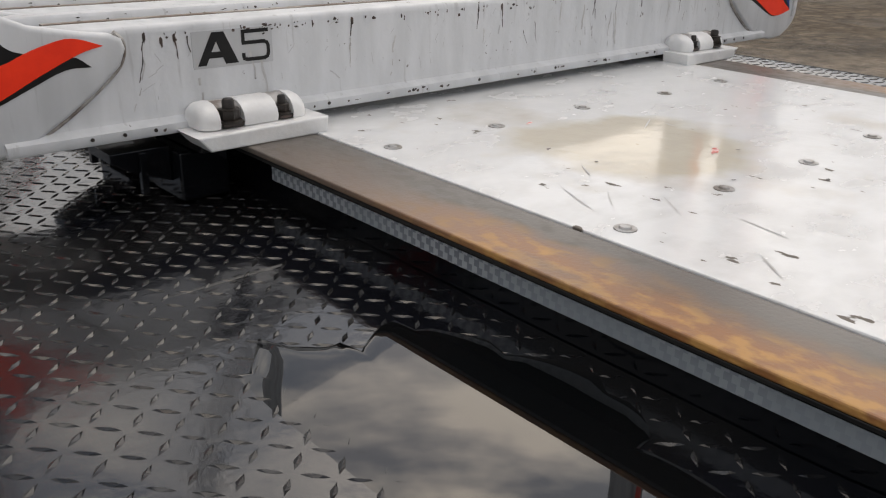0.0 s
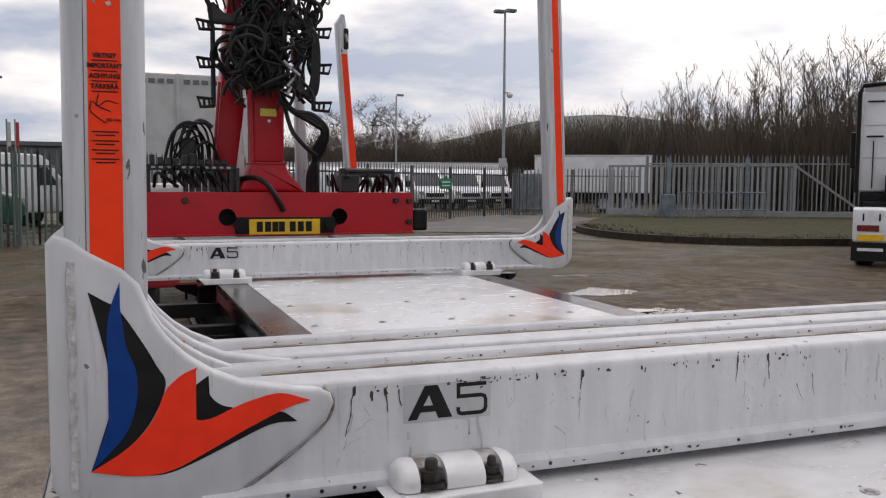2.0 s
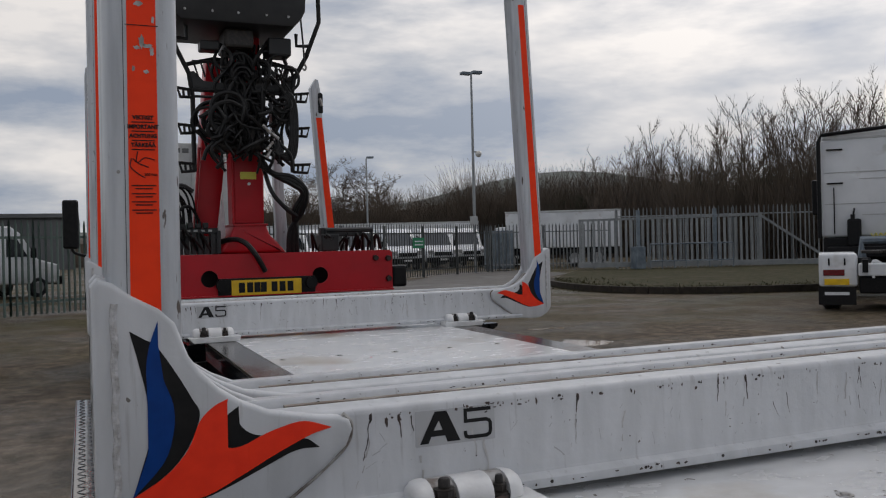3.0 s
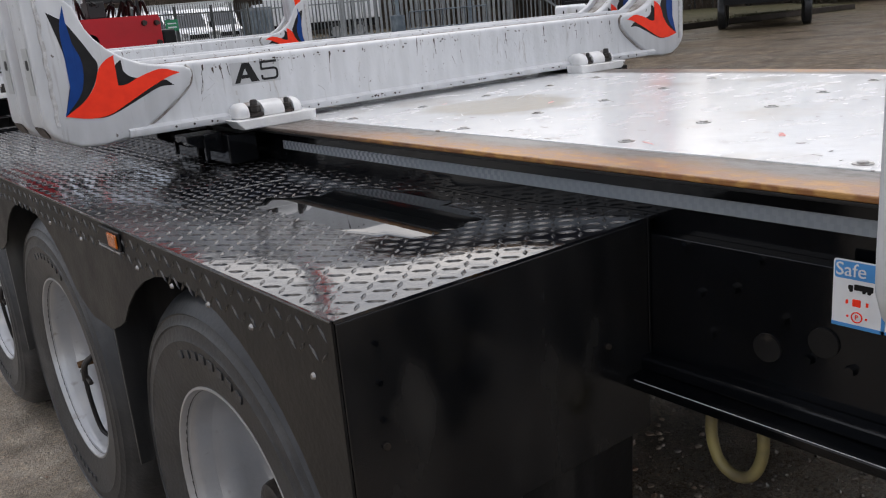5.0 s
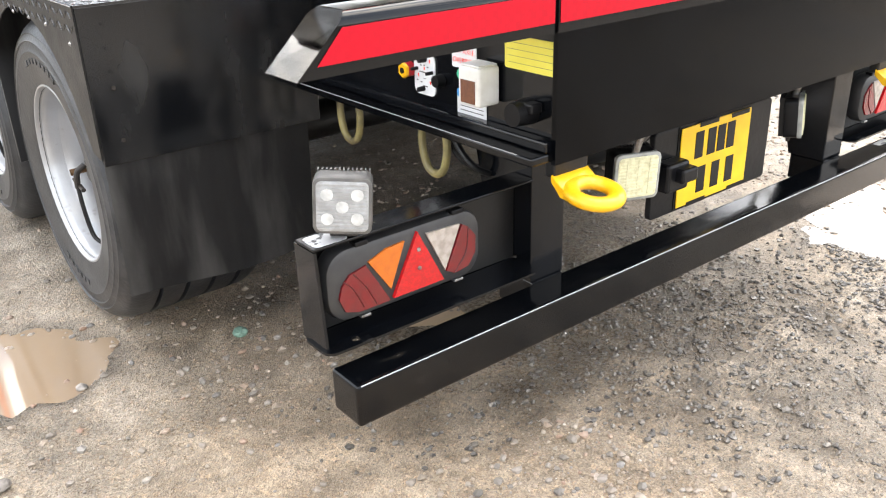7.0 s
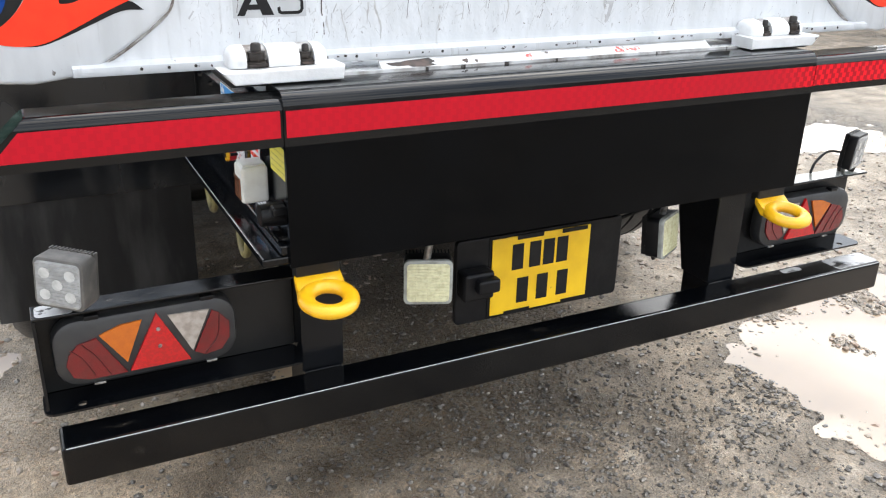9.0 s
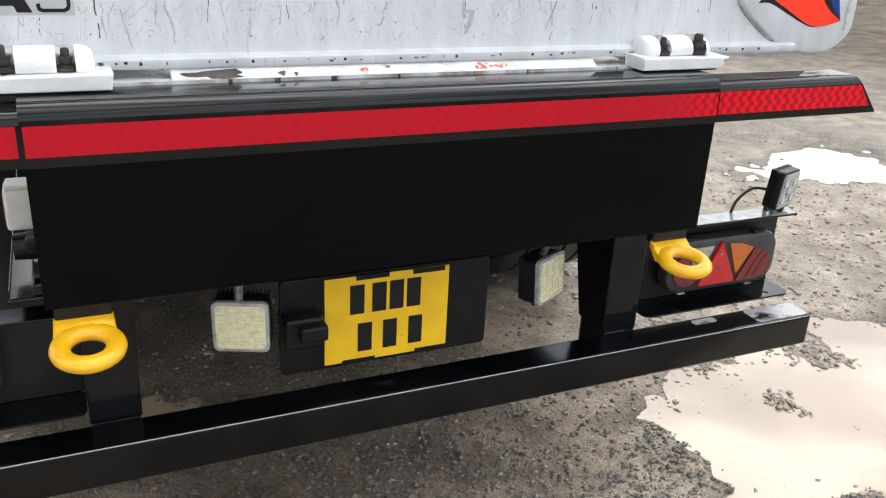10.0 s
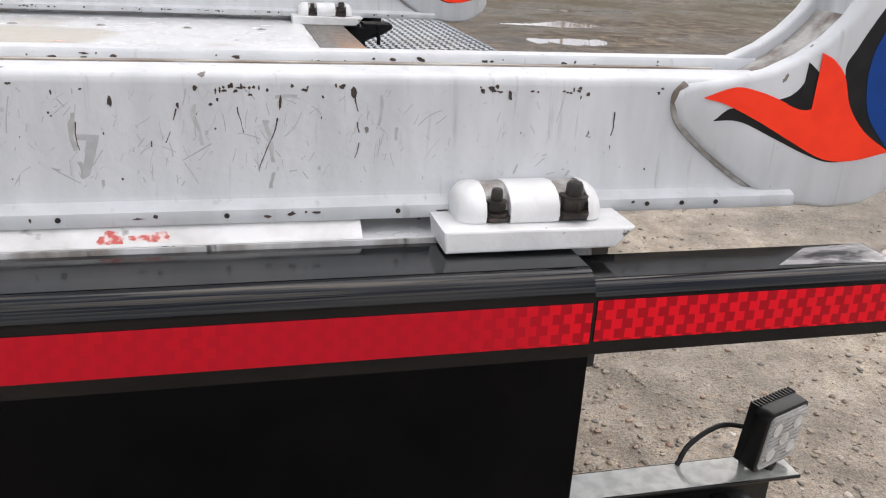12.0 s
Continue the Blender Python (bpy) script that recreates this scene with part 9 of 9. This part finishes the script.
def mesh_from(name, V, F, material):
    me = bpy.data.meshes.new(name)
    me.from_pydata(V.tolist(), [], F.tolist())
    me.materials.append(material)
    return me


def grow_poles(rng, height):
    """A clump of slim upright stems with rising side twigs."""
    stems, twig = [], []
    for stem in range(rng.choice((4, 5))):
        wood = []
        stems.append(wood)
        top = height * (1 if stem == 0 else rng.uniform(0.65, 0.95))
        p, d, r = Vector((rng.uniform(-1.3, 1.3), rng.uniform(-1.3, 1.3), 0)), Vector((rng.uniform(-0.10, 0.10), rng.uniform(-0.10, 0.10), 1)), height * 0.0095
        for k in range(10):
            d = (d + Vector((rng.uniform(-1, 1), rng.uniform(-1, 1), 0.5)) * 0.07).normalized()
            q = p + d * top / 10
            wood.append((p, q, r, r * 0.84))
            r *= 0.84
            if k > 1:
                for _ in range(rng.choice((3, 4))):
                    a, rise = rng.uniform(0, 2 * math.pi), rng.uniform(0.7, 1.7)
                    e = Vector((math.cos(a), math.sin(a), rise + 0.25)).normalized()
                    u, n = p.lerp(q, rng.random()), top * rng.uniform(0.05, 0.125) * (1.15 - k / 24)
                    br = max(r * 0.42, 0.011)
                    for _ in range(3):
                        e = (e + Vector((rng.uniform(-1, 1), rng.uniform(-1, 1), rng.uniform(-0.2, 0.8))) * 0.18).normalized()
                        w = u + e * n / 2
                        twig.append((u, w, br, br * 0.8))
                        for _ in range(3):
                            f = (e * 0.9 + Vector((rng.uniform(-1, 1), rng.uniform(-1, 1), rng.uniform(-0.1, 0.9))) * 0.62).normalized()
                            twig.append((w, w + f * n * rng.uniform(0.4, 0.8), 0.0145, 0.008))
                        u, br = w, br * 0.8
            p = q
    return stems, twig


def build_tree(seed, height, label, spread=0.0):
    rng = random.Random(seed)
    stems, twig = grow(rng, height, spread, 5) if spread else grow_poles(rng, height)
    if spread:
        twig = [(p, q, max(r, 0.019), max(r2, 0.015)) for p, q, r, r2 in twig]
    t = thing("bare_tree", (0, 0, 0), label, "tree", "bare trees beyond the fence")
    for name, segs, n, mat in [("trunk", w, 6, BARK) for w in stems] + [("crown", twig, 3, TWIG)]:
        V, F = sticks(segs, n)
        ob = new(name, mesh_from(name, V, F, mat))
        ob.parent = t
    return t


TREES = [build_tree(21 + k, h, lab) for k, (h, lab) in enumerate(((12.5, "slender bare winter tree with many upright stems"), (11.0, "bare winter tree with fine upright twigs"), (13.5, "tall bare winter tree with thin upright branches"), (12.0, "clump of slim bare winter stems")))]
OAKS = [build_tree(40 + k, h, "broad bare oak with a rounded twiggy crown", sp) for k, (h, sp) in enumerate(((12.0, 0.95), (10.5, 1.0)))]
tr = random.Random(77)
first_use = set()


def plant(src, x, y, height):
    k = height / max((v.co.z for o in src.children for v in o.data.vertices), default=1)
    m = pose(x, y, -0.2, 0, 0, tr.uniform(0, 360))
    if src not in first_use:
        first_use.add(src)
        src.matrix_basis = m @ Matrix.Diagonal((k, k, k, 1))
        return
    kept = src.scale.copy()
    src.scale = (k, k, k)
    copy_thing(src, m)
    src.scale = kept


# belt of trees beyond the gate, thickening to the right
for k in range(120):
    f = (k / 119) ** 0.86
    az = 27.5 + 46 * f + tr.uniform(-0.5, 0.5)
    dist = 60 - 16 * f + tr.uniform(-3, 9) + (14 if az < 38 else 0)
    up = (1.2 if az < 38 else 1.0) * (7.0 + 4.6 * min(1, f / 0.35)) * tr.uniform(0.70, 0.96)
    plant(TREES[k % 4], -1.1 + dist * math.sin(radians(az)), 1 + dist * math.cos(radians(az)), up)
for az, dist, h, o in ((13.6, 78, 8.6, 0), (16.6, 80, 10.2, 1), (18.6, 84, 9.2, 0), (12.4, 88, 7.0, 1), (-11.5, 62, 8.0, 0), (-14.5, 66, 7.5, 1), (-19, 66, 8.0, 0), (19.0, 95, 7.2, 0), (21.5, 98, 7.4, 1), (9.5, 96, 6.0, 0), (24, 96, 7.0, 0)):
    plant(OAKS[o], -1.1 + dist * math.sin(radians(az)), 1 + dist * math.cos(radians(az)), h)


def scrub(name, az0, az1, dist, depth, h, n, seed, label):
    """A bank of brown scrub: many thin upright stems."""
    r = np.random.default_rng(seed)
    az = np.radians(r.uniform(az0, az1, n))
    dd = dist(np.degrees(az)) + r.uniform(0, depth, n)
    P = np.stack([-1.1 + dd * np.sin(az), 1 + dd * np.cos(az), np.zeros(n)], 1)
    top = h(np.degrees(az)) * r.uniform(0.45, 1.0, n)
    segs = []
    for i in range(n):
        p = Vector(P[i])
        d = Vector((r.uniform(-0.35, 0.35), r.uniform(-0.35, 0.35), 1))
        q = p + d * top[i] * 0.55
        segs.append((p, q, 0.030, 0.020))
        for _ in range(6):
            e = Vector((r.uniform(-0.6, 0.6), r.uniform(-0.6, 0.6), r.uniform(0.4, 1.0)))
            segs.append((q - d * top[i] * r.uniform(0, 0.3), q + e * top[i] * 0.42, 0.016, 0.006))
    V, F = sticks(segs, 3)
    tagged(new(name, mesh_from(name, V, F, SCRUB)), label, "scrub", "", "stuff")


scrub("scrub", 9, 74, lambda a: np.where(a < 38, 74, 62 - 0.35 * (a - 9)), 10, lambda a: np.where(a < 23, 6.6, np.where(a < 38, 8.6, 6.4)) + 1.1 * np.sin(a * 2.1), 11000, 4, "dense brown winter scrub along the yard's far edge")
# earth bank behind the scrub, closing the view under the trees
bank = bmesh.new()
prev = None
for k in range(60):
    az = radians(-30 + 110 * k / 59)
    d = 92 - 0.35 * max(0, math.degrees(az))
    c = Vector((-1.1 + d * math.sin(az), 1 + d * math.cos(az), 0))
    h = 2.8 + 1.2 * math.sin(k * 0.7) * 0.4 + (2.2 if math.degrees(az) > 8 else 0)
    cur = [bank.verts.new(c), bank.verts.new(c + Vector((0, 0, h)) + c.normalized() * 1.5), bank.verts.new(c + c.normalized() * 20 + Vector((0, 0, h + 0.8)))]
    if prev:
        for j in range(2):
            bank.faces.new((prev[j], cur[j], cur[j + 1], prev[j + 1]))
    prev = cur
setting("earth_bank", bank, SCRUB, "brown overgrown bank beyond the yard", "bank", True)
hill = bmesh.new()
prev = None
for k in range(70):
    az = radians(-60 + 170 * k / 69)
    d = 420
    c = Vector((d * math.sin(az), d * math.cos(az), 0))
    deg = math.degrees(az)
    h = 12 + 29 * math.exp(-((deg - 31) / 13) ** 2) + 1.2 * math.sin(k * 0.9)
    cur = [hill.verts.new(c + Vector((0, 0, -2))), hill.verts.new(c * 1.2 + Vector((0, 0, h))), hill.verts.new(c * 1.6 + Vector((0, 0, h * 0.8)))]
    if prev:
        for j in range(2):
            hill.faces.new((prev[j], cur[j], cur[j + 1], prev[j + 1]))
    prev = cur
setting("backdrop", hill, HILL, "low hazy hillside in the distance", "hill", True)
shed = thing("warehouse", (-14, 80, 0), "long dark grey warehouse in the distance", "building")
part("wall", box(-60, -2, 84, 110, 0, 4.6), CLAD, shed)
part("roof", box(-60.5, -1.5, 83.6, 110.4, 4.61, 5.0, 0.05), CLAD, shed)
